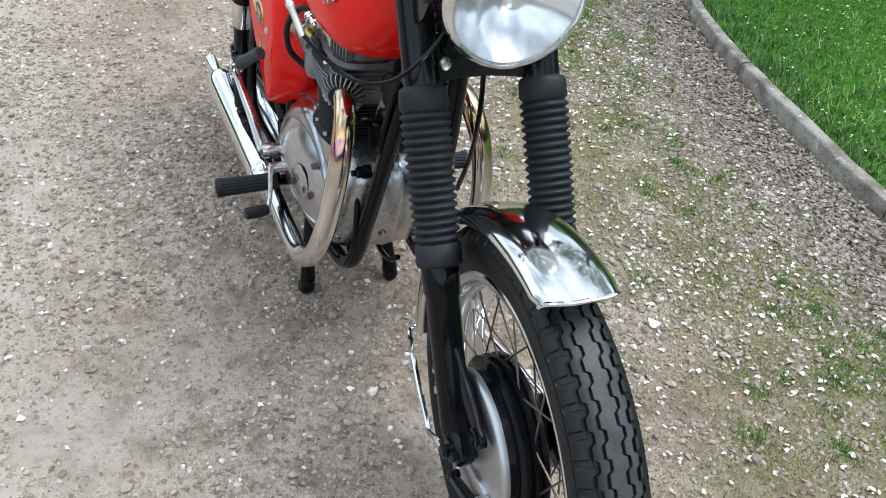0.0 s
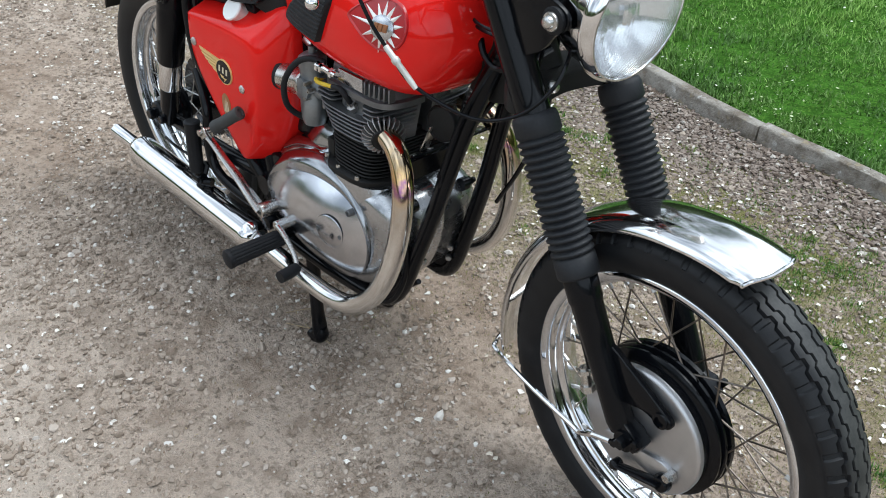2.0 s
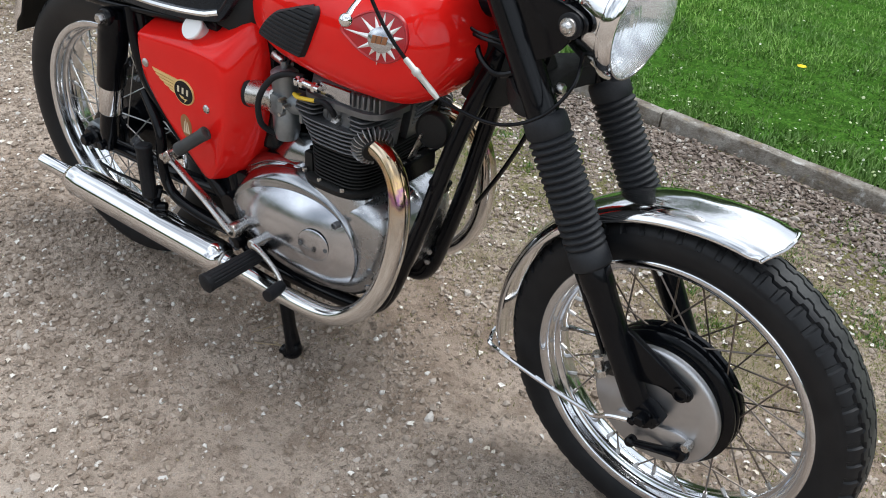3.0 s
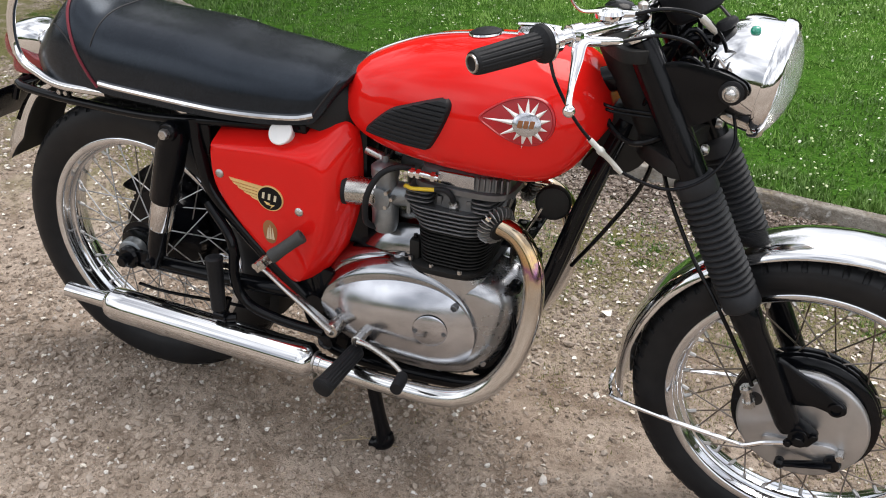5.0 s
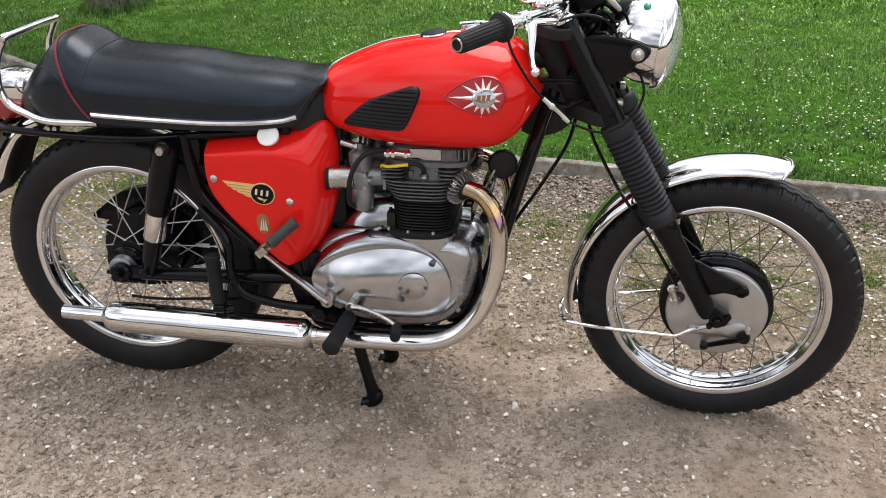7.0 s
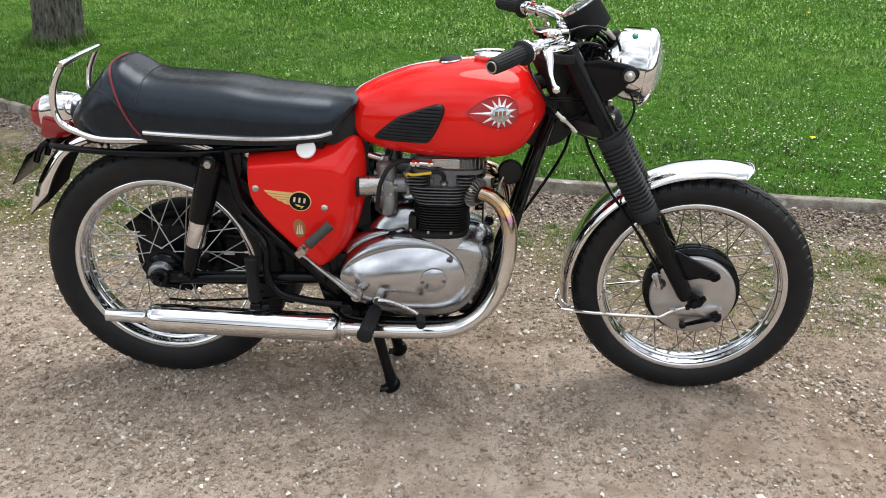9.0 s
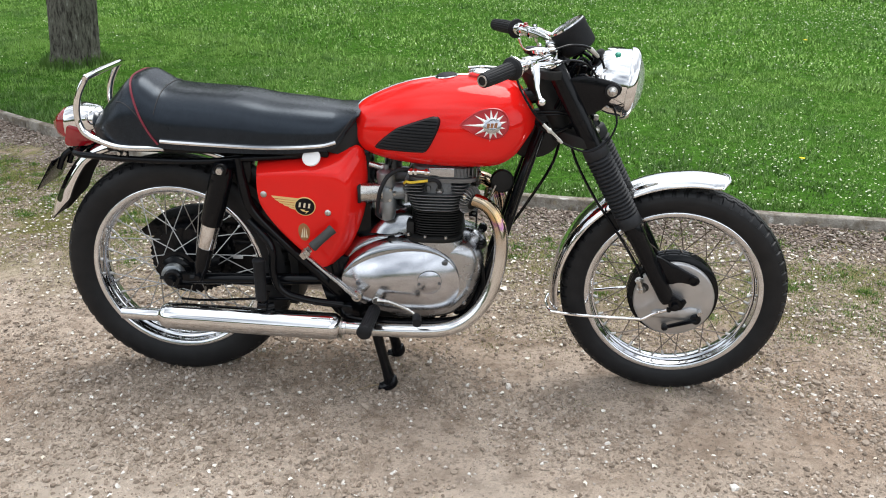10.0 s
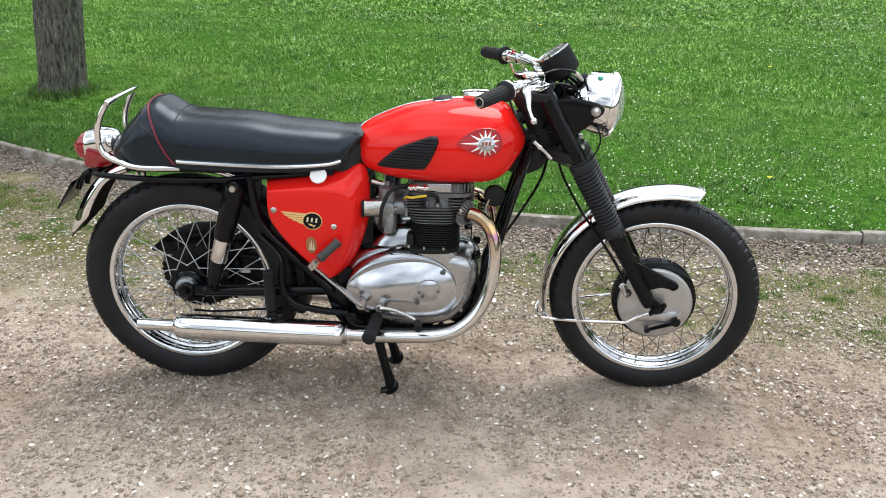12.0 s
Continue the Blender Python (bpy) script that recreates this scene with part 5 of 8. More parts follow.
def build_speedometer():
    c = Vector((1.050, 0.02, 0.975))
    ax = Vector((-0.56, 0, 0.83)).normalized()
    m = along(c - ax * 0.026, c + ax)
    m = m @ Matrix.Scale(1.09, 4)
    body = fpart("speedometer", lathe([(0.004, -0.014), (0.030, -0.013), (0.0395, -0.008), (0.0422, 0.0), (0.0430, 0.040), (0.0445, 0.043), (0.0445, 0.050), (0.041, 0.053), (0.039, 0.050), (0.039, 0.046), (0.004, 0.046)], m, 44), M_RUBBER, label="black round speedometer in rubber cup")
    fpart("dial", lathe([(0.001, 0.0455), (0.039, 0.0455), (0.039, 0.0475), (0.001, 0.0475)], m, 36), M_DIAL, body)
    fpart("bezel", lathe([(0.039, 0.048), (0.0435, 0.0515), (0.0425, 0.055), (0.0385, 0.0535)], m, 44, closed=True), M_CHROME, body, "chrome bezel")
    marks = bmesh.new()
    for k in range(17):
        a = radians(-130 + 260 * k / 16)
        add_box(marks, (0.0016, 0.008, 0.0006), m @ Matrix.Rotation(a, 4, "Z") @ Matrix.Translation((0, 0.030, 0.0479)))
    add_box(marks, (0.002, 0.028, 0.0008), m @ Matrix.Rotation(radians(125), 4, "Z") @ Matrix.Translation((0, 0.013, 0.0485)))
    fpart("dial_marks", marks, M_WHITE, body)
    g = fpart("dial_glass", lathe([(0.001, 0.051), (0.0388, 0.051), (0.0388, 0.0522), (0.001, 0.0528)], m, 36), M_GLASS, body)
    g.visible_shadow = False
    br = bmesh.new()
    add_tube(br, [(1.005, 0.02, 0.915), (1.025, 0.02, 0.94), (1.05, 0.02, 0.958)], 0.012, 10, 4)
    fpart("instrument_bracket", br, M_BLACK)
    fpart("speedometer_cable", tube([(1.064, 0.02, 0.955), (1.075, 0.025, 0.91), (1.06, 0.03, 0.84), (1.04, 0.03, 0.76), (1.02, 0.04, 0.64), (0.96, 0.055, 0.52), (0.90, 0.06, 0.42)], 0.0042, 8, 6), M_BLACK)


def build_handlebar():
    """Bar, grips and levers, given as they stand with the steering turned."""
    right = [(0.838, -0.342, 0.930), (0.900, -0.251, 0.940), (0.932, -0.205, 0.945), (0.970, -0.148, 0.948)]
    left = [(0.853, 0.350, 0.954), (0.912, 0.262, 0.956), (0.946, 0.213, 0.955), (0.980, 0.152, 0.952)]
    bar = part("handlebar", tube(right + [(0.994, -0.09, 0.946), (0.999, 0.0, 0.944), (0.998, 0.09, 0.947)] + left[::-1], 0.0111, 16, 6), M_CHROME, bike, label="chromed handlebar with black rubber grips")
    for s, pts in ((-1, right), (1, left)):
        a, b = Vector(pts[0]), Vector(pts[1])
        a = a + (a - b).normalized() * 0.004
        m = along(a, b)
        ln = (b - a).length
        prof = [(0.0085, -0.001), (0.0150, -0.001), (0.0164, 0.003), (0.0170, 0.010), (0.0182, ln * 0.5), (0.0178, ln - 0.012), (0.022, ln - 0.008), (0.0255, ln - 0.006), (0.027, ln - 0.002), (0.0255, ln + 0.001), (0.012, ln + 0.002)]
        g = bmesh.new()
        rings = []
        for r, h in prof:
            cut = [0.0013 if 0.005 < h < ln - 0.01 and k % 4 == 0 else 0.0 for k in range(64)]
            rings.append([m @ Vector(((r - cut[k]) * math.cos(2 * math.pi * k / 64), (r - cut[k]) * math.sin(2 * math.pi * k / 64), h)) for k in range(64)])
        add_loft(g, rings)
        part("grip", g, M_RUBBER, bar, "black ribbed rubber grip", angle=25)
        ring = bmesh.new()
        add_lathe(ring, [(0.0100, -0.0040), (0.0125, -0.0040), (0.0128, -0.001), (0.0100, -0.001)], m, 28, closed=True)
        part("bar_end", ring, M_STEEL, bar)
        hole = bmesh.new()
        add_lathe(hole, [(0.0100, -0.0020), (0.001, -0.0020), (0.001, -0.001), (0.0100, -0.001)], m, 24)
        part("bar_hole", hole, M_DIAL, bar)
        # flange, drum and screw inboard of the grip
        d = bmesh.new()
        k = 1.0 if s < 0 else 0.62
        add_lathe(d, [(0.012, ln + 0.001), (0.0260 * k, ln + 0.002), (0.0270 * k, ln + 0.005), (0.0245 * k, ln + 0.009), (0.018, ln + 0.011), (0.0175, ln + 0.024), (0.012, ln + 0.026)], m, 32)
        add_box(d, (0.014, 0.018, 0.014), m @ Matrix.Translation((0.010, 0, ln + 0.018)), 0.004)
        part("bar_control", d, M_CHROME, bar, "chrome handlebar control body")
        # lever bracket with its cable adjuster, and the lever
        c = Vector(pts[2])
        pv = c + Vector((0.016, s * 0.044, 0.002))
        perch = bmesh.new()
        dr = (Vector(pts[3]) - Vector(pts[1])).normalized()
        add_lathe(perch, [(0.0115, -0.011), (0.0150, -0.010), (0.0150, 0.010), (0.0115, 0.011)], along(c, c + dr), 20)
        add_tube(perch, [c + Vector((0.006, s * 0.006, 0)), c + Vector((0.020, s * 0.022, 0.0)), pv], [0.010, 0.010, 0.011], 12, 4, flat=0.7)
        tip = c + Vector((0.062, -s * 0.014, -0.005))
        add_tube(perch, [c + Vector((0.024, s * 0.026, 0)), c.lerp(tip, 0.75) + Vector((0.006, s * 0.006, 0)), tip], [0.0075, 0.0066, 0.0045], 12, 4)
        part("lever_perch", perch, M_CHROME, bar, "chrome lever bracket")
        lv = bmesh.new()
        p0 = pv
        add_tube(lv, [p0 + Vector((0.022, -s * 0.018, 0.0)), p0 + Vector((0.004, s * 0.002, 0.0)), p0 + Vector((0.006, s * 0.026, -0.018)), p0 + Vector((0.008, s * 0.050, -0.040)), p0 + Vector((0.012, s * 0.075, -0.051)), p0 + Vector((0.016, s * 0.090, -0.058))],
                 [0.008, 0.0105, 0.0080, 0.0050, 0.0044, 0.0048], 12, 6, flat=0.5)
        bmesh.ops.create_uvsphere(lv, u_segments=18, v_segments=12, radius=0.0085, matrix=Matrix.Translation(p0 + Vector((0.018, s * 0.095, -0.061))))
        add_hex(lv, p0 + Vector((0, 0, 0.004)), p0 + Vector((0, 0, 0.013)), 0.0065)
        part("control_lever", lv, M_CHROME, bar, "chrome ball-ended control lever")
    # air lever on the middle of the bar
    ch = bmesh.new()
    q = Vector((0.965, -0.150, 0.966))
    add_lathe(ch, [(0.010, -0.016), (0.012, -0.008), (0.020, -0.006), (0.0215, 0.000), (0.019, 0.005), (0.008, 0.008), (0.002, 0.008)], Matrix.Translation(q), 28)
    add_tube(ch, [q + Vector((-0.010, -0.010, 0.004)), q + Vector((-0.034, -0.022, 0.004)), q + Vector((-0.046, -0.030, 0.016)), q + Vector((-0.052, -0.034, 0.032))], [0.005, 0.0036, 0.0034, 0.005], 10, 5, flat=0.6)
    add_tube(ch, [q + Vector((0.016, 0.004, 0)), q + Vector((0.034, 0.008, 0.001))], [0.0055, 0.0045], 10, 1)
    part("air_lever", ch, M_CHROME, bar, "small chrome air lever")
    for y in (-0.045, 0.045):
        cl = bmesh.new()
        add_box(cl, (0.036, 0.022, 0.044), Matrix.Translation((0.998, y, 0.937)), 0.008)
        fpart("bar_clamp", cl, M_CHROME, bar)
        b = bmesh.new()
        add_lathe(b, [(0.009, 0), (0.009, 0.006), (0.004, 0.009)], Matrix.Translation((0.998, y, 0.958)), 12)
        fpart("clamp_bolt", b, M_STEEL, bar)
    btn = bmesh.new()
    add_lathe(btn, [(0.008, -0.004), (0.009, 0.004), (0.006, 0.006), (0.006, 0.010), (0.003, 0.012)], Matrix.Translation((0.936, 0.232, 0.966)), 12)
    part("horn_button", btn, M_REDLENS, bar, "red push button")


def build_cables():
    br = part("brake_cable", tube([(0.992, -0.192, 0.940), (1.04, -0.150, 0.944), (1.085, -0.115, 0.925), (1.112, -0.095, 0.875), (1.10, -0.07, 0.81), (1.075, -0.05, 0.75)], 0.0028, 8, 6), M_BLACK, bike, label="black front brake cable with bright adjuster")
    part("throttle_cable", tube([(0.908, -0.244, 0.924), (0.922, -0.250, 0.890), (0.952, -0.245, 0.840), (0.984, -0.236, 0.802), (1.020, -0.226, 0.767), (1.085, -0.182, 0.732), (1.135, -0.145, 0.745), (1.162, -0.110, 0.788), (1.150, -0.07, 0.83)], 0.0026, 8, 6), M_BLACK, br)
    a, b = Vector((0.976, -0.2385, 0.811)), Vector((1.018, -0.227, 0.769))
    ad = bmesh.new()
    add_lathe(ad, [(0.0034, 0), (0.0042, 0.002), (0.0042, 0.018), (0.0058, 0.020), (0.0058, 0.026), (0.0044, 0.028), (0.0044, 0.056), (0.0034, 0.068)], along(a, b), 12)
    part("cable_adjuster", ad, M_PALE, br, "pale barrel adjuster")
    fpart("brake_cable", tube([(1.055, -0.03, 0.80), (1.066, -0.045, 0.70), (1.125, -0.060, 0.588), (1.190, -0.075, 0.50), (1.240, -0.082, 0.425), (1.272, -0.086, 0.370)], 0.0036, 8, 6), M_BLACK, label="black cable running down fork leg")
    part("clutch_cable", tube([(1.008, 0.199, 0.950), (1.05, 0.16, 0.945), (1.10, 0.12, 0.925), (1.12, 0.08, 0.90), (1.07, 0.03, 0.83), (0.98, 0.05, 0.74)], 0.0030, 8, 6), M_BLACK, bike)
    th = part("throttle_cable", tube([(0.999, -0.142, 0.967), (1.04, -0.128, 0.976), (1.085, -0.105, 0.966), (1.118, -0.082, 0.932), (1.125, -0.055, 0.885), (1.09, -0.03, 0.82)], 0.0030, 8, 6), M_BLACK, bike, label="black throttle cable with pale adjuster")
    ad = bmesh.new()
    add_lathe(ad, [(0.004, 0), (0.0055, 0.004), (0.0055, 0.030), (0.004, 0.036)], along((1.085, -0.105, 0.966), (1.116, -0.083, 0.935)), 12)
    part("cable_adjuster", ad, M_PALE, th)
    fpart("cable", tube([(0.93, -0.01, 0.79), (0.96, -0.045, 0.776), (0.985, -0.060, 0.758), (1.02, -0.066, 0.750), (1.06, -0.055, 0.768), (1.08, -0.02, 0.79)], 0.0050, 8, 6), M_BLACK)
    for dz, dy in ((0.0, 0.0), (-0.008, 0.004)):
        part("cable", tube([(0.935, -0.045, 0.804 + dz), (0.965, -0.058 + dy, 0.799 + dz), (1.005, -0.062 + dy, 0.7995 + dz), (1.048, -0.056 + dy, 0.800 + dz), (1.075, -0.03, 0.806 + dz)], 0.0027, 8, 6), M_BLACK, bike)


# ---- tank
TANK = [(0.496, 0.762, 0.737, 0.022), (0.502, 0.784, 0.712, 0.058), (0.524, 0.806, 0.684, 0.086), (0.575, 0.832, 0.665, 0.112), (0.64, 0.855, 0.655, 0.131), (0.72, 0.869, 0.650, 0.144), (0.80, 0.876, 0.650, 0.149),
        (0.87, 0.873, 0.656, 0.145), (0.915, 0.857, 0.681, 0.128), (0.945, 0.826, 0.724, 0.100), (0.962, 0.795, 0.750, 0.058), (0.967, 0.778, 0.764, 0.020)]
tank_rows = np.array(catmull(TANK, 6))
TANK_N = 2.7


def tank_section(x):
    return [float(np.interp(x, tank_rows[:, 0], tank_rows[:, k])) for k in (1, 2, 3)]


def tank_side(x, z):
    """Half the tank's width at x, z."""
    zt, zb, hw = tank_section(x)
    zc = zb + 0.40 * (zt - zb)
    q = (z - zc) / (zt - zc) if z > zc else (zc - z) / (zc - zb)
    n = 2.25 if z > zc else 2.9
    return hw * max(0.0, 1 - min(abs(q), 1) ** n) ** (1 / n)


def tank_top(x, y):
    zt, zb, hw = tank_section(x)
    zc = zb + 0.40 * (zt - zb)
    return zc + (zt - zc) * max(0.0, 1 - min(abs(y) / hw, 1) ** 2.25) ** (1 / 2.25)


def patch_on_tank(outline, layers):
    """A raised patch on the tank's right flank: layers of (inset share, lift)."""
    cx, cz = sum(p[0] for p in outline) / len(outline), sum(p[1] for p in outline) / len(outline)
    bm = bmesh.new()
    rings = []
    for k, lift in layers:
        ring = []
        for x, z in outline:
            xx, zz = cx + (x - cx) * k, cz + (z - cz) * k
            ring.append(Vector((xx, -tank_side(xx, zz) - lift, zz)))
        rings.append(ring)
    return add_loft(bm, rings)


def mirrored(bm):
    bmesh.ops.transform(bm, matrix=Matrix.Diagonal((1, -1, 1, 1)), verts=bm.verts)
    return bm


def knee_pad():
    """Rubber pad with level grooves, laid on the flank row by row."""
    poly = smooth_outline([(0.563, 0.712), (0.612, 0.757), (0.648, 0.774), (0.70, 0.793), (0.722, 0.797), (0.730, 0.782), (0.716, 0.744), (0.698, 0.712), (0.685, 0.706), (0.62, 0.704), (0.575, 0.705)], 4)
    px, pz = np.array(poly).T
    bm = bmesh.new()
    rows, n, m = [], 46, 26
    z0, z1 = pz.min() + 0.0008, pz.max() - 0.0008
    for i in range(n + 1):
        z = z0 + (z1 - z0) * i / n
        xs = []
        for k in range(len(poly)):
            a, b = poly[k], poly[(k + 1) % len(poly)]
            if (a[1] - z) * (b[1] - z) <= 0 and a[1] != b[1]:
                xs.append(a[0] + (b[0] - a[0]) * (z - a[1]) / (b[1] - a[1]))
        x0, x1 = min(xs), max(xs)
        row = []
        for j in range(m + 1):
            x = x0 + (x1 - x0) * j / m
            edge = min((x - x0), (x1 - x), (z - z0) + 0.002, (z1 - z) + 0.002)
            lift = 0.011 * min(1.0, max(0.0, edge) / 0.006) ** 0.5
            if edge > 0.008 and i % 4 == 0:
                lift -= 0.0025
            row.append(bm.verts.new(Vector((x, -tank_side(x, z) - lift + 0.001, z))))
        rows.append(row)
    for a, b in zip(rows, rows[1:]):
        for j in range(m):
            bm.faces.new((a[j], a[j + 1], b[j + 1], b[j]))
    return bm


def build_tank():
    bm = bmesh.new()
    rings = []
    for x, zt, zb, hw in tank_rows:
        zc = zb + 0.40 * (zt - zb)
        ring = []
        for k in range(64):
            a = 2 * math.pi * k / 64
            c, s = math.cos(a), math.sin(a)
            n = 2.25 if s > 0 else 2.9
            ring.append(Vector((x, hw * math.copysign(abs(c) ** (2 / n), c), zc + (zt - zc if s > 0 else zc - zb) * math.copysign(abs(s) ** (2 / n), s))))
        rings.append(ring)
    add_loft(bm, rings)
    tank = part("fuel_tank", bm, M_RED, bike, "glossy red fuel tank with chrome centre strip", angle=60)
    strip = bmesh.new()
    pts = [(x, 0, tank_top(x, 0) + 0.001) for x in np.linspace(0.503, 0.80, 24)]
    add_tube(strip, pts, 0.0055, 10, 2, flat=0.5)
    part("centre_strip", strip, M_CHROME, tank, "chrome centre strip")
    plug = bmesh.new()
    add_lathe(plug, [(0.022, -0.006), (0.026, 0.0), (0.026, 0.004), (0.020, 0.007), (0.004, 0.008)], Matrix.Translation((0.735, 0, tank_top(0.735, 0))) @ Matrix.Rotation(radians(-7), 4, "Y"), 28)
    part("rubber_plug", plug, M_RUBBER, tank, "black rubber plug")
    ring = bmesh.new()
    add_lathe(ring, [(0.026, -0.003), (0.030, 0.0), (0.029, 0.003), (0.026, 0.003)], Matrix.Translation((0.735, 0, tank_top(0.735, 0))) @ Matrix.Rotation(radians(-7), 4, "Y"), 32, closed=True)
    part("plug_ring", ring, M_CHROME, tank)
    cap = bmesh.new()
    add_lathe(cap, [(0.030, -0.008), (0.033, 0.0), (0.036, 0.006), (0.036, 0.012), (0.030, 0.016), (0.010, 0.018), (0.010, 0.022), (0.003, 0.024)], Matrix.Translation((0.826, 0, tank_top(0.826, 0))), 36)
    part("filler_cap", cap, M_CHROME, tank, "chrome fuel filler cap")
    lev = bmesh.new()
    add_tube(lev, [(0.790, 0.0, tank_top(0.826, 0) + 0.018), (0.826, 0, tank_top(0.826, 0) + 0.021), (0.862, 0.0, tank_top(0.826, 0) + 0.020)], 0.005, 8, 3, flat=0.5)
    part("cap_lever", lev, M_CHROME, tank)
    pear = smooth_outline([(0.781, 0.780), (0.800, 0.798), (0.828, 0.813), (0.860, 0.818), (0.884, 0.810), (0.896, 0.790), (0.894, 0.768), (0.878, 0.752), (0.852, 0.748), (0.822, 0.756), (0.798, 0.768)], 5)
    for flip in (False, True):
        put = (lambda b: mirrored(b)) if flip else (lambda b: b)
        part("knee_pad", put(knee_pad()), M_RUBBER, tank, "black grooved rubber knee pad", angle=30)
        b = part("tank_badge", put(patch_on_tank(pear, [(1.06, -0.004), (1.04, 0.0035), (1.0, 0.004), (0.96, 0.0015), (0.5, 0.0015), (0.02, 0.0015)])), M_BADGE_RED, tank, "pear-shaped dark red tank badge with silver sunburst")
        cx, cz = 0.857, 0.780
        for k in range(13):
            a = 2 * math.pi * (k + 0.5) / 13
            ln = 0.072 if abs(a - math.pi) < 0.2 else 0.050 if abs(a - math.pi) < 0.6 else 0.0365 + 0.003 * math.sin(3 * k)
            pr = bmesh.new()
            d, n = Vector((math.cos(a), math.sin(a))), Vector((-math.sin(a), math.cos(a)))
            base = [(0.012, 0.0058), (0.012, -0.0058), (ln, 0)]
            vs = []
            for u, w in base:
                x, z = cx + d.x * u + n.x * w, cz + d.y * u + n.y * w
                vs.append(pr.verts.new((x, -tank_side(x, z) - 0.0012, z)))
            for u in (0.013, ln * 0.97):
                x, z = cx + d.x * u, cz + d.y * u
                vs.append(pr.verts.new((x, -tank_side(x, z) - (0.0052 if u < 0.02 else 0.0022), z)))
            for f in ((0, 2, 4, 3), (1, 3, 4, 2), (0, 3, 1)):
                pr.faces.new([vs[q] for q in f])
            part("badge_ray", put(pr), M_RAY, b, smooth=False)
        disc = [(cx + 0.0225 * math.cos(2 * math.pi * k / 36), cz + 0.0180 * math.sin(2 * math.pi * k / 36)) for k in range(36)]
        part("badge_boss", put(patch_on_tank(disc, [(1.0, 0.0), (1.0, 0.0042), (0.93, 0.0052), (0.5, 0.0056), (0.02, 0.0058)])), M_ALU, b, "round silver badge centre")
        for k in range(3):
            q = [(cx - 0.0135 + 0.0092 * k + u, cz + 0.0005 + 0.0055 * w + 0.0005 * k) for u, w in ((0, -1), (0.0072, -1), (0.0085, 1), (0.0013, 1))]
            part("lettering_bar", put(patch_on_tank(q, [(1.0, 0.005), (1.0, 0.0072), (0.1, 0.0074)])), M_TRANSFER, b, "dark gilt raised bar")


# ---- seat
SEAT = [(-0.188, 0.728, 0.712, 0.045), (-0.177, 0.750, 0.704, 0.078), (-0.146, 0.788, 0.699, 0.104), (-0.114, 0.822, 0.697, 0.120), (-0.080, 0.857, 0.695, 0.128), (-0.048, 0.868, 0.694, 0.131), (-0.022, 0.856, 0.693, 0.133),
        (0.009, 0.838, 0.692, 0.135), (0.060, 0.830, 0.690, 0.137), (0.20, 0.822, 0.686, 0.139), (0.29, 0.808, 0.686, 0.138), (0.38, 0.800, 0.690, 0.131), (0.445, 0.793, 0.697, 0.119), (0.464, 0.792, 0.706, 0.114), (0.490, 0.792, 0.741, 0.105), (0.510, 0.792, 0.768, 0.099), (0.521, 0.789, 0.781, 0.094)]
seat_rows = np.array(catmull(SEAT, 5))


def seat_point(x, a):
    """A point of the seat's cover: a is 0 at the right lower edge, pi at the left."""
    zt, zb, hw = (float(np.interp(x, seat_rows[:, 0], seat_rows[:, k])) for k in (1, 2, 3))
    c, s = -math.cos(a), math.sin(a)
    y = hw * math.copysign(abs(c) ** 0.62, c) * (0.93 + 0.07 * min(1, abs(s) * 3))
    return Vector((x, y, zb + (zt - zb) * abs(s) ** 0.72))


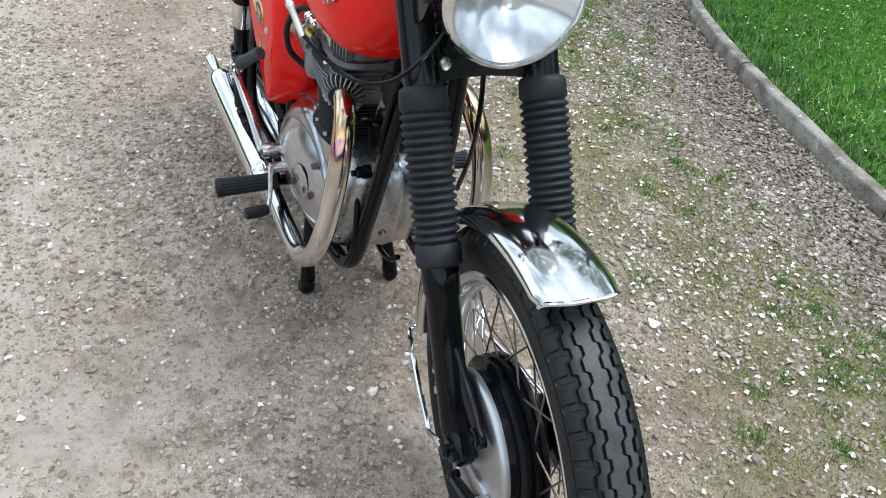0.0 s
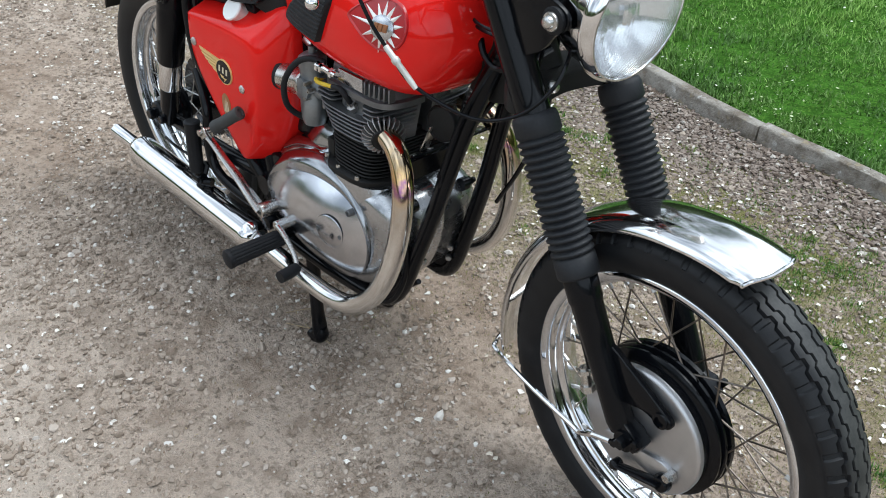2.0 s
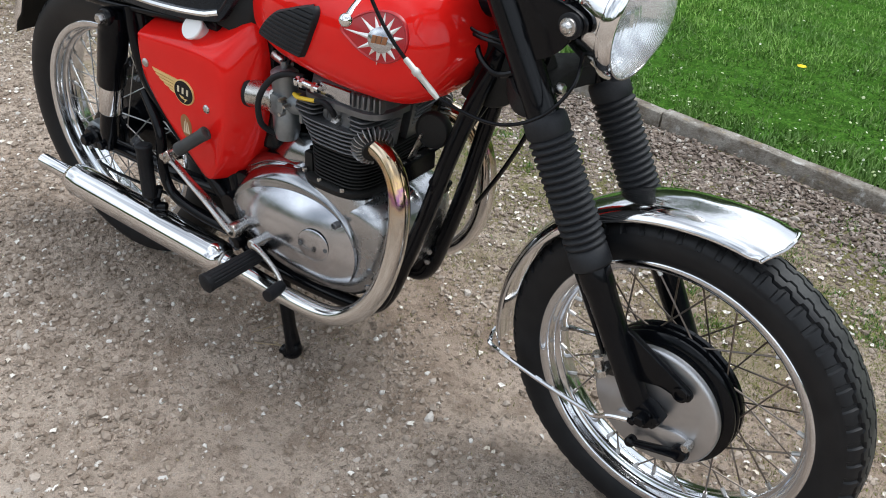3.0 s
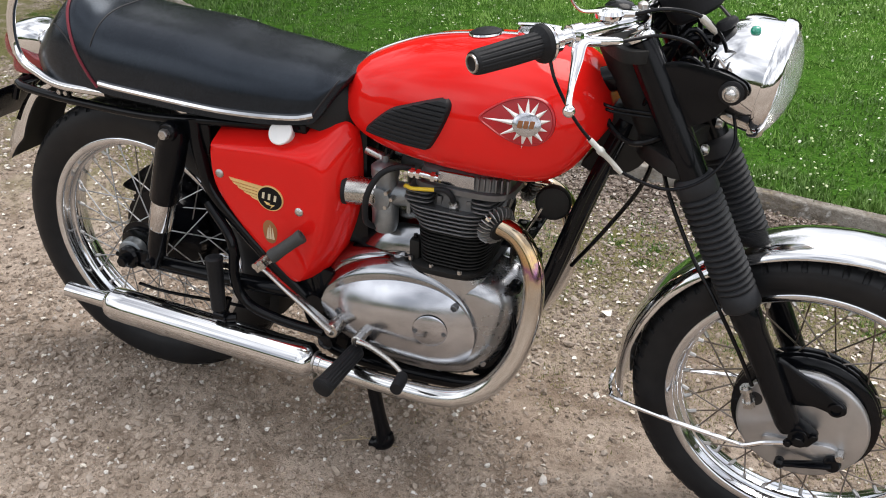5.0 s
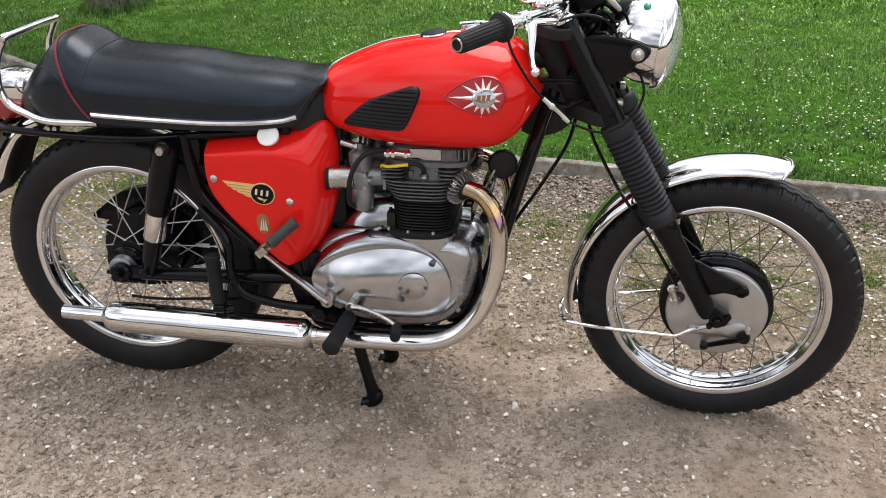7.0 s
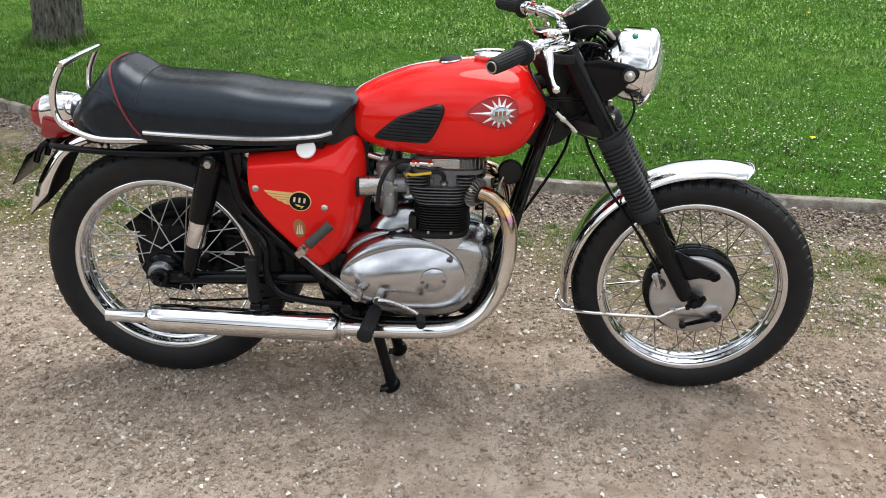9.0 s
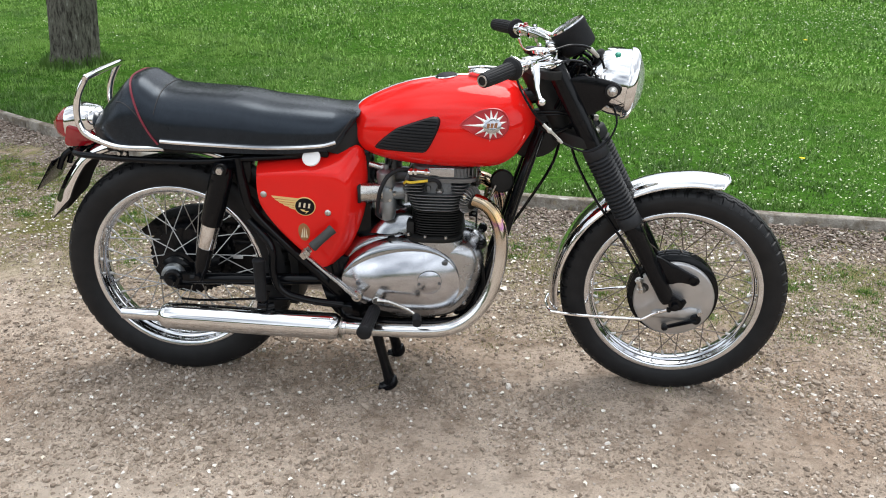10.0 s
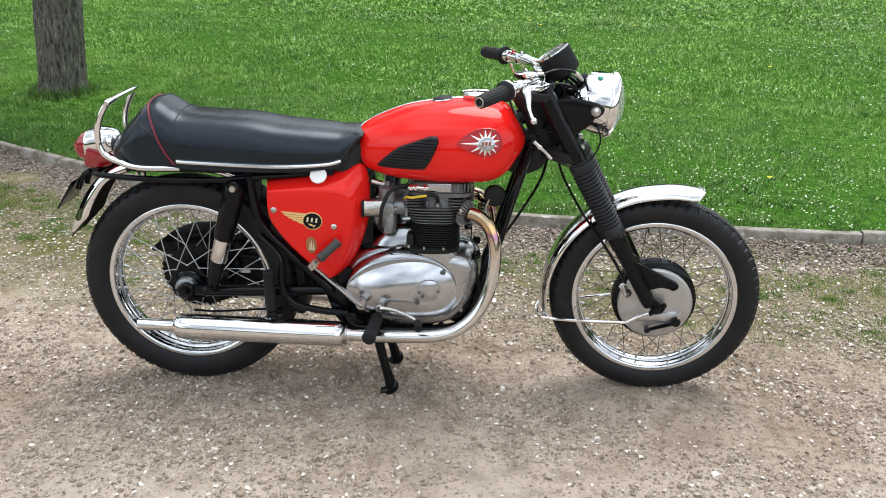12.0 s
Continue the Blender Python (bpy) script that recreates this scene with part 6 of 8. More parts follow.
def build_seat():
    bm = bmesh.new()
    rings = [[seat_point(x, math.pi * k / 40) for k in range(41)] + [Vector((x, seat_point(x, 0).y * -w, seat_rows[i][2] - 0.002)) for w in (0.6, 0.0, -0.6)] for i, x in enumerate(seat_rows[:, 0])]
    add_loft(bm, rings)
    seat = part("seat", bm, M_VINYL, bike, "humped black vinyl dual seat with red piping", angle=60)
    def over(x_top, x_low, r, lift, lo=0.06, n=40):
        pts = []
        for k in range(n + 1):
            a = lo + (math.pi - 2 * lo) * k / n
            s = math.sin(a)
            p = seat_point(x_low + (x_top - x_low) * s ** 0.5, a)
            q = Vector((0, p.y, p.z - 0.74)).normalized() * lift
            pts.append(p + q)
        return tube(pts, r, 8, 1)
    part("piping", over(-0.070, 0.023, 0.0030, 0.001, 0.025), M_PIPING, seat, "dark red piping")
    part("seam", over(0.014, -0.022, 0.0016, 0.0, 0.5), M_SEAM, seat, "stitched cross seam")
    for s in (0, 1):
        down = lambda x: 0.74 - 0.50 * (x + 0.098) / 0.078
        pts = [seat_point(x, down(x) if s == 0 else math.pi - down(x)) for x in np.linspace(-0.098, -0.020, 10)]
        part("seam", tube(pts, 0.0016, 6, 2), M_SEAM, seat)
        pts = [seat_point(x, 0.06 if s == 0 else math.pi - 0.06) + Vector((0, -0.002 if s == 0 else 0.002, 0.002)) for x in np.linspace(0.016, 0.462, 18)]
        part("seat_trim", tube(pts, 0.0062, 8, 2, flat=1.0), M_CHROME, seat, "bright metal seat trim strip")
        pts = []
        for x in np.linspace(0.450, 0.506, 12):
            zt, zb = (float(np.interp(x, seat_rows[:, 0], seat_rows[:, k])) for k in (1, 2))
            a = math.asin(min(1.0, max(0.01, (0.704 + 1.38 * (x - 0.450) - zb) / (zt - zb)) ** (1 / 0.72)))
            pts.append(seat_point(x, a if s == 0 else math.pi - a))
        part("seam", tube(pts, 0.0020, 6, 2), M_SEAM, seat)
    # Black block added to fill the gap between seat nose and tank.
    front = bmesh.new()
    add_loft(front, [[Vector((x, y, z)) for y, z in ((-w, zb), (-w, zt - 0.02), (-w * 0.8, zt), (w * 0.8, zt), (w, zt - 0.02), (w, zb))] for x, zb, zt, w in ((0.43, 0.690, 0.775, 0.098), (0.485, 0.676, 0.772, 0.088), (0.520, 0.690, 0.766, 0.074), (0.532, 0.705, 0.755, 0.062))])
    part("seat_gap_block", front, M_BLOCK, seat, "black block in the gap between seat and tank", angle=60)
    base = bmesh.new()
    add_box(base, (0.58, 0.20, 0.018), Matrix.Translation((0.15, 0, 0.682)), 0.004)
    part("seat_base", base, M_BLACK, seat)


# ---- side panel
def build_side_panel():
    """Red side cover: full outline at the back, a smaller flat face in front of a rounded shoulder."""
    back = [(0.258, 0.655), (0.33, 0.666), (0.40, 0.675), (0.46, 0.686), (0.508, 0.704), (0.528, 0.684), (0.535, 0.64), (0.535, 0.59), (0.530, 0.54), (0.514, 0.482), (0.490, 0.428), (0.458, 0.385), (0.430, 0.370), (0.402, 0.384), (0.352, 0.432), (0.300, 0.486), (0.262, 0.538), (0.252, 0.58), (0.252, 0.62), (0.253, 0.648)]
    face = [(0.268, 0.636), (0.33, 0.640), (0.39, 0.642), (0.435, 0.640), (0.468, 0.630), (0.486, 0.604), (0.490, 0.57), (0.486, 0.535), (0.478, 0.495), (0.467, 0.457), (0.453, 0.422), (0.438, 0.396), (0.426, 0.386), (0.408, 0.394), (0.358, 0.440), (0.308, 0.492), (0.271, 0.545), (0.261, 0.582), (0.260, 0.615), (0.262, 0.632)]
    back, face = smooth_outline(back, 3), smooth_outline(face, 3)
    c = Vector((0.385, 0.55))
    bm = bmesh.new()
    rings = []
    for u, y in ((0.0, -0.060), (0.0, -0.078), (0.06, -0.086), (0.20, -0.096), (0.42, -0.110), (0.66, -0.125), (0.84, -0.1345), (0.94, -0.1375), (1.0, -0.139)):
        rings.append([Vector((b[0] + (f[0] - b[0]) * u, y, b[1] + (f[1] - b[1]) * u)) for b, f in zip(back, face)])
    for k in (0.9, 0.5, 0.05):
        rings.append([Vector((c.x + (f[0] - c.x) * k, -0.1405, c.y + (f[1] - c.y) * k)) for f in face])
    add_loft(bm, rings)
    panel = part("side_panel", bm, M_RED, bike, "glossy red side cover with gilt winged badge", angle=60)
    # its front wall runs inwards behind the carburettor
    edge = smooth_outline([(0.512, 0.697), (0.527, 0.680), (0.534, 0.64), (0.534, 0.59), (0.529, 0.54), (0.513, 0.482), (0.489, 0.428), (0.457, 0.386), (0.452, 0.390), (0.483, 0.432), (0.507, 0.485), (0.523, 0.54), (0.528, 0.59), (0.528, 0.64), (0.521, 0.678), (0.508, 0.692)], 3)
    part("panel_front", add_loft(bmesh.new(), [[Vector((x, y, z)) for x, z in edge] for y in (-0.076, -0.02, 0.045)]), M_RED, panel, angle=60)
    for x, z in ((0.277, 0.583), (0.442, 0.538)):
        s = bmesh.new()
        add_lathe(s, [(0.0085, 0.139), (0.0085, 0.142), (0.006, 0.1445), (0.001, 0.145)], Matrix.Translation((x, 0, z)) @ SIDE, 20)
        add_box(s, (0.012, 0.001, 0.002), Matrix.Translation((x, -0.1448, z)) @ Matrix.Rotation(radians(35), 4, "Y"))
        part("panel_screw", s, M_STEEL, panel, "slotted bright screw")
    # winged badge
    spine = [(0.297, 0.5805), (0.372, 0.5745), (0.374, 0.5675), (0.302, 0.5745)]
    badge = part("wing_badge", plate(spine, 0.1395, 0.1426, SIDE, 0.0006), M_GOLD, panel, "gilt wing and black oval badge", smooth=False)
    for k in range(5):
        x0, z = 0.3045 + 0.0085 * k + 0.0012 * k * k, 0.5722 - 0.0068 * k
        g = plate([(x0, z), (0.366, z - 0.0045), (0.366, z - 0.0096), (x0 + 0.009, z - 0.0056), (x0 + 0.003, z - 0.0035)], 0.1395, 0.1426, SIDE, 0.0005)
        part("feather", g, M_GOLD, badge, smooth=False)
    oval = [(0.3835 + 0.0275 * math.cos(2 * math.pi * k / 40), 0.554 + 0.0250 * math.sin(2 * math.pi * k / 40)) for k in range(40)]
    part("badge_rim", plate(oval, 0.1395, 0.1432, SIDE, 0.0006), M_GOLD, badge)
    oval = [(0.3835 + 0.0252 * math.cos(2 * math.pi * k / 40), 0.554 + 0.0227 * math.sin(2 * math.pi * k / 40)) for k in range(40)]
    part("badge_field", plate(oval, 0.1395, 0.1437, SIDE), M_BLACK, badge, "black oval badge field")
    for k in range(3):
        q = [(0.3668 + 0.0122 * k + u, 0.5585 - 0.0012 * k + w) for u, w in ((0, -0.0062), (0.0050, -0.0062), (0.0072, 0.0062), (0.0022, 0.0062))]
        part("lettering_bar", plate(q, 0.1436, 0.1442, SIDE), M_CREAM, badge, "pale lettering bar", smooth=False)
    part("badge_flash", plate([(0.371, 0.547), (0.384, 0.545), (0.382, 0.542), (0.394, 0.5425), (0.384, 0.534), (0.386, 0.5395), (0.376, 0.541)], 0.1436, 0.1440, SIDE), M_GOLD, badge, smooth=False)
    sh = smooth_outline([(0.378, 0.500), (0.385, 0.497), (0.390, 0.488), (0.388, 0.474), (0.382, 0.468), (0.374, 0.471), (0.370, 0.482), (0.371, 0.494)], 4)
    sh = [(0.378 + (x - 0.380) * 1.5, 0.483 + (z - 0.484) * 1.5) for x, z in sh]
    em = part("emblem", plate(sh, 0.1395, 0.1412, SIDE, 0.0005), M_TRANSFER, panel, "small brown and cream shield transfer")
    for k in range(3):
        part("emblem_bar", plate([(0.3690 + 0.0065 * k, 0.468), (0.3742 + 0.0065 * k, 0.468), (0.3752 + 0.0042 * k, 0.492), (0.3740 + 0.0042 * k, 0.499 if k == 1 else 0.492)], 0.1411, 0.1415, SIDE), M_CREAM, em, smooth=False)
    cap = bmesh.new()
    m = along((0.401, -0.1185, 0.6765), (0.401, -0.1985, 0.7365))
    add_lathe(cap, [(0.017, -0.02), (0.019, -0.002), (0.0225, 0.0), (0.0235, 0.004), (0.022, 0.0065), (0.003, 0.0068)], m, 36)
    part("oil_cap", cap, M_WHITE, bike, "round white filler cap")


# ---- frame
def build_frame():
    fr = part("frame", tube([HEAD + Vector((0, 0, -0.005)), HEAD + FORK * 0.19], 0.034, 20, 1), M_BLOCK, bike, "black enamelled tubular frame")
    part("head_gusset", plate(smooth_outline([(0.953, 0.785), (0.944, 0.715), (0.922, 0.676), (0.975, 0.668), (1.018, 0.690), (1.036, 0.735), (1.020, 0.775)], 3), -0.024, 0.024, SIDE, 0.004), M_BLOCK, fr)
    part("top_tube", tube([(0.965, 0, 0.83), (0.80, 0, 0.775), (0.55, 0, 0.70), (0.40, 0, 0.665)], 0.022, 14, 5), M_BLACK, fr)
    for s in (-1, 1):
        part("down_tube", tube([(0.988, s * 0.016, 0.765), (0.957, s * 0.036, 0.672), (0.925, s * 0.048, 0.57), (0.894, s * 0.056, 0.46), (0.856, s * 0.063, 0.345), (0.826, s * 0.067, 0.262), (0.794, s * 0.073, 0.220), (0.742, s * 0.080, 0.207), (0.60, s * 0.087, 0.204), (0.49, s * 0.09, 0.215), (0.46, s * 0.09, 0.245), (0.455, s * 0.09, 0.33), (0.44, s * 0.09, 0.42), (0.40, s * 0.075, 0.62), (0.385, s * 0.07, 0.668)], 0.0148, 14, 5), M_BLACK, fr)
        part("seat_rail", tube([(0.42, s * 0.075, 0.672), (0.25, s * 0.105, 0.668), (0.10, s * 0.108, 0.655), (-0.08, s * 0.105, 0.655), (-0.20, s * 0.098, 0.660), (-0.235, s * 0.085, 0.662)], 0.0085, 10, 5), M_BLACK, fr)
        part("rear_strut", tube([(0.205, s * 0.108, 0.668), (0.216, s * 0.112, 0.60), (0.235, s * 0.112, 0.53), (0.30, s * 0.110, 0.455), (0.38, s * 0.105, 0.375), (0.455, s * 0.095, 0.292)], 0.0135, 12, 5), M_BLACK, fr)
        part("peg_loop", tube([(0.225, s * 0.115, 0.50), (0.285, s * 0.135, 0.44), (0.290, s * 0.142, 0.36), (0.315, s * 0.142, 0.31), (0.38, s * 0.135, 0.285), (0.47, s * 0.12, 0.268)], 0.0105, 10, 5), M_BLACK, fr)
        lug = bmesh.new()
        add_plate(lug, smooth_outline([(0.148, 0.662), (0.15, 0.63), (0.17, 0.620), (0.195, 0.632), (0.232, 0.60), (0.232, 0.672)], 3), 0.103, 0.109, SIDE if s < 0 else Matrix(((1, 0, 0, 0), (0, 0, 1, 0), (0, 1, 0, 0), (0, 0, 0, 1))), 0.001)
        part("shock_lug", lug, M_BLACK, fr)
    for x, y, z in ((-0.235, 0.085, 0.662), (0.20, 0.108, 0.668), (0.49, 0.09, 0.22)):
        part("cross_tube", tube([(x, -y, z), (x, y, z)], 0.0085, 10, 1), M_BLACK, fr)
    pl = bmesh.new()
    add_plate(pl, smooth_outline([(0.40, 0.38), (0.47, 0.40), (0.53, 0.37), (0.53, 0.26), (0.49, 0.215), (0.43, 0.25)], 4), 0.08, 0.098, SIDE, 0.003)
    part("gusset", pl, M_BLACK, fr)
    # torque plate under the tank front, perforated strip before the barrels
    strip = bmesh.new()
    add_box(strip, (0.028, 0.19, 0.004), Matrix.Translation((0.853, 0, 0.545)) @ Matrix.Rotation(radians(-18), 4, "Y"), 0.001)
    st = part("head_steady", strip, M_BLACK, bike, "black perforated steady strip")
    for k in range(5):
        h = bmesh.new()
        add_lathe(h, [(0.0055, 0), (0.0055, 0.0012), (0.001, 0.0012)], Matrix.Translation((0.854, -0.076 + 0.038 * k, 0.5472)) @ Matrix.Rotation(radians(-18), 4, "Y"), 14)
        part("hole", h, M_STEEL, st)
    tab = bmesh.new()
    add_box(tab, (0.004, 0.018, 0.062), Matrix.Translation((0.858, -0.046, 0.570)) @ Matrix.Rotation(radians(24), 4, "Y"), 0.001)
    part("horn_bracket", tab, M_STEEL, bike, "bright drilled bracket tab")
    horn = bmesh.new()
    hm = along((0.885, -0.030, 0.607), (0.899, -0.13, 0.611))
    add_lathe(horn, [(0.012, -0.014), (0.026, -0.006), (0.0305, 0.004), (0.0315, 0.014), (0.0300, 0.019), (0.0285, 0.020), (0.027, 0.017), (0.012, 0.0185), (0.001, 0.019)], hm, 32)
    part("horn", horn, M_BLOCK, bike, "round black horn")
    # swinging arm
    sw = part("swinging_arm", tube([(0.455, -0.12, 0.33), (0.455, 0.12, 0.33)], 0.021, 16, 1), M_BLACK, bike, "black tubular swinging arm")
    for s in (-1, 1):
        part("arm_tube", tube([(0.455, s * 0.085, 0.33), (0.30, s * 0.098, 0.327), (0.05, s * 0.098, 0.320)], 0.0165, 12, 4), M_BLACK, sw)
        e = bmesh.new()
        add_box(e, (0.078, 0.009, 0.036), Matrix.Translation((0.020, s * 0.098, 0.319)), 0.010)
        add_lathe(e, [(0.023, -0.006), (0.0255, -0.002), (0.0255, 0.008), (0.021, 0.013), (0.012, 0.014)], along((0.0, s * 0.100, 0.320), (0, s, 0.32)), 24)
        add_hex(e, (0.0, s * 0.112, 0.320), (0.0, s * 0.132, 0.320), 0.013)
        add_tube(e, [(-0.036, s * 0.10, 0.318), (-0.02, s * 0.103, 0.319)], 0.005, 8, 1)
        part("arm_end", e, M_BLACK, sw)
    # shocks
    for s in (-1, 1):
        a, b = Vector((0.171, s * 0.122, 0.645)), Vector((0.082, s * 0.120, 0.340))
        m = along(a, b)
        ln = (b - a).length
        sh = part("rear_shock", lathe([(0.010, -0.012), (0.024, -0.004), (0.029, 0.012), (0.0295, 0.020), (0.0285, 0.026), (0.0295, 0.032), (0.0290, 0.156), (0.027, 0.162), (0.010, 0.162)], m, 28), M_BLACK, bike, "black shrouded rear shock absorber")
        part("damper_body", lathe([(0.008, 0.156), (0.0245, 0.158), (0.0245, 0.228), (0.0225, 0.231), (0.008, 0.231)], m, 24), M_CHROME, sh, "chrome damper sleeve")
        part("lower_body", lathe([(0.008, 0.228), (0.0215, 0.230), (0.0205, ln - 0.030), (0.016, ln - 0.012), (0.013, ln + 0.012), (0.004, ln + 0.014)], m, 24), M_BLACK, sh)
        bt = bmesh.new()
        add_lathe(bt, [(0.019, -0.006), (0.019, 0.006), (0.016, 0.010)], along(a + Vector((0, s * 0.016, 0)), a + Vector((0, s, 0))), 24)
        part("shock_eye", bt, M_BLACK, sh)
        bt = bmesh.new()
        add_hex(bt, a + Vector((0, s * 0.024, 0)), a + Vector((0, s * 0.038, 0)), 0.0105)
        part("shock_bolt", bt, M_STEEL, sh, "bright shock bolt")
        bt = bmesh.new()
        add_hex(bt, b + Vector((0, s * 0.014, 0)), b + Vector((0, s * 0.026, 0)), 0.010)
        part("shock_bolt", bt, M_BLACK, sh)


def build_rear():
    hub = part("rear_wheel", lathe([(0.012, 0.075), (0.030, 0.072), (0.044, 0.066), (0.046, 0.060), (0.046, 0.052), (0.056, 0.050), (0.056, 0.046), (0.036, 0.042), (0.034, -0.01), (0.06, -0.018), (0.098, -0.022), (0.100, -0.055), (0.06, -0.06), (0.012, -0.08)], Matrix.Translation(RAX) @ SIDE, 48), M_BLACK, bike, "black-hubbed rear wire wheel")
    part("hub_cover", lathe([(0.010, 0.066), (0.030, 0.070), (0.033, 0.074), (0.031, 0.092), (0.026, 0.096), (0.010, 0.096)], Matrix.Translation(RAX) @ SIDE, 32), M_CARB, hub, "dull grey alloy hub cover")
    part("tyre", tyre(RAX, R_REAR, 0.053, 0.2385, 56, 0.003, [(c, 0.0024, 0.005) for c in (-0.034, -0.017, 0.0, 0.017, 0.034)], 0.005), tyre_mat("rear_tyre_rubber", RAX.x, RAX.z, R_REAR), hub, "black rear tyre")
    part("rim", rim(RAX, 0.236, 0.042), M_RIM, hub, "chromed steel rim")
    spokes(hub, RAX, 0.228, [(0.052, 0.048), (0.060, -0.030)], M_SPOKE_R, Matrix.Identity(4))
    spr = bmesh.new()
    outl = [(RAX.x + (0.122 if k % 2 else 0.116) * math.cos(2 * math.pi * k / 94), RAX.z + (0.122 if k % 2 else 0.116) * math.sin(2 * math.pi * k / 94)) for k in range(94)]
    add_plate(spr, outl, -0.072, -0.066, SIDE)
    part("sprocket", spr, M_BLACK, hub, "black rear sprocket")
    for z0, z1 in ((RAX.z - 0.100, 0.288), (RAX.z + 0.100, 0.372)):
        ch = bmesh.new()
        n = 32
        for k in range(n):
            u = (k + 0.5) / n
            add_box(ch, (0.0125, 0.010 if k % 2 else 0.016, 0.013), Matrix.Translation((0.0 + 0.48 * u, 0.070, z0 + (z1 - z0) * u)) @ Matrix.Rotation(-math.atan2(z1 - z0, 0.48), 4, "Y"), 0.002, 1)
        part("drive_chain", ch, M_BLACK, bike, "black oily drive chain", angle=20)
    cg = bmesh.new()
    outl = smooth_outline([(-0.162, 0.376), (-0.131, 0.403), (-0.076, 0.444), (-0.012, 0.464), (0.048, 0.469), (0.12, 0.470), (0.22, 0.466), (0.33, 0.455), (0.42, 0.435), (0.43, 0.30), (0.40, 0.268), (0.25, 0.262), (0.10, 0.258), (0.03, 0.262), (-0.02, 0.300), (-0.06, 0.350), (-0.10, 0.368), (-0.128, 0.368)], 3)
    add_plate(cg, outl, -0.098, -0.082, SIDE, 0.004)
    part("chainguard", cg, M_BLACK, bike, "black pressed chainguard")
    bm = bmesh.new()
    rows = []
    for k in range(15):
        a = radians(58 - 72 * k / 14)
        c, s = math.cos(a), math.sin(a)
        row = [(-0.064, -0.022), (-0.062, -0.004), (-0.045, 0.002), (0.045, 0.002), (0.062, -0.004), (0.064, -0.022)]
        rows.append([Vector((RAX.x + (0.350 + h) * c, y, RAX.z + (0.350 + h) * s)) for y, h in row] + [Vector((RAX.x + (0.347 + h) * c, y * 0.97, RAX.z + (0.347 + h) * s)) for y, h in reversed(row)])
    add_loft(bm, rows)
    part("inner_mudguard", bm, M_BLOCK, bike, "black inner mudguard blade ahead of rear wheel", angle=60)
    # rear mudguard
    bm = bmesh.new()
    rows = []
    sec = [(-1.0, -0.026), (-0.97, -0.016), (-0.85, -0.007), (-0.5, 0.0), (0, 0.003), (0.5, 0.0), (0.85, -0.007), (0.97, -0.016), (1.0, -0.026)]
    under = []
    path = catmull([(-0.350, 0.462), (-0.322, 0.535), (-0.280, 0.602), (-0.226, 0.657), (-0.160, 0.690), (-0.08, 0.700), (0.02, 0.699), (0.11, 0.688), (0.18, 0.664)], 6)
    for i, p in enumerate(path):
        t = path[min(i + 1, len(path) - 1)] - path[max(i - 1, 0)]
        t = t / np.hypot(*t)
        nx, nz = -t[1], t[0]
        half = 0.060 - 0.010 * max(0.0, 1 - i / 4)
        deep = [(w, (h - 0.022 * max(0.0, 1 - i / 16) * (1 if abs(w) > 0.9 else 0)) * min(1.0, 0.06 + i / 7)) for w, h in sec]
        rows.append([Vector((p[0] + nx * h, w * half, p[1] + nz * h)) for w, h in deep] + [Vector((p[0] + nx * (h - 0.0025), w * (half - 0.002), p[1] + nz * (h - 0.0025))) for w, h in reversed(deep)])
        inside = [(w * (half - 0.0035), h - 0.0045) for w, h in deep]
        under.append([Vector((p[0] + nx * h, y, p[1] + nz * h)) for y, h in inside] + [Vector((p[0] + nx * (h - 0.001), y * 0.99, p[1] + nz * (h - 0.001))) for y, h in reversed(inside)])
    add_loft(bm, rows)
    mg = part("rear_mudguard", bm, M_CHROME, bike, "chromed steel rear mudguard", angle=60)
    # Thin black liner set just inside the mudguard.
    part("underside", add_loft(bmesh.new(), under), M_BLOCK, mg, "black mudguard underside", angle=60)
    # tail lamp, number plate
    lamp = bmesh.new()
    rows = []
    for x, zt, zb, hw in catmull([(-0.185, 0.752, 0.700, 0.030), (-0.20, 0.768, 0.690, 0.042), (-0.235, 0.776, 0.678, 0.050), (-0.268, 0.770, 0.674, 0.052), (-0.272, 0.768, 0.676, 0.050)], 4):
        zc, h = (zt + zb) / 2, (zt - zb) / 2
        rows.append([Vector((x, hw * math.copysign(abs(math.cos(a)) ** 0.75, math.cos(a)), zc + h * math.copysign(abs(math.sin(a)) ** 0.75, math.sin(a)))) for a in (2 * math.pi * k / 32 for k in range(32))])
    add_loft(lamp, rows)
    tl = part("tail_lamp", lamp, M_CHROME, bike, "chrome tail lamp with red lens")
    lens = bmesh.new()
    rows = []
    for x, zt, zb, hw in catmull([(-0.272, 0.766, 0.678, 0.049), (-0.284, 0.762, 0.682, 0.047), (-0.298, 0.750, 0.690, 0.041), (-0.304, 0.741, 0.699, 0.032), (-0.313, 0.733, 0.707, 0.022), (-0.317, 0.725, 0.714, 0.008)], 4):
        zc, h = (zt + zb) / 2, (zt - zb) / 2
        rows.append([Vector((x, hw * math.copysign(abs(math.cos(a)) ** 0.7, math.cos(a)), zc + h * math.copysign(abs(math.sin(a)) ** 0.7, math.sin(a)))) for a in (2 * math.pi * k / 32 for k in range(32))])
    add_loft(lens, rows)
    part("tail_lens", lens, M_REDLENS, tl, "red tail lamp lens")
    hs = bmesh.new()
    add_plate(hs, smooth_outline([(-0.270, 0.670), (-0.205, 0.674), (-0.195, 0.700), (-0.215, 0.712), (-0.24, 0.724), (-0.262, 0.726), (-0.272, 0.70)], 4), -0.046, 0.054, SIDE, 0.006)
    part("side_reflector", hs, M_REDLENS, tl, "red side reflector")
    br = bmesh.new()
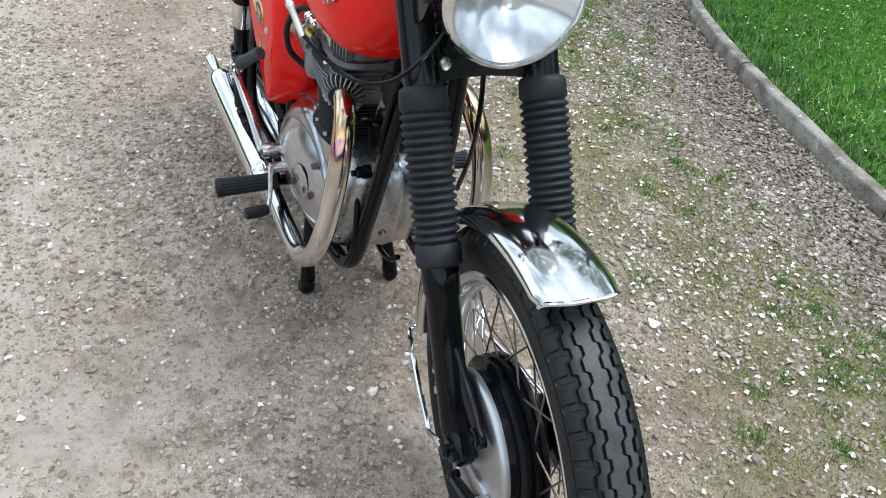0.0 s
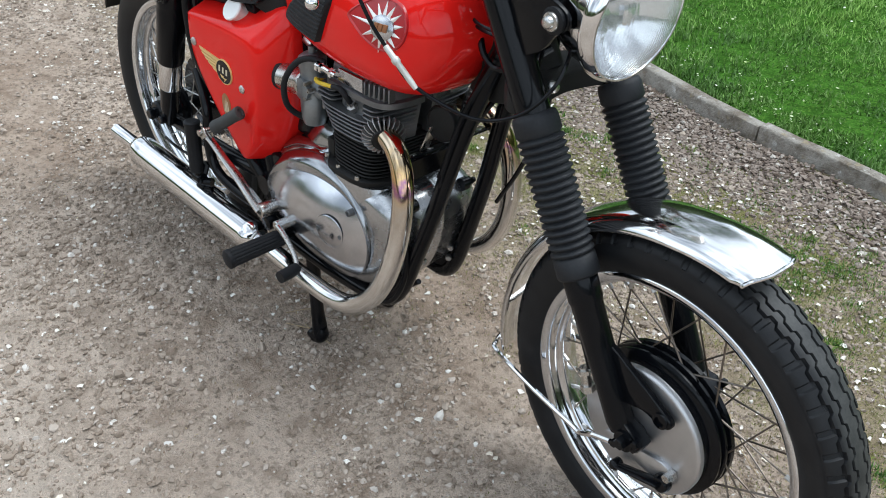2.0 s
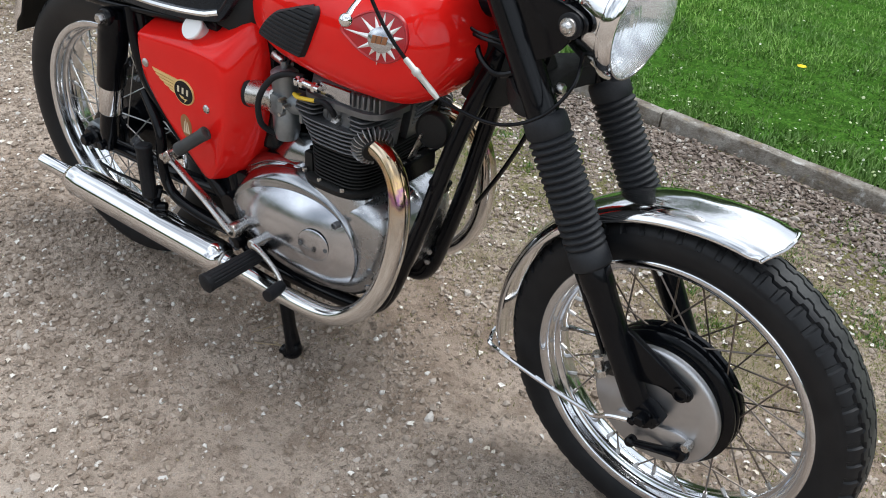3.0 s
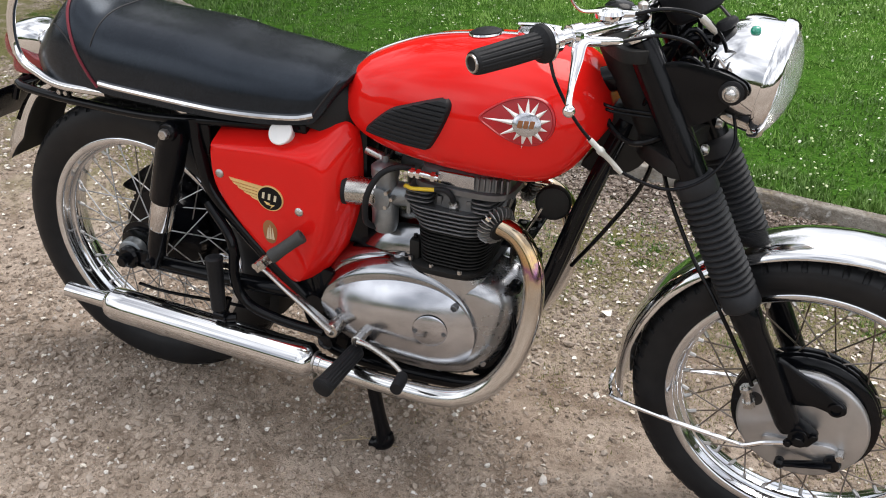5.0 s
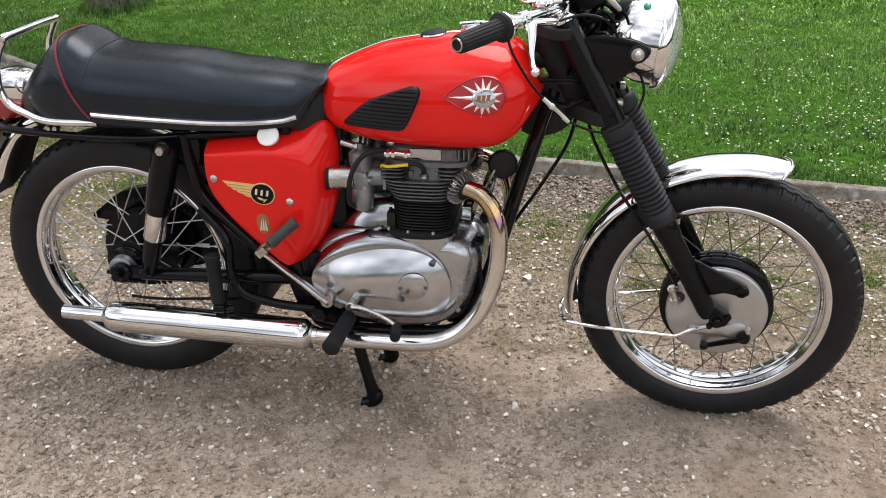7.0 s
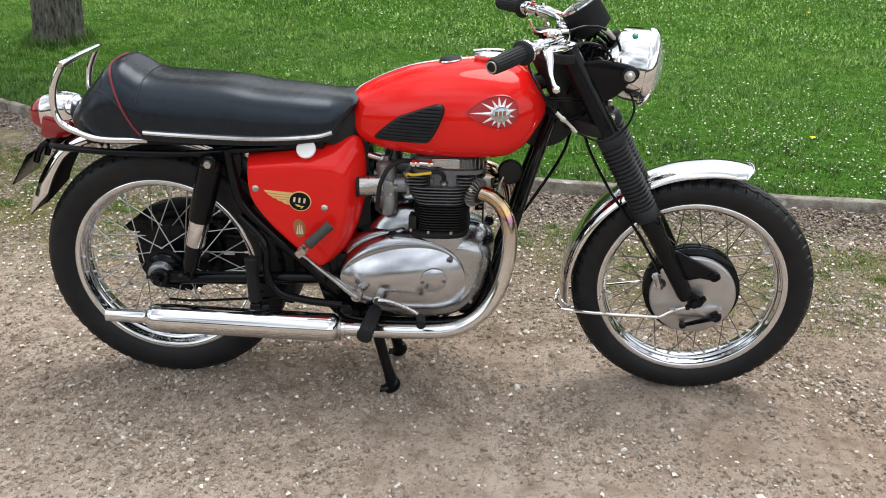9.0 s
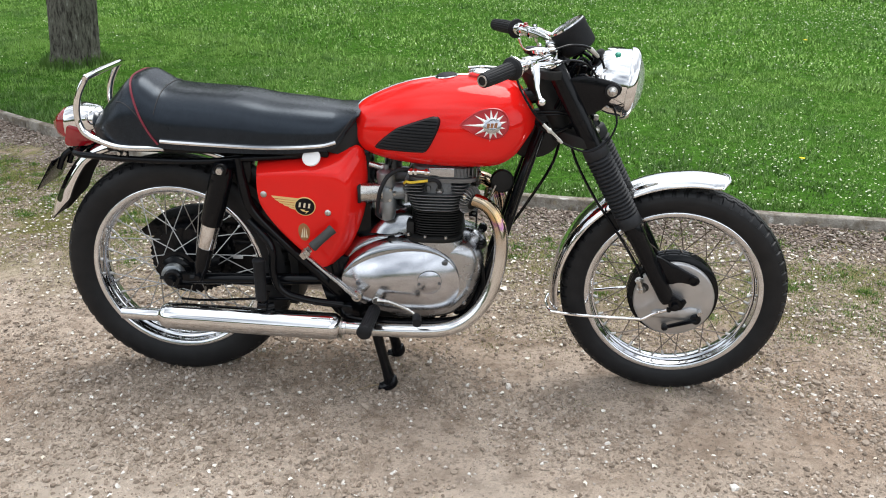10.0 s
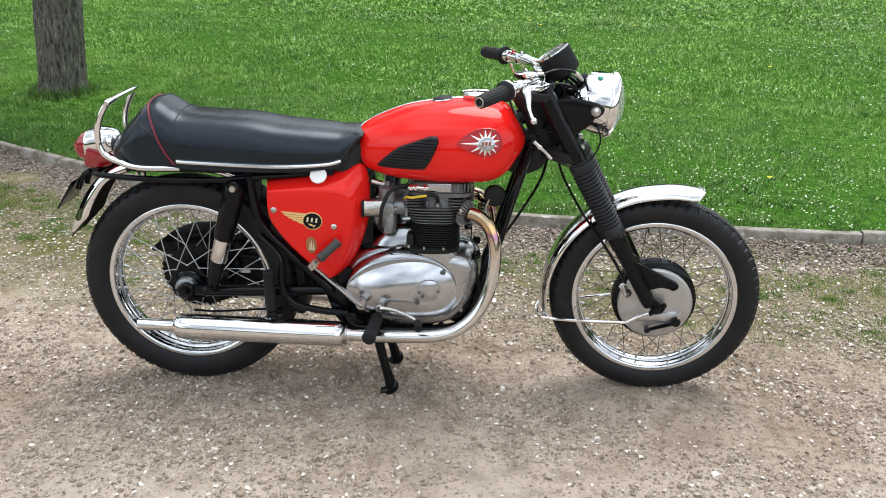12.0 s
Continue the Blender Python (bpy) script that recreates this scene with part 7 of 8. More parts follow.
    add_box(br, (0.075, 0.07, 0.014), Matrix.Translation((-0.222, 0, 0.664)), 0.005)
    part("lamp_bracket", br, M_BLACK, bike, "black lamp bracket")
    npl = bmesh.new()
    pm = Matrix.Translation((-0.336, 0, 0.590)) @ Matrix.Rotation(radians(33), 4, "Y")
    add_box(npl, (0.004, 0.14, 0.095), pm, 0.0015)
    plate_ob = part("number_plate", npl, M_BLACK, bike, "black number plate with pale bars")
    for k in range(6):
        q = bmesh.new()
        add_box(q, (0.001, 0.028, 0.032), pm @ Matrix.Translation((-0.0026, -0.042 + 0.042 * (k % 3), 0.022 - 0.042 * (k // 3))))
        part("plate_bar", q, M_CREAM, plate_ob, smooth=False)
    for s in (-1, 1):
        part("plate_bracket", tube([(-0.27, s * 0.03, 0.655), (-0.295, s * 0.03, 0.635), (-0.312, s * 0.03, 0.60)], 0.008, 8, 3), M_BLACK, plate_ob)
    gr = bmesh.new()
    side = [(0.02, 0.118, 0.690), (-0.09, 0.120, 0.690), (-0.150, 0.112, 0.704), (-0.190, 0.106, 0.722), (-0.205, 0.104, 0.762), (-0.196, 0.104, 0.815), (-0.174, 0.102, 0.857), (-0.163, 0.090, 0.868)]
    add_tube(gr, [(x, -y, z) for x, y, z in side] + [(x, y, z) for x, y, z in reversed(side)], 0.0085, 12, 5)
    rail = part("grab_rail", gr, M_CHROME, bike, "chrome tubular grab rail behind seat")
    for s in (-1, 1):
        part("rail_post", tube([(-0.086, s * 0.104, 0.655), (-0.083, s * 0.112, 0.690)], 0.0045, 8, 1), M_BLACK, rail, "black rail bracket")
        for x in (-0.104, -0.088):
            b = bmesh.new()
            add_hex(b, (x, s * 0.098, 0.671), (x, s * 0.114, 0.671), 0.0060)
            part("rail_bolt", b, M_STEEL, rail, "bright rail bolt")


# ---- engine
def pillow(outline, y0, y1, edge, dome, mat_m=SIDE, steps=5):
    """A cover with rounded edge and a domed face."""
    c = Vector((sum(p[0] for p in outline) / len(outline), sum(p[1] for p in outline) / len(outline)))
    rings = [[mat_m @ Vector((p[0], p[1], y0)) for p in outline]]
    for k in range(steps + 1):
        a = math.pi / 2 * k / steps
        ins, h = edge * (1 - math.cos(a)), y1 - edge * (1 - math.sin(a)) * 0.8
        rings.append([mat_m @ Vector((c.x + (p[0] - c.x) * max(0.02, 1 - ins / max(1e-6, (Vector(p) - c).length)), c.y + (p[1] - c.y) * max(0.02, 1 - ins / max(1e-6, (Vector(p) - c).length)), h)) for p in outline])
    for f in (0.75, 0.5, 0.25, 0.03):
        k = 1 - f
        rings.append([mat_m @ Vector((c.x + (p[0] - c.x) * f * (1 - edge / max(1e-6, (Vector(p) - c).length)), c.y + (p[1] - c.y) * f * (1 - edge / max(1e-6, (Vector(p) - c).length)), y1 + dome * (1 - f * f))) for p in outline])
    return add_loft(bmesh.new(), rings)


LEFT = Matrix(((1, 0, 0, 0), (0, 0, 1, 0), (0, 1, 0, 0), (0, 0, 0, 1)))


def finned(x0, x1, y, z0, n, pitch, thick, core, grow=0.0):
    """Stacked cooling fins round a core, their corners rounded."""
    bm = bmesh.new()
    def ring(a, b, yy, r, z):
        out = []
        for cx, cy, s in ((b - r, yy - r, 0), (a + r, yy - r, 90), (a + r, -yy + r, 180), (b - r, -yy + r, 270)):
            out += [Vector((cx + r * math.cos(radians(s + q)), cy + r * math.sin(radians(s + q)), z)) for q in (0, 22, 45, 68, 90)]
        return out
    for k in range(n):
        z, g = z0 + pitch * k, grow * k
        add_loft(bm, [ring(x0 - g, x1 + g, y + g, 0.028, z), ring(x0 - g, x1 + g, y + g, 0.028, z + thick * 0.7), ring(x0 - g + 0.001, x1 + g - 0.001, y + g - 0.001, 0.028, z + thick)])
    add_loft(bm, [ring(x0 + core, x1 - core, y - core, 0.02, z0 - 0.004), ring(x0 + core, x1 - core, y - core, 0.02, z0 + pitch * n)])
    return bm


def blob(zs, power=0.62, slot=0.0):
    """An upright body lofted through rounded sections (z, x0, x1, half width); slot: depth of a notch in the middle of its front."""
    turns = [2 * math.pi * k / 56 for k in range(56)]
    if slot:
        turns = sorted(turns + [0.038, 0.040, 2 * math.pi - 0.040, 2 * math.pi - 0.038])
    rows = []
    for z, x0, x1, y in zs:
        row = []
        for a in turns:
            inside = slot and min(a, 2 * math.pi - a) < 0.039
            row.append(Vector(((x0 + x1) / 2 + (x1 - x0) / 2 * math.copysign(abs(math.cos(a)) ** power, math.cos(a)) - (slot if inside else 0.0), y * math.copysign(abs(math.sin(a)) ** power, math.sin(a)), z)))
        rows.append(row)
    return add_loft(bmesh.new(), rows)


def fin(z, x0, x1, y, thick, core=0.0, power=0.62, slot=0.0):
    """One cooling fin with a rounded rim."""
    e = thick * 0.35
    return blob([(z - thick / 2, x0 + e, x1 - e, y - e), (z - thick * 0.2, x0, x1, y), (z + thick * 0.2, x0, x1, y), (z + thick / 2, x0 + e, x1 - e, y - e)], power, slot)


def domed(outline, y0, y1, rise, power=3.0, steps=12):
    """A cover with a thin flange and one full, even swell."""
    c = Vector((sum(p[0] for p in outline) / len(outline), sum(p[1] for p in outline) / len(outline)))
    rings = [[SIDE @ Vector((p[0], p[1], y0)) for p in outline], [SIDE @ Vector((p[0], p[1], y1 - 0.001)) for p in outline]]
    for k in range(steps + 1):
        f = 0.992 * (1 - k / steps) ** 0.8 + 0.012
        rings.append([SIDE @ Vector((c.x + (p[0] - c.x) * f, c.y + (p[1] - c.y) * f, y1 + rise * (1 - f ** power))) for p in outline])
    return add_loft(bmesh.new(), rings)


def build_engine():
    case = smooth_outline([(0.545, 0.30), (0.555, 0.39), (0.60, 0.438), (0.66, 0.452), (0.74, 0.455), (0.792, 0.458), (0.828, 0.446), (0.848, 0.420), (0.851, 0.385), (0.843, 0.34), (0.825, 0.292), (0.794, 0.250), (0.75, 0.224), (0.66, 0.212), (0.58, 0.226)], 5)
    cx, cz = 0.70, 0.345
    bm = bmesh.new()
    add_loft(bm, [[Vector((cx + (x - cx) * k, y, cz + (z - cz) * k)) for x, z in case] for y, k in ((-0.110, 0.62), (-0.109, 0.72), (-0.105, 0.80), (-0.098, 0.865), (-0.088, 0.915), (-0.074, 0.955), (-0.056, 0.98), (-0.03, 0.994), (-0.006, 1.0), (-0.004, 1.012), (0.004, 1.012), (0.006, 1.0), (0.03, 0.994), (0.056, 0.98), (0.074, 0.955), (0.088, 0.915), (0.098, 0.865), (0.105, 0.80), (0.109, 0.72), (0.110, 0.62))])
    eng = part("engine", bm, M_CASE, bike, "polished alloy parallel-twin engine with finned black barrels", angle=50)
    gear = bmesh.new()
    gl = smooth_outline([(0.46, 0.30), (0.465, 0.40), (0.495, 0.440), (0.545, 0.462), (0.60, 0.468), (0.64, 0.456), (0.63, 0.26), (0.54, 0.235)], 4)
    add_loft(gear, [[Vector((0.55 + (x - 0.55) * k, y, 0.36 + (z - 0.36) * k)) for x, z in gl] for y, k in ((-0.095, 0.75), (-0.09, 0.88), (-0.075, 0.97), (-0.05, 1.0), (0.05, 1.0), (0.075, 0.97), (0.09, 0.88), (0.095, 0.75))])
    part("gearbox", gear, M_INNER, eng, "cast alloy gearbox shell", angle=50)
    part("crankcase_mouth", blob([(0.405, 0.600, 0.822, 0.112), (0.425, 0.618, 0.812, 0.112), (0.442, 0.630, 0.802, 0.111), (0.453, 0.636, 0.796, 0.110)]), M_CASE, eng)
    outer = smooth_outline([(0.472, 0.347), (0.483, 0.368), (0.511, 0.390), (0.554, 0.412), (0.608, 0.428), (0.656, 0.434), (0.703, 0.431), (0.741, 0.416), (0.769, 0.386), (0.779, 0.352), (0.773, 0.314), (0.754, 0.282), (0.717, 0.263), (0.65, 0.258), (0.58, 0.265), (0.52, 0.288), (0.486, 0.317)], 5)
    inner = smooth_outline([(0.458, 0.345), (0.466, 0.385), (0.500, 0.430), (0.545, 0.456), (0.600, 0.470), (0.652, 0.470), (0.704, 0.460), (0.750, 0.432), (0.777, 0.398), (0.7855, 0.352), (0.779, 0.306), (0.758, 0.272), (0.72, 0.251), (0.65, 0.245), (0.575, 0.252), (0.512, 0.276), (0.476, 0.306)], 5)
    rings = []
    for k in range(11):
        u = math.sin(math.pi / 2 * k / 10)
        y = 0.118 - 0.063 * u ** 2.4
        rings.append([SIDE @ Vector((a[0] + (b[0] - a[0]) * u, a[1] + (b[1] - a[1]) * u, y)) for a, b in zip(outer, inner)])
    part("timing_case", add_loft(bmesh.new(), list(reversed(rings))), M_INNER, eng, "polished alloy inner timing case", angle=60)
    part("gearbox_top", blob([(0.43, 0.50, 0.68, 0.086), (0.475, 0.53, 0.69, 0.078), (0.508, 0.560, 0.69, 0.066), (0.520, 0.585, 0.69, 0.048)], 0.7), M_INNER, eng, "bright alloy gearbox casting top", angle=60)
    seam = [(x, -0.094, z) for x, z in ((0.500, 0.4245), (0.545, 0.4505), (0.596, 0.4645), (0.64, 0.468))]
    part("case_seam", tube(seam, 0.0008, 6, 6), M_HEAD, eng)
    cover = part("timing_cover", domed([(0.625 + (x - 0.625) * 1.025, 0.340 + (z - 0.347) * 1.035) for x, z in outer], 0.112, 0.1195, 0.031, 2.25), M_ALU, eng, "polished egg-shaped timing cover with round points cap", angle=35)
    pc, yc = (0.705, 0.353), 0.1436
    cap = bmesh.new()
    cm = Matrix.Translation((pc[0], -yc, pc[1])) @ SIDE @ Matrix.Rotation(radians(10), 4, "Y") @ Matrix.Translation((0, 0, -yc))
    add_lathe(cap, [(0.0325, yc - 0.02), (0.0325, yc), (0.0310, yc + 0.0012), (0.001, yc + 0.0024)], cm, 48)
    cp = part("points_cap", cap, M_ALU, cover, "round points cap")
    part("cap_groove", lathe([(0.0325, yc - 0.012), (0.0332, yc - 0.012), (0.0332, yc - 0.0016), (0.0325, yc - 0.0008)], cm, 48, closed=True), M_BLACK, cp)
    for dx in (-0.027, 0.027):
        s = bmesh.new()
        add_lathe(s, [(0.0042, yc), (0.0042, yc + 0.0026), (0.0026, yc + 0.0028), (0.001, yc + 0.0014)], cm @ Matrix.Translation((dx, -0.002, 0)), 12)
        part("cap_screw", s, M_HEAD, cp)
    for x, z, y in ((0.746, 0.405, 0.131), (0.515, 0.342, 0.137), (0.66, 0.287, 0.131)):
        s = bmesh.new()
        add_lathe(s, [(0.0065, y - 0.01), (0.0065, y + 0.001), (0.0050, y + 0.002), (0.0042, y - 0.002), (0.001, y - 0.002)], Matrix.Translation((x, 0, z)) @ SIDE, 16)
        part("cover_screw", s, M_HEAD, cover)
    part("primary_cover", pillow([(x - 0.015, z) for x, z in inner], 0.08, 0.150, 0.034, 0.004, LEFT), M_ALU, eng, "polished primary chain cover")
    # lugs, studs and bolts of the crankcase
    for y in (-0.055, 0.055):
        s = bmesh.new()
        o = 1 if y > 0 else -1
        add_tube(s, [(0.838, y, 0.437), (0.838, y + o * 0.014, 0.437)], 0.0125, 16, 1)
        add_hex(s, (0.838, y + o * 0.013, 0.437), (0.838, y + o * 0.026, 0.437), 0.0095)
        add_tube(s, [(0.838, y + o * 0.024, 0.437), (0.838, y + o * 0.034, 0.437)], 0.0055, 10, 1)
        part("mounting_stud", s, M_BLACK, eng)
    lug = bmesh.new()
    add_box(lug, (0.030, 0.014, 0.040), Matrix.Translation((0.800, -0.094, 0.318)) @ Matrix.Rotation(radians(20), 4, "Y"), 0.006)
    part("case_lug", lug, M_ALU, eng, "bright machined crankcase lug")
    for x, y, z in ((0.803, -0.101, 0.322), (0.792, -0.092, 0.277), (0.826, -0.02, 0.30), (0.826, 0.05, 0.30), (0.822, 0.05, 0.275)):
        s = bmesh.new()
        add_hex(s, (x, y, z), (x + 0.006, y - 0.007, z), 0.0065)
        part("case_bolt", s, M_CASE, eng)
    for y in (-0.066, 0.066):
        ep = bmesh.new()
        add_plate(ep, smooth_outline([(0.770, 0.228), (0.806, 0.240), (0.832, 0.285), (0.836, 0.305), (0.822, 0.312), (0.800, 0.285), (0.768, 0.256)], 4), abs(y) - 0.003, abs(y) + 0.003, SIDE if y < 0 else LEFT, 0.001)
        part("engine_plate", ep, M_BLACK, eng, "black pressed engine mounting plate")
    # Added black block; its colour stands for the shade under the engine.
    dark_filler = bmesh.new()
    add_box(dark_filler, (0.24, 0.15, 0.050), Matrix.Translation((0.600, 0, 0.234)), 0.018, 3)
    part("dark_filler", dark_filler, M_BLOCK, eng, "added black block for the shade under engine")
    # barrels
    barrel = part("cylinder_block", blob([(0.453, 0.628, 0.787, 0.112), (0.456, 0.626, 0.789, 0.114), (0.464, 0.626, 0.789, 0.114), (0.467, 0.632, 0.785, 0.110), (0.470, 0.668, 0.776, 0.096), (0.545, 0.668, 0.776, 0.096)]), M_BLOCK, eng, "black finned cylinder block")
    for k in range(10):
        part("fin", fin(0.4745 + 0.0069 * k, 0.653 - 0.0006 * k, 0.785 + 0.0009 * k, 0.107, 0.0028, power=0.5), M_BLOCK, barrel, angle=30)
    tower = bmesh.new()
    add_box(tower, (0.020, 0.030, 0.040), Matrix.Translation((0.650, -0.078, 0.484)), 0.005)
    part("tappet_tower", tower, M_BLOCK, barrel)
    for x, y, z in ((0.646, -0.098, 0.468), (0.690, -0.107, 0.466), (0.745, -0.108, 0.466), (0.648, -0.080, 0.505)):
        s = bmesh.new()
        add_hex(s, (x, y, z - 0.001), (x, y, z + 0.006), 0.0045)
        part("base_nut", s, M_BLACK if z > 0.5 else M_STEEL, barrel)
    # head
    head = part("cylinder_head", blob([(0.536, 0.672, 0.788, 0.098), (0.585, 0.664, 0.798, 0.100), (0.624, 0.660, 0.806, 0.088)], slot=0.042), M_HEAD, eng, "grey finned alloy cylinder head", angle=30)
    for k in range(6):
        part("fin", fin(0.5425 + 0.0084 * k, 0.648 - 0.0050 * k, 0.788 + 0.0026 * k, 0.111 + 0.0012 * k, 0.0032, power=0.5, slot=0.05), M_HEAD, head, angle=30)
    for k in range(3):
        z = 0.5935 + 0.0085 * k
        part("fin", fin(z, 0.630 + 0.002 * k, 0.690, 0.112, 0.0032, power=0.35), M_HEAD, head, angle=30)
        part("fin", fin(z, 0.752, 0.804, 0.112, 0.0032, power=0.5, slot=0.045), M_HEAD, head, angle=30)
    for x in (0.698, 0.752):
        s = bmesh.new()
        add_hex(s, (x, -0.090, 0.588), (x, -0.090, 0.604), 0.008)
        part("head_bolt", s, M_HEAD, head)
    rbox = part("rocker_box", blob([(0.618, 0.648, 0.820, 0.108), (0.620, 0.642, 0.828, 0.113), (0.630, 0.642, 0.828, 0.113), (0.632, 0.650, 0.820, 0.106), (0.655, 0.655, 0.815, 0.104), (0.664, 0.668, 0.800, 0.095), (0.668, 0.690, 0.780, 0.07)], 0.42, slot=0.035), M_HEAD, eng, "grey alloy rocker box")
    side = bmesh.new()
    add_box(side, (0.066, 0.008, 0.024), Matrix.Translation((0.732, -0.106, 0.646)), 0.003)
    part("rocker_cover_plate", side, M_ALU, rbox, "bright machined rocker face")
    for k in range(6):
        f = bmesh.new()
        add_box(f, (0.0036, 0.014, 0.024), Matrix.Translation((0.772 + 0.0098 * k, -0.105 + 0.002 * k, 0.646)), 0.001, 1)
        part("rocker_fin", f, M_HEAD, rbox)
    # drilled angle plate in front of the barrels
    ap = bmesh.new()
    add_box(ap, (0.004, 0.112, 0.036), Matrix.Translation((0.822, 0.0, 0.494)), 0.001, 1)
    add_box(ap, (0.022, 0.112, 0.004), Matrix.Translation((0.813, 0.0, 0.512)), 0.001, 1)
    bracket = part("front_bracket", ap, M_BLACK, eng, "black drilled angle bracket before the barrels")
    for k in range(4):
        h = bmesh.new()
        add_lathe(h, [(0.0018, 0.0), (0.0052, 0.0), (0.0052, 0.0014), (0.0018, 0.0014)], Matrix.Translation((0.815, -0.042 + 0.028 * k, 0.5138)), 14, closed=True)
        part("eyelet", h, M_STEEL, bracket)
    # oil feed pipe and banjo bolts on the rocker box
    pipe = bmesh.new()
    add_tube(pipe, [(0.648, -0.114, 0.646), (0.672, -0.115, 0.648), (0.702, -0.115, 0.646)], 0.0062, 10, 3)
    for x in (0.652, 0.663, 0.690):
        add_tube(pipe, [(x, -0.115, 0.647), (x + 0.007, -0.115, 0.647)], 0.0095, 6, 1)
    part("oil_pipe", pipe, M_CHROME, eng, "bright oil pipe union")
    # spark plug and lead
    for s in (-1, 1):
        sp = bmesh.new()
        a, b = Vector((0.727, s * 0.094, 0.584)), Vector((0.727, s * 0.118, 0.624))
        add_lathe(sp, [(0.007, 0), (0.007, 0.006), (0.0105, 0.007), (0.0105, 0.015), (0.006, 0.016), (0.006, 0.024)], along(a, b), 6)
        plug = part("spark_plug", sp, M_STEEL, eng, "bright spark plug")
        capb = bmesh.new()
        add_tube(capb, [a.lerp(b, 0.40), a.lerp(b, 0.85), b + Vector((-0.012, 0, 0.004)), (0.698, s * 0.121, 0.627)], [0.0050, 0.0052, 0.005, 0.0042], 10, 4)
        part("plug_cap", capb, M_RUBBER, plug)
        ld = bmesh.new()
        add_tube(ld, [(0.700, s * 0.121, 0.627), (0.680, s * 0.121, 0.624), (0.655, s * 0.119, 0.620), (0.642, s * 0.113, 0.620), (0.636, s * 0.100, 0.612), (0.632, s * 0.06, 0.598)], 0.0036, 8, 5)
        part("plug_lead", ld, M_YELLOW if s < 0 else M_BLACK, plug, "yellow plug lead" if s < 0 else "")
    # carburettors
    for s in (-1, 1):
        cb = bmesh.new()
        y, hose = s * 0.080, s * 0.095
        add_tube(cb, [(0.560, y, 0.581), (0.645, y * 0.85, 0.582)], [0.025, 0.021], 20, 1)
        add_lathe(cb, [(0.012, 0.504), (0.020, 0.508), (0.024, 0.522), (0.025, 0.556), (0.0235, 0.560), (0.0235, 0.614), (0.0255, 0.617), (0.0255, 0.634), (0.018, 0.640), (0.007, 0.643), (0.007, 0.655)], Matrix.Translation((0.587, y, 0)), 26)
        add_lathe(cb, [(0.016, 0.0), (0.0205, 0.002), (0.0205, 0.010), (0.012, 0.013), (0.005, 0.013)], along((0.587, y + s * 0.018, 0.580), (0.587, y + s, 0.580)), 20)
        add_box(cb, (0.008, 0.060, 0.052), Matrix.Translation((0.640, y * 0.86, 0.584)), 0.003)
        add_tube(cb, [(0.612, y + s * 0.004, 0.580), (0.630, y + s * 0.006, 0.580)], 0.0075, 8, 1)
        carb = part("carburettor", cb, M_CARB, bike, "grey alloy carburettor")
        for dx, dz in ((0.014, 0.012), (-0.012, -0.012), (0.012, -0.016), (0.024, 0.002)):
            q = bmesh.new()
            add_hex(q, (0.587 + dx, y + s * 0.016, 0.582 + dz), (0.587 + dx, y + s * 0.030, 0.582 + dz), 0.0045)
            part("carburettor_screw", q, M_STEEL, carb)
        it = bmesh.new()
        add_lathe(it, [(0.020, -0.014), (0.0255, -0.012), (0.0260, 0.040), (0.0275, 0.042), (0.0275, 0.048), (0.022, 0.049)], along((0.528, hose, 0.581), (0.60, y, 0.581)), 32)
        if s < 0:
            gr = bmesh.new()
            add_lathe(gr, [(0.0262, -0.010), (0.0274, -0.009), (0.0278, -0.005), (0.0270, -0.002), (0.0262, -0.001)], along((0.522, hose, 0.581), (0.60, y, 0.581)), 32, closed=True)
            part("intake_grommet", gr, M_RUBBER, carb, "black rubber intake grommet")
        part("intake_sleeve", it, M_DULL_CHROME, carb, "bright intake sleeve")
        part("fuel_hose", tube([(0.650, hose * 1.03, 0.648), (0.622, hose * 1.18, 0.650), (0.595, hose * 1.3, 0.634), (0.577, hose * 1.42, 0.598), (0.570, hose * 1.36, 0.555), (0.566, hose * 1.15, 0.528), (0.580, hose * 0.9, 0.510)], 0.0056, 10, 6), M_RUBBER, carb, "black rubber fuel hose")
        for k in range(2):
            part("control_cable", tube([(0.587 + 0.01 * k, y, 0.652), (0.592 + 0.012 * k, y * 0.9, 0.680), (0.62, y * 0.6, 0.705)], 0.0032, 8, 5), M_BLACK, carb)
    tap = bmesh.new()
    add_tube(tap, [(0.540, -0.058, 0.648), (0.572, -0.060, 0.640)], 0.0085, 14, 1)
    add_hex(tap, (0.572, -0.060, 0.640), (0.582, -0.0605, 0.6375), 0.0105)
    part("fuel_tap", tap, M_STEEL, bike, "bright fuel tap under the tank")
    # exhausts
    head_pts = [(0.790, 0.098, 0.575), (0.818, 0.101, 0.573), (0.846, 0.107, 0.563), (0.870, 0.115, 0.540), (0.885, 0.124, 0.503), (0.890, 0.132, 0.455), (0.884, 0.140, 0.395), (0.866, 0.147, 0.333), (0.833, 0.152, 0.278), (0.785, 0.155, 0.238), (0.725, 0.156, 0.220), (0.62, 0.153, 0.214), (0.54, 0.150, 0.214), (0.470, 0.149, 0.216)]
    for s in (-1, 1):
        ex = part("exhaust_pipe", tube([(x, s * y, z) for x, y, z in head_pts], 0.0185, 20, 6), M_HEADER, bike, "swept chrome exhaust pipe heat-blued near cylinder head")
        a = Vector((0.807, s * 0.100, 0.571))
        d = Vector((0.78, s * 0.56, -0.22)).normalized()
        cl = bmesh.new()
        add_lathe(cl, [(0.012, -0.014), (0.021, -0.014), (0.022, -0.004), (0.0215, 0.010), (0.020, 0.013), (0.012, 0.013)], along(a, a + d), 32, closed=True)
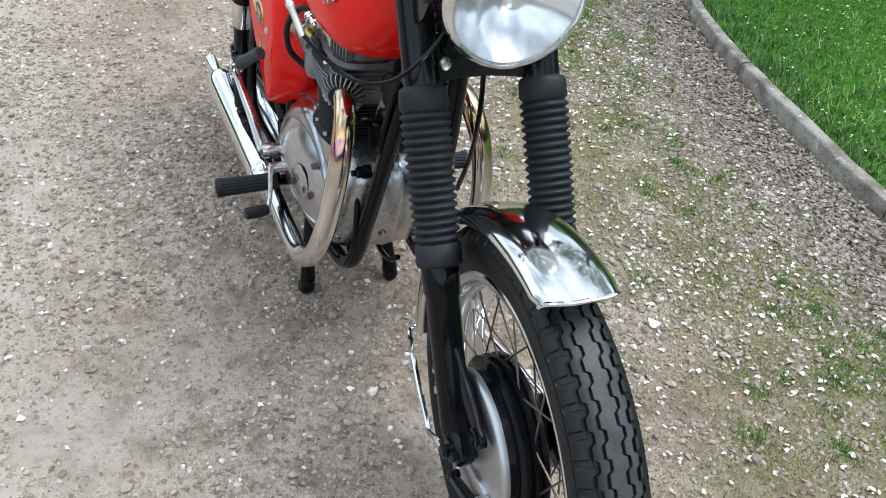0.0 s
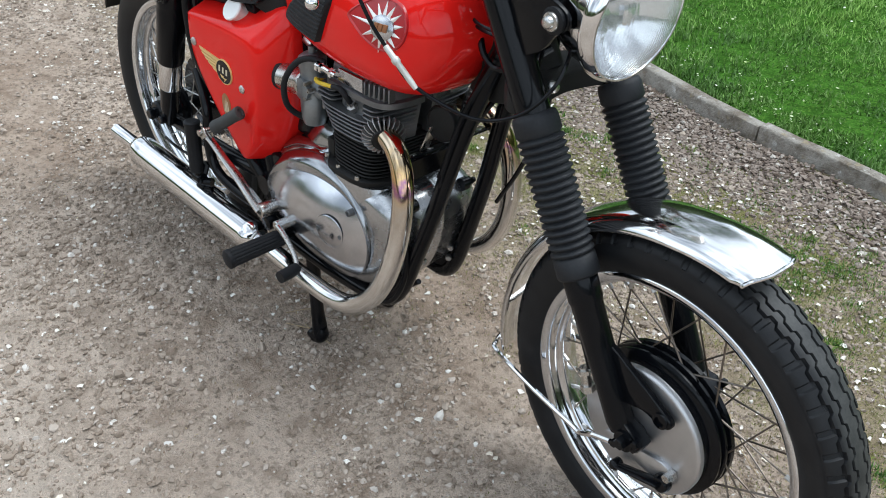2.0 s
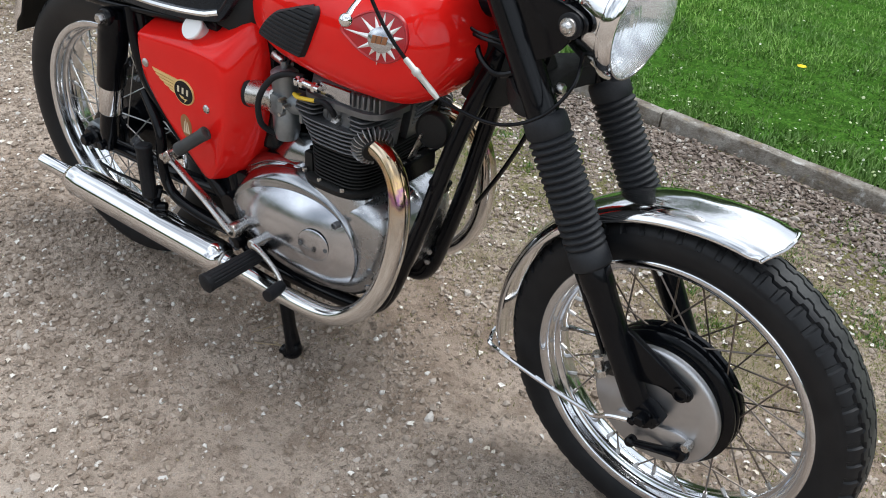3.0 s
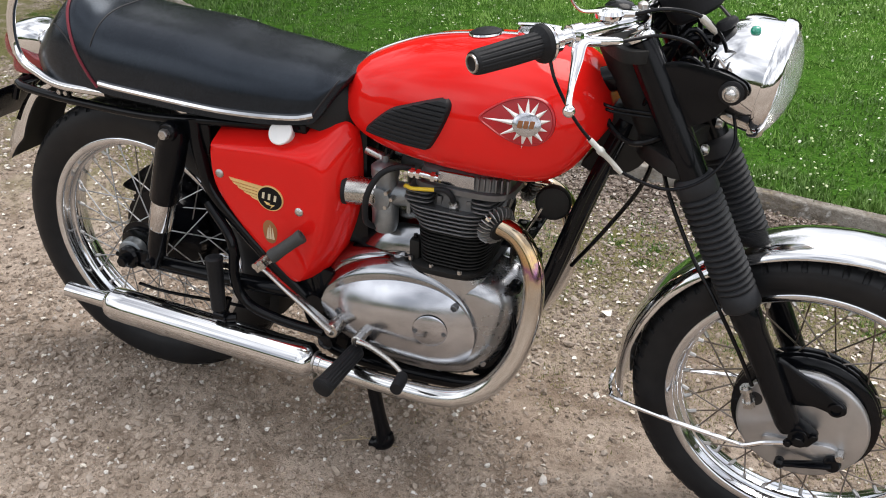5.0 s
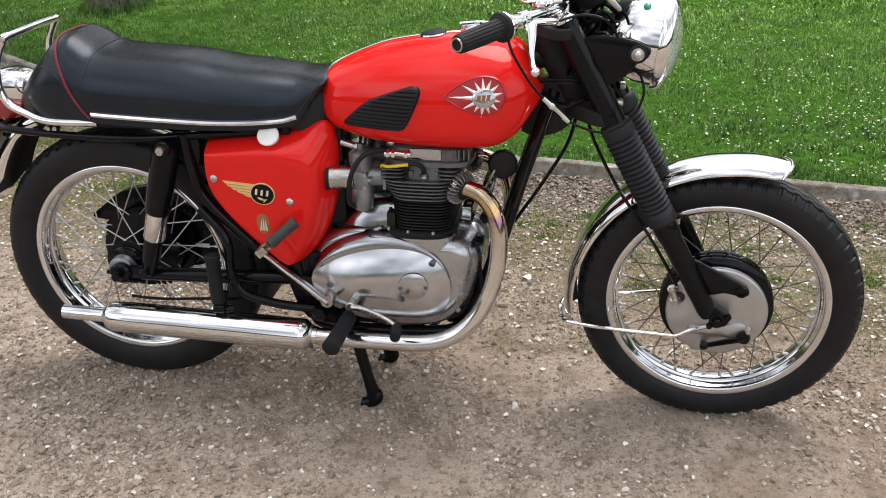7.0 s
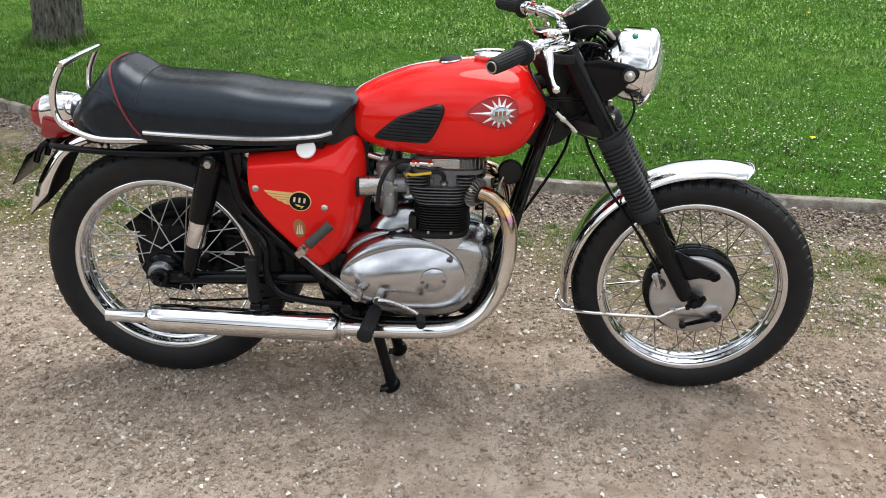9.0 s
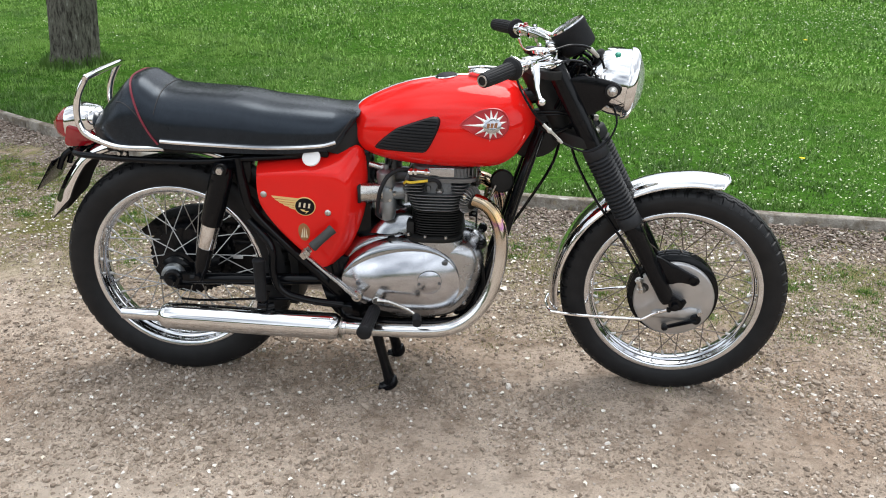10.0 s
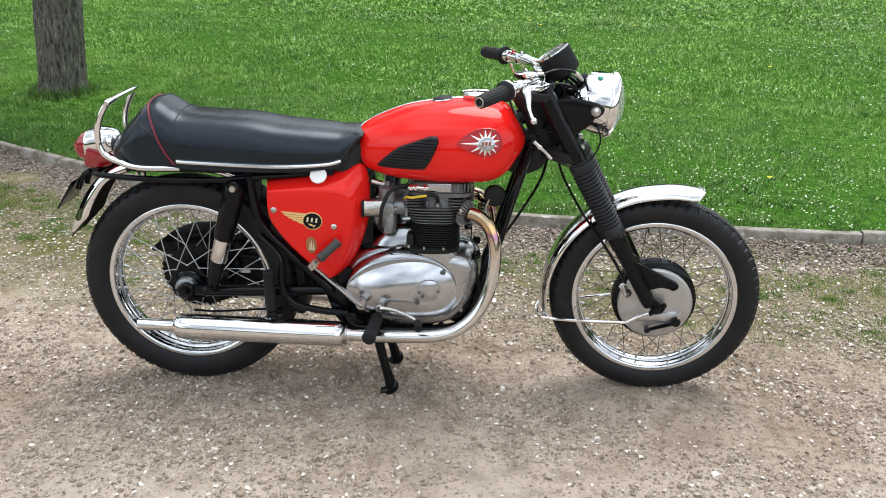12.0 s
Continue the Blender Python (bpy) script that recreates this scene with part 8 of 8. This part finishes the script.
        collar = part("finned_collar", cl, M_BLOCK, ex, "finned exhaust collar")
        for k in range(24):
            f = bmesh.new()
            fm = along(a, a + d) @ Matrix.Rotation(2 * math.pi * k / 24, 4, "Z") @ Matrix(((0, 1, 0, 0), (0, 0, 1, 0), (1, 0, 0, 0), (0, 0, 0, 1)))
            add_plate(f, [(-0.010, 0.018), (-0.010, 0.035), (-0.006, 0.0375), (0.002, 0.036), (0.008, 0.030), (0.010, 0.021)], -0.0009, 0.0009, fm)
            part("collar_fin", f, M_CAST, collar, smooth=False)
        ends = (Vector((0.472, s * 0.149, 0.216)), Vector((-0.128, s * 0.160, 0.238)))
        ln = (ends[1] - ends[0]).length
        sl = part("silencer", lathe([(0.016, -0.012), (0.0205, -0.010), (0.021, 0.0), (0.0215, 0.004), (0.027, 0.008), (0.0350, 0.018), (0.0365, 0.034), (0.0365, ln - 0.16), (0.0355, ln - 0.125), (0.031, ln - 0.112), (0.0195, ln - 0.104), (0.0175, ln - 0.098), (0.0165, ln - 0.02), (0.0165, ln), (0.0145, ln), (0.0145, ln - 0.06), (0.002, ln - 0.06)], along(*ends), 36), M_CHROME, bike, "long tapered chrome silencer")
        cp = bmesh.new()
        add_lathe(cp, [(0.0215, 0.0), (0.0235, 0.001), (0.0235, 0.014), (0.0215, 0.015)], along(ends[0], ends[1]), 28, closed=True)
        add_hex(cp, ends[0] + Vector((-0.008, -s * 0.0, -0.030)), ends[0] + Vector((-0.008, s * 0.014, -0.030)), 0.006)
        part("silencer_clamp", cp, M_STEEL, sl)
        bk = bmesh.new()
        add_tube(bk, [(0.27, s * 0.142, 0.31), (0.262, s * 0.150, 0.275), (0.262, s * 0.152, 0.255)], 0.008, 8, 3)
        part("silencer_bracket", bk, M_BLACK, sl)


def build_controls():
    for s in (-1, 1):
        fp = bmesh.new()
        a, b = Vector((0.560, s * 0.150, 0.272)), Vector((0.548, s * 0.272, 0.262))
        m, ln = along(a, b), (b - a).length
        add_loft(fp, [[m @ Vector(((r - (0.0016 if k % 3 == 0 and 0.008 < h < ln - 0.012 else 0)) * math.cos(2 * math.pi * k / 48) * 1.0, (r - (0.0016 if k % 3 == 0 and 0.008 < h < ln - 0.012 else 0)) * math.sin(2 * math.pi * k / 48), h)) for k in range(48)]
                      for r, h in ((0.010, 0), (0.016, 0.001), (0.017, 0.006), (0.017, 0.010), (0.0175, ln * 0.5), (0.0185, ln - 0.014), (0.0195, ln - 0.010), (0.0195, ln - 0.003), (0.014, ln), (0.004, ln + 0.001))])
        peg = part("footrest", fp, M_RUBBER, bike, "black ribbed rubber footrest", angle=25)
        st = bmesh.new()
        add_tube(st, [(0.52, s * 0.095, 0.235), (0.535, s * 0.12, 0.255), (0.560, s * 0.152, 0.272)], 0.011, 10, 4)
        add_lathe(st, [(0.012, -0.012), (0.016, -0.01), (0.016, 0.01), (0.012, 0.012)], along((0.485, s * 0.130, 0.262), (0.485, s * 0.2, 0.262)), 16)
        part("footrest_hanger", st, M_BLACK, peg)
        pp = bmesh.new()
        m = along((0.258, s * 0.160, 0.292), (0.257, s * 0.158, 0.41))
        ln = 0.118
        add_loft(pp, [[m @ Vector(((r - (0.0013 if k % 3 == 0 and 0.008 < h < ln - 0.012 else 0)) * math.cos(2 * math.pi * k / 36), (r - (0.0013 if k % 3 == 0 and 0.008 < h < ln - 0.012 else 0)) * math.sin(2 * math.pi * k / 36), h)) for k in range(36)]
                      for r, h in ((0.006, 0), (0.0145, 0.001), (0.015, 0.006), (0.0155, ln * 0.5), (0.016, ln - 0.012), (0.0175, ln - 0.008), (0.0175, ln - 0.003), (0.012, ln))])
        pil = part("pillion_footrest", pp, M_RUBBER, bike, "folded black rubber pillion footrest", angle=25)
        hg = bmesh.new()
        add_tube(hg, [(0.262, s * 0.158, 0.296), (0.264, s * 0.154, 0.270), (0.285, s * 0.142, 0.268)], 0.010, 10, 3)
        add_lathe(hg, [(0.010, -0.014), (0.013, -0.012), (0.013, 0.012), (0.010, 0.014)], along((0.260, s * 0.157, 0.276), (0.32, s * 0.157, 0.276)), 14)
        part("pillion_hanger", hg, M_BLACK, pil)
    ks = bmesh.new()
    add_tube(ks, [(0.514, -0.166, 0.318), (0.496, -0.170, 0.334), (0.466, -0.177, 0.365), (0.432, -0.186, 0.398), (0.402, -0.194, 0.430), (0.390, -0.197, 0.440)], [0.0145, 0.0135, 0.0112, 0.0092, 0.0082, 0.0092], 14, 5, flat=0.55)
    add_lathe(ks, [(0.010, -0.03), (0.0135, -0.028), (0.0152, -0.010), (0.0152, 0.006), (0.0135, 0.010), (0.0085, 0.0105), (0.0080, 0.004), (0.001, 0.004)], Matrix.Translation((0.516, -0.162, 0.317)) @ SIDE, 28)
    for o in (-0.011, 0.011):
        add_box(ks, (0.026, 0.006, 0.018), Matrix.Translation((0.392, -0.194 + o, 0.446)) @ Matrix.Rotation(radians(-40), 4, "Y"), 0.0025)
    add_tube(ks, [(0.386, -0.178, 0.447), (0.386, -0.212, 0.447)], 0.0062, 12, 1)
    kick = part("kickstarter", ks, M_DULL_CHROME, bike, "worn chrome kickstart lever with rubber pedal")
    kr = bmesh.new()
    add_lathe(kr, [(0.006, -0.004), (0.0125, -0.002), (0.0135, 0.004), (0.0120, 0.02), (0.0120, 0.058), (0.0132, 0.064), (0.0130, 0.070), (0.008, 0.071), (0.007, 0.068), (0.001, 0.068)], along((0.408, -0.188, 0.461), (0.466, -0.154, 0.509)), 24)
    part("pedal_rubber", kr, M_WORN_RUBBER, kick, "greyed rubber kickstart pedal")
    gl = bmesh.new()
    add_tube(gl, [(0.572, -0.166, 0.306), (0.600, -0.174, 0.307), (0.640, -0.184, 0.298), (0.668, -0.194, 0.288), (0.676, -0.202, 0.280)], [0.008, 0.0058, 0.0050, 0.0046, 0.0046], 10, 5)
    add_lathe(gl, [(0.008, -0.03), (0.0105, -0.028), (0.0112, -0.006), (0.0112, 0.008), (0.009, 0.010), (0.001, 0.010)], Matrix.Translation((0.568, -0.160, 0.306)) @ SIDE, 20)
    gear = part("gear_lever", gl, M_DULL_CHROME, bike, "chrome gear lever with rubber tip")
    gt = bmesh.new()
    add_tube(gt, [(0.676, -0.198, 0.281), (0.679, -0.212, 0.281), (0.682, -0.240, 0.281)], [0.010, 0.012, 0.0115], 14, 3)
    part("lever_rubber", gt, M_RUBBER, gear, "black rubber gear lever tip")
    # centre stand
    cs = bmesh.new()
    add_tube(cs, [(0.545, -0.075, 0.215), (0.545, 0.075, 0.215)], 0.013, 12, 1)
    stand = part("centre_stand", cs, M_BLACK, bike, "black two-legged centre stand")
    for s in (-1, 1):
        lg = bmesh.new()
        add_tube(lg, [(0.545, s * 0.070, 0.215), (0.558, s * 0.080, 0.150), (0.578, s * 0.090, 0.075), (0.590, s * 0.094, 0.030), (0.586, s * 0.096, 0.010)], [0.0165, 0.0145, 0.0140, 0.0165, 0.0135], 12, 5)
        add_tube(lg, [(0.600, s * 0.094, 0.040), (0.598, s * 0.095, 0.020), (0.575, s * 0.097, 0.006), (0.560, s * 0.098, 0.008)], [0.011, 0.0175, 0.0155, 0.010], 12, 4, flat=0.85)
        part("stand_leg", lg, M_BLACK, stand)
    sp = bmesh.new()
    add_tube(sp, [(0.56, 0.075, 0.13), (0.62, 0.05, 0.125), (0.70, 0.045, 0.14), (0.74, 0.05, 0.17)], 0.006, 8, 4)
    part("stand_tang", sp, M_BLACK, stand)
    # brake rod, breather hose, loose cable under the engine
    part("brake_rod", tube([(0.49, -0.105, 0.262), (0.30, -0.11, 0.275), (0.10, -0.112, 0.262), (0.02, -0.108, 0.262)], 0.0035, 8, 4), M_BLACK, bike, "thin black brake rod")
    part("breather_hose", tube([(0.82, -0.07, 0.44), (0.845, -0.078, 0.36), (0.842, -0.08, 0.29), (0.815, -0.085, 0.232), (0.77, -0.085, 0.208), (0.70, -0.08, 0.20), (0.64, -0.08, 0.20)], 0.0055, 10, 6), M_BLACK, bike, "black hose hanging under engine")
    part("wiring_loom", tube([(0.985, -0.035, 0.745), (0.950, -0.058, 0.655), (0.920, -0.068, 0.55), (0.908, -0.064, 0.51), (0.900, -0.040, 0.48)], 0.0050, 8, 5), M_BLACK, bike)
    part("clutch_cable_lower", tube([(0.985, 0.05, 0.745), (0.965, -0.02, 0.66), (0.93, -0.05, 0.585), (0.90, -0.06, 0.52)], 0.0045, 8, 5), M_BLACK, bike)
    # black box added between the side covers, for the darkness in the gap
    bx = bmesh.new()
    add_box(bx, (0.30, 0.13, 0.24), Matrix.Translation((0.395, 0.0, 0.570)), 0.015)
    part("dark_gap_box", bx, M_BLACK, bike)
    lb = bmesh.new()
    add_box(lb, (0.035, 0.004, 0.010), Matrix.Translation((0.125, 0.080, 0.312)), 0.001)
    part("chainguard_label", lb, M_WHITE, bike, "small pale label")


build_front_wheel()
build_fork()
build_mudguard_front()
build_headlight()
build_speedometer()
build_handlebar()
build_cables()
build_tank()
build_seat()
build_side_panel()
build_frame()
build_rear()
build_engine()
build_controls()


# ---------------------------------------------------------------- small loose things
def build_litter():
    rng = random.Random(4)
    pts = [(0.905, 0.60)]
    for x, y in pts:
        bm = bmesh.new()
        add_loft(bm, [[Vector((x + 0.016 * math.cos(a) * k, y + 0.013 * math.sin(a) * k, 0.010 + 0.005 * math.sin(2 * a) * k)) for a in (2 * math.pi * q / 10 for q in range(10))] for k in (1.0, 0.5, 0.05)])
        tagged(part("petal_scrap", bm, M_PETAL, None), "crumpled pale paper-like scrap on gravel", "litter")
    for x, y, a, ln in ((0.50, -0.12, 0.35, 0.10), (0.53, -0.09, -0.2, 0.09), (0.47, -0.10, 0.9, 0.07), (1.30, 0.38, -0.9, 0.16), (1.75, 0.22, 0.2, 0.13), (1.02, 0.62, 0.4, 0.12)):
        bm = tube([(x, y, 0.004), (x + ln / 2 * math.cos(a), y + ln / 2 * math.sin(a), 0.012), (x + ln * math.cos(a + 0.2), y + ln * math.sin(a + 0.2), 0.005)], 0.0011, 5, 4)
        tagged(part("straw", bm, M_STRAW, None), "dry bent straw stalk lying on gravel", "straw", "straw on the drive")


build_litter()
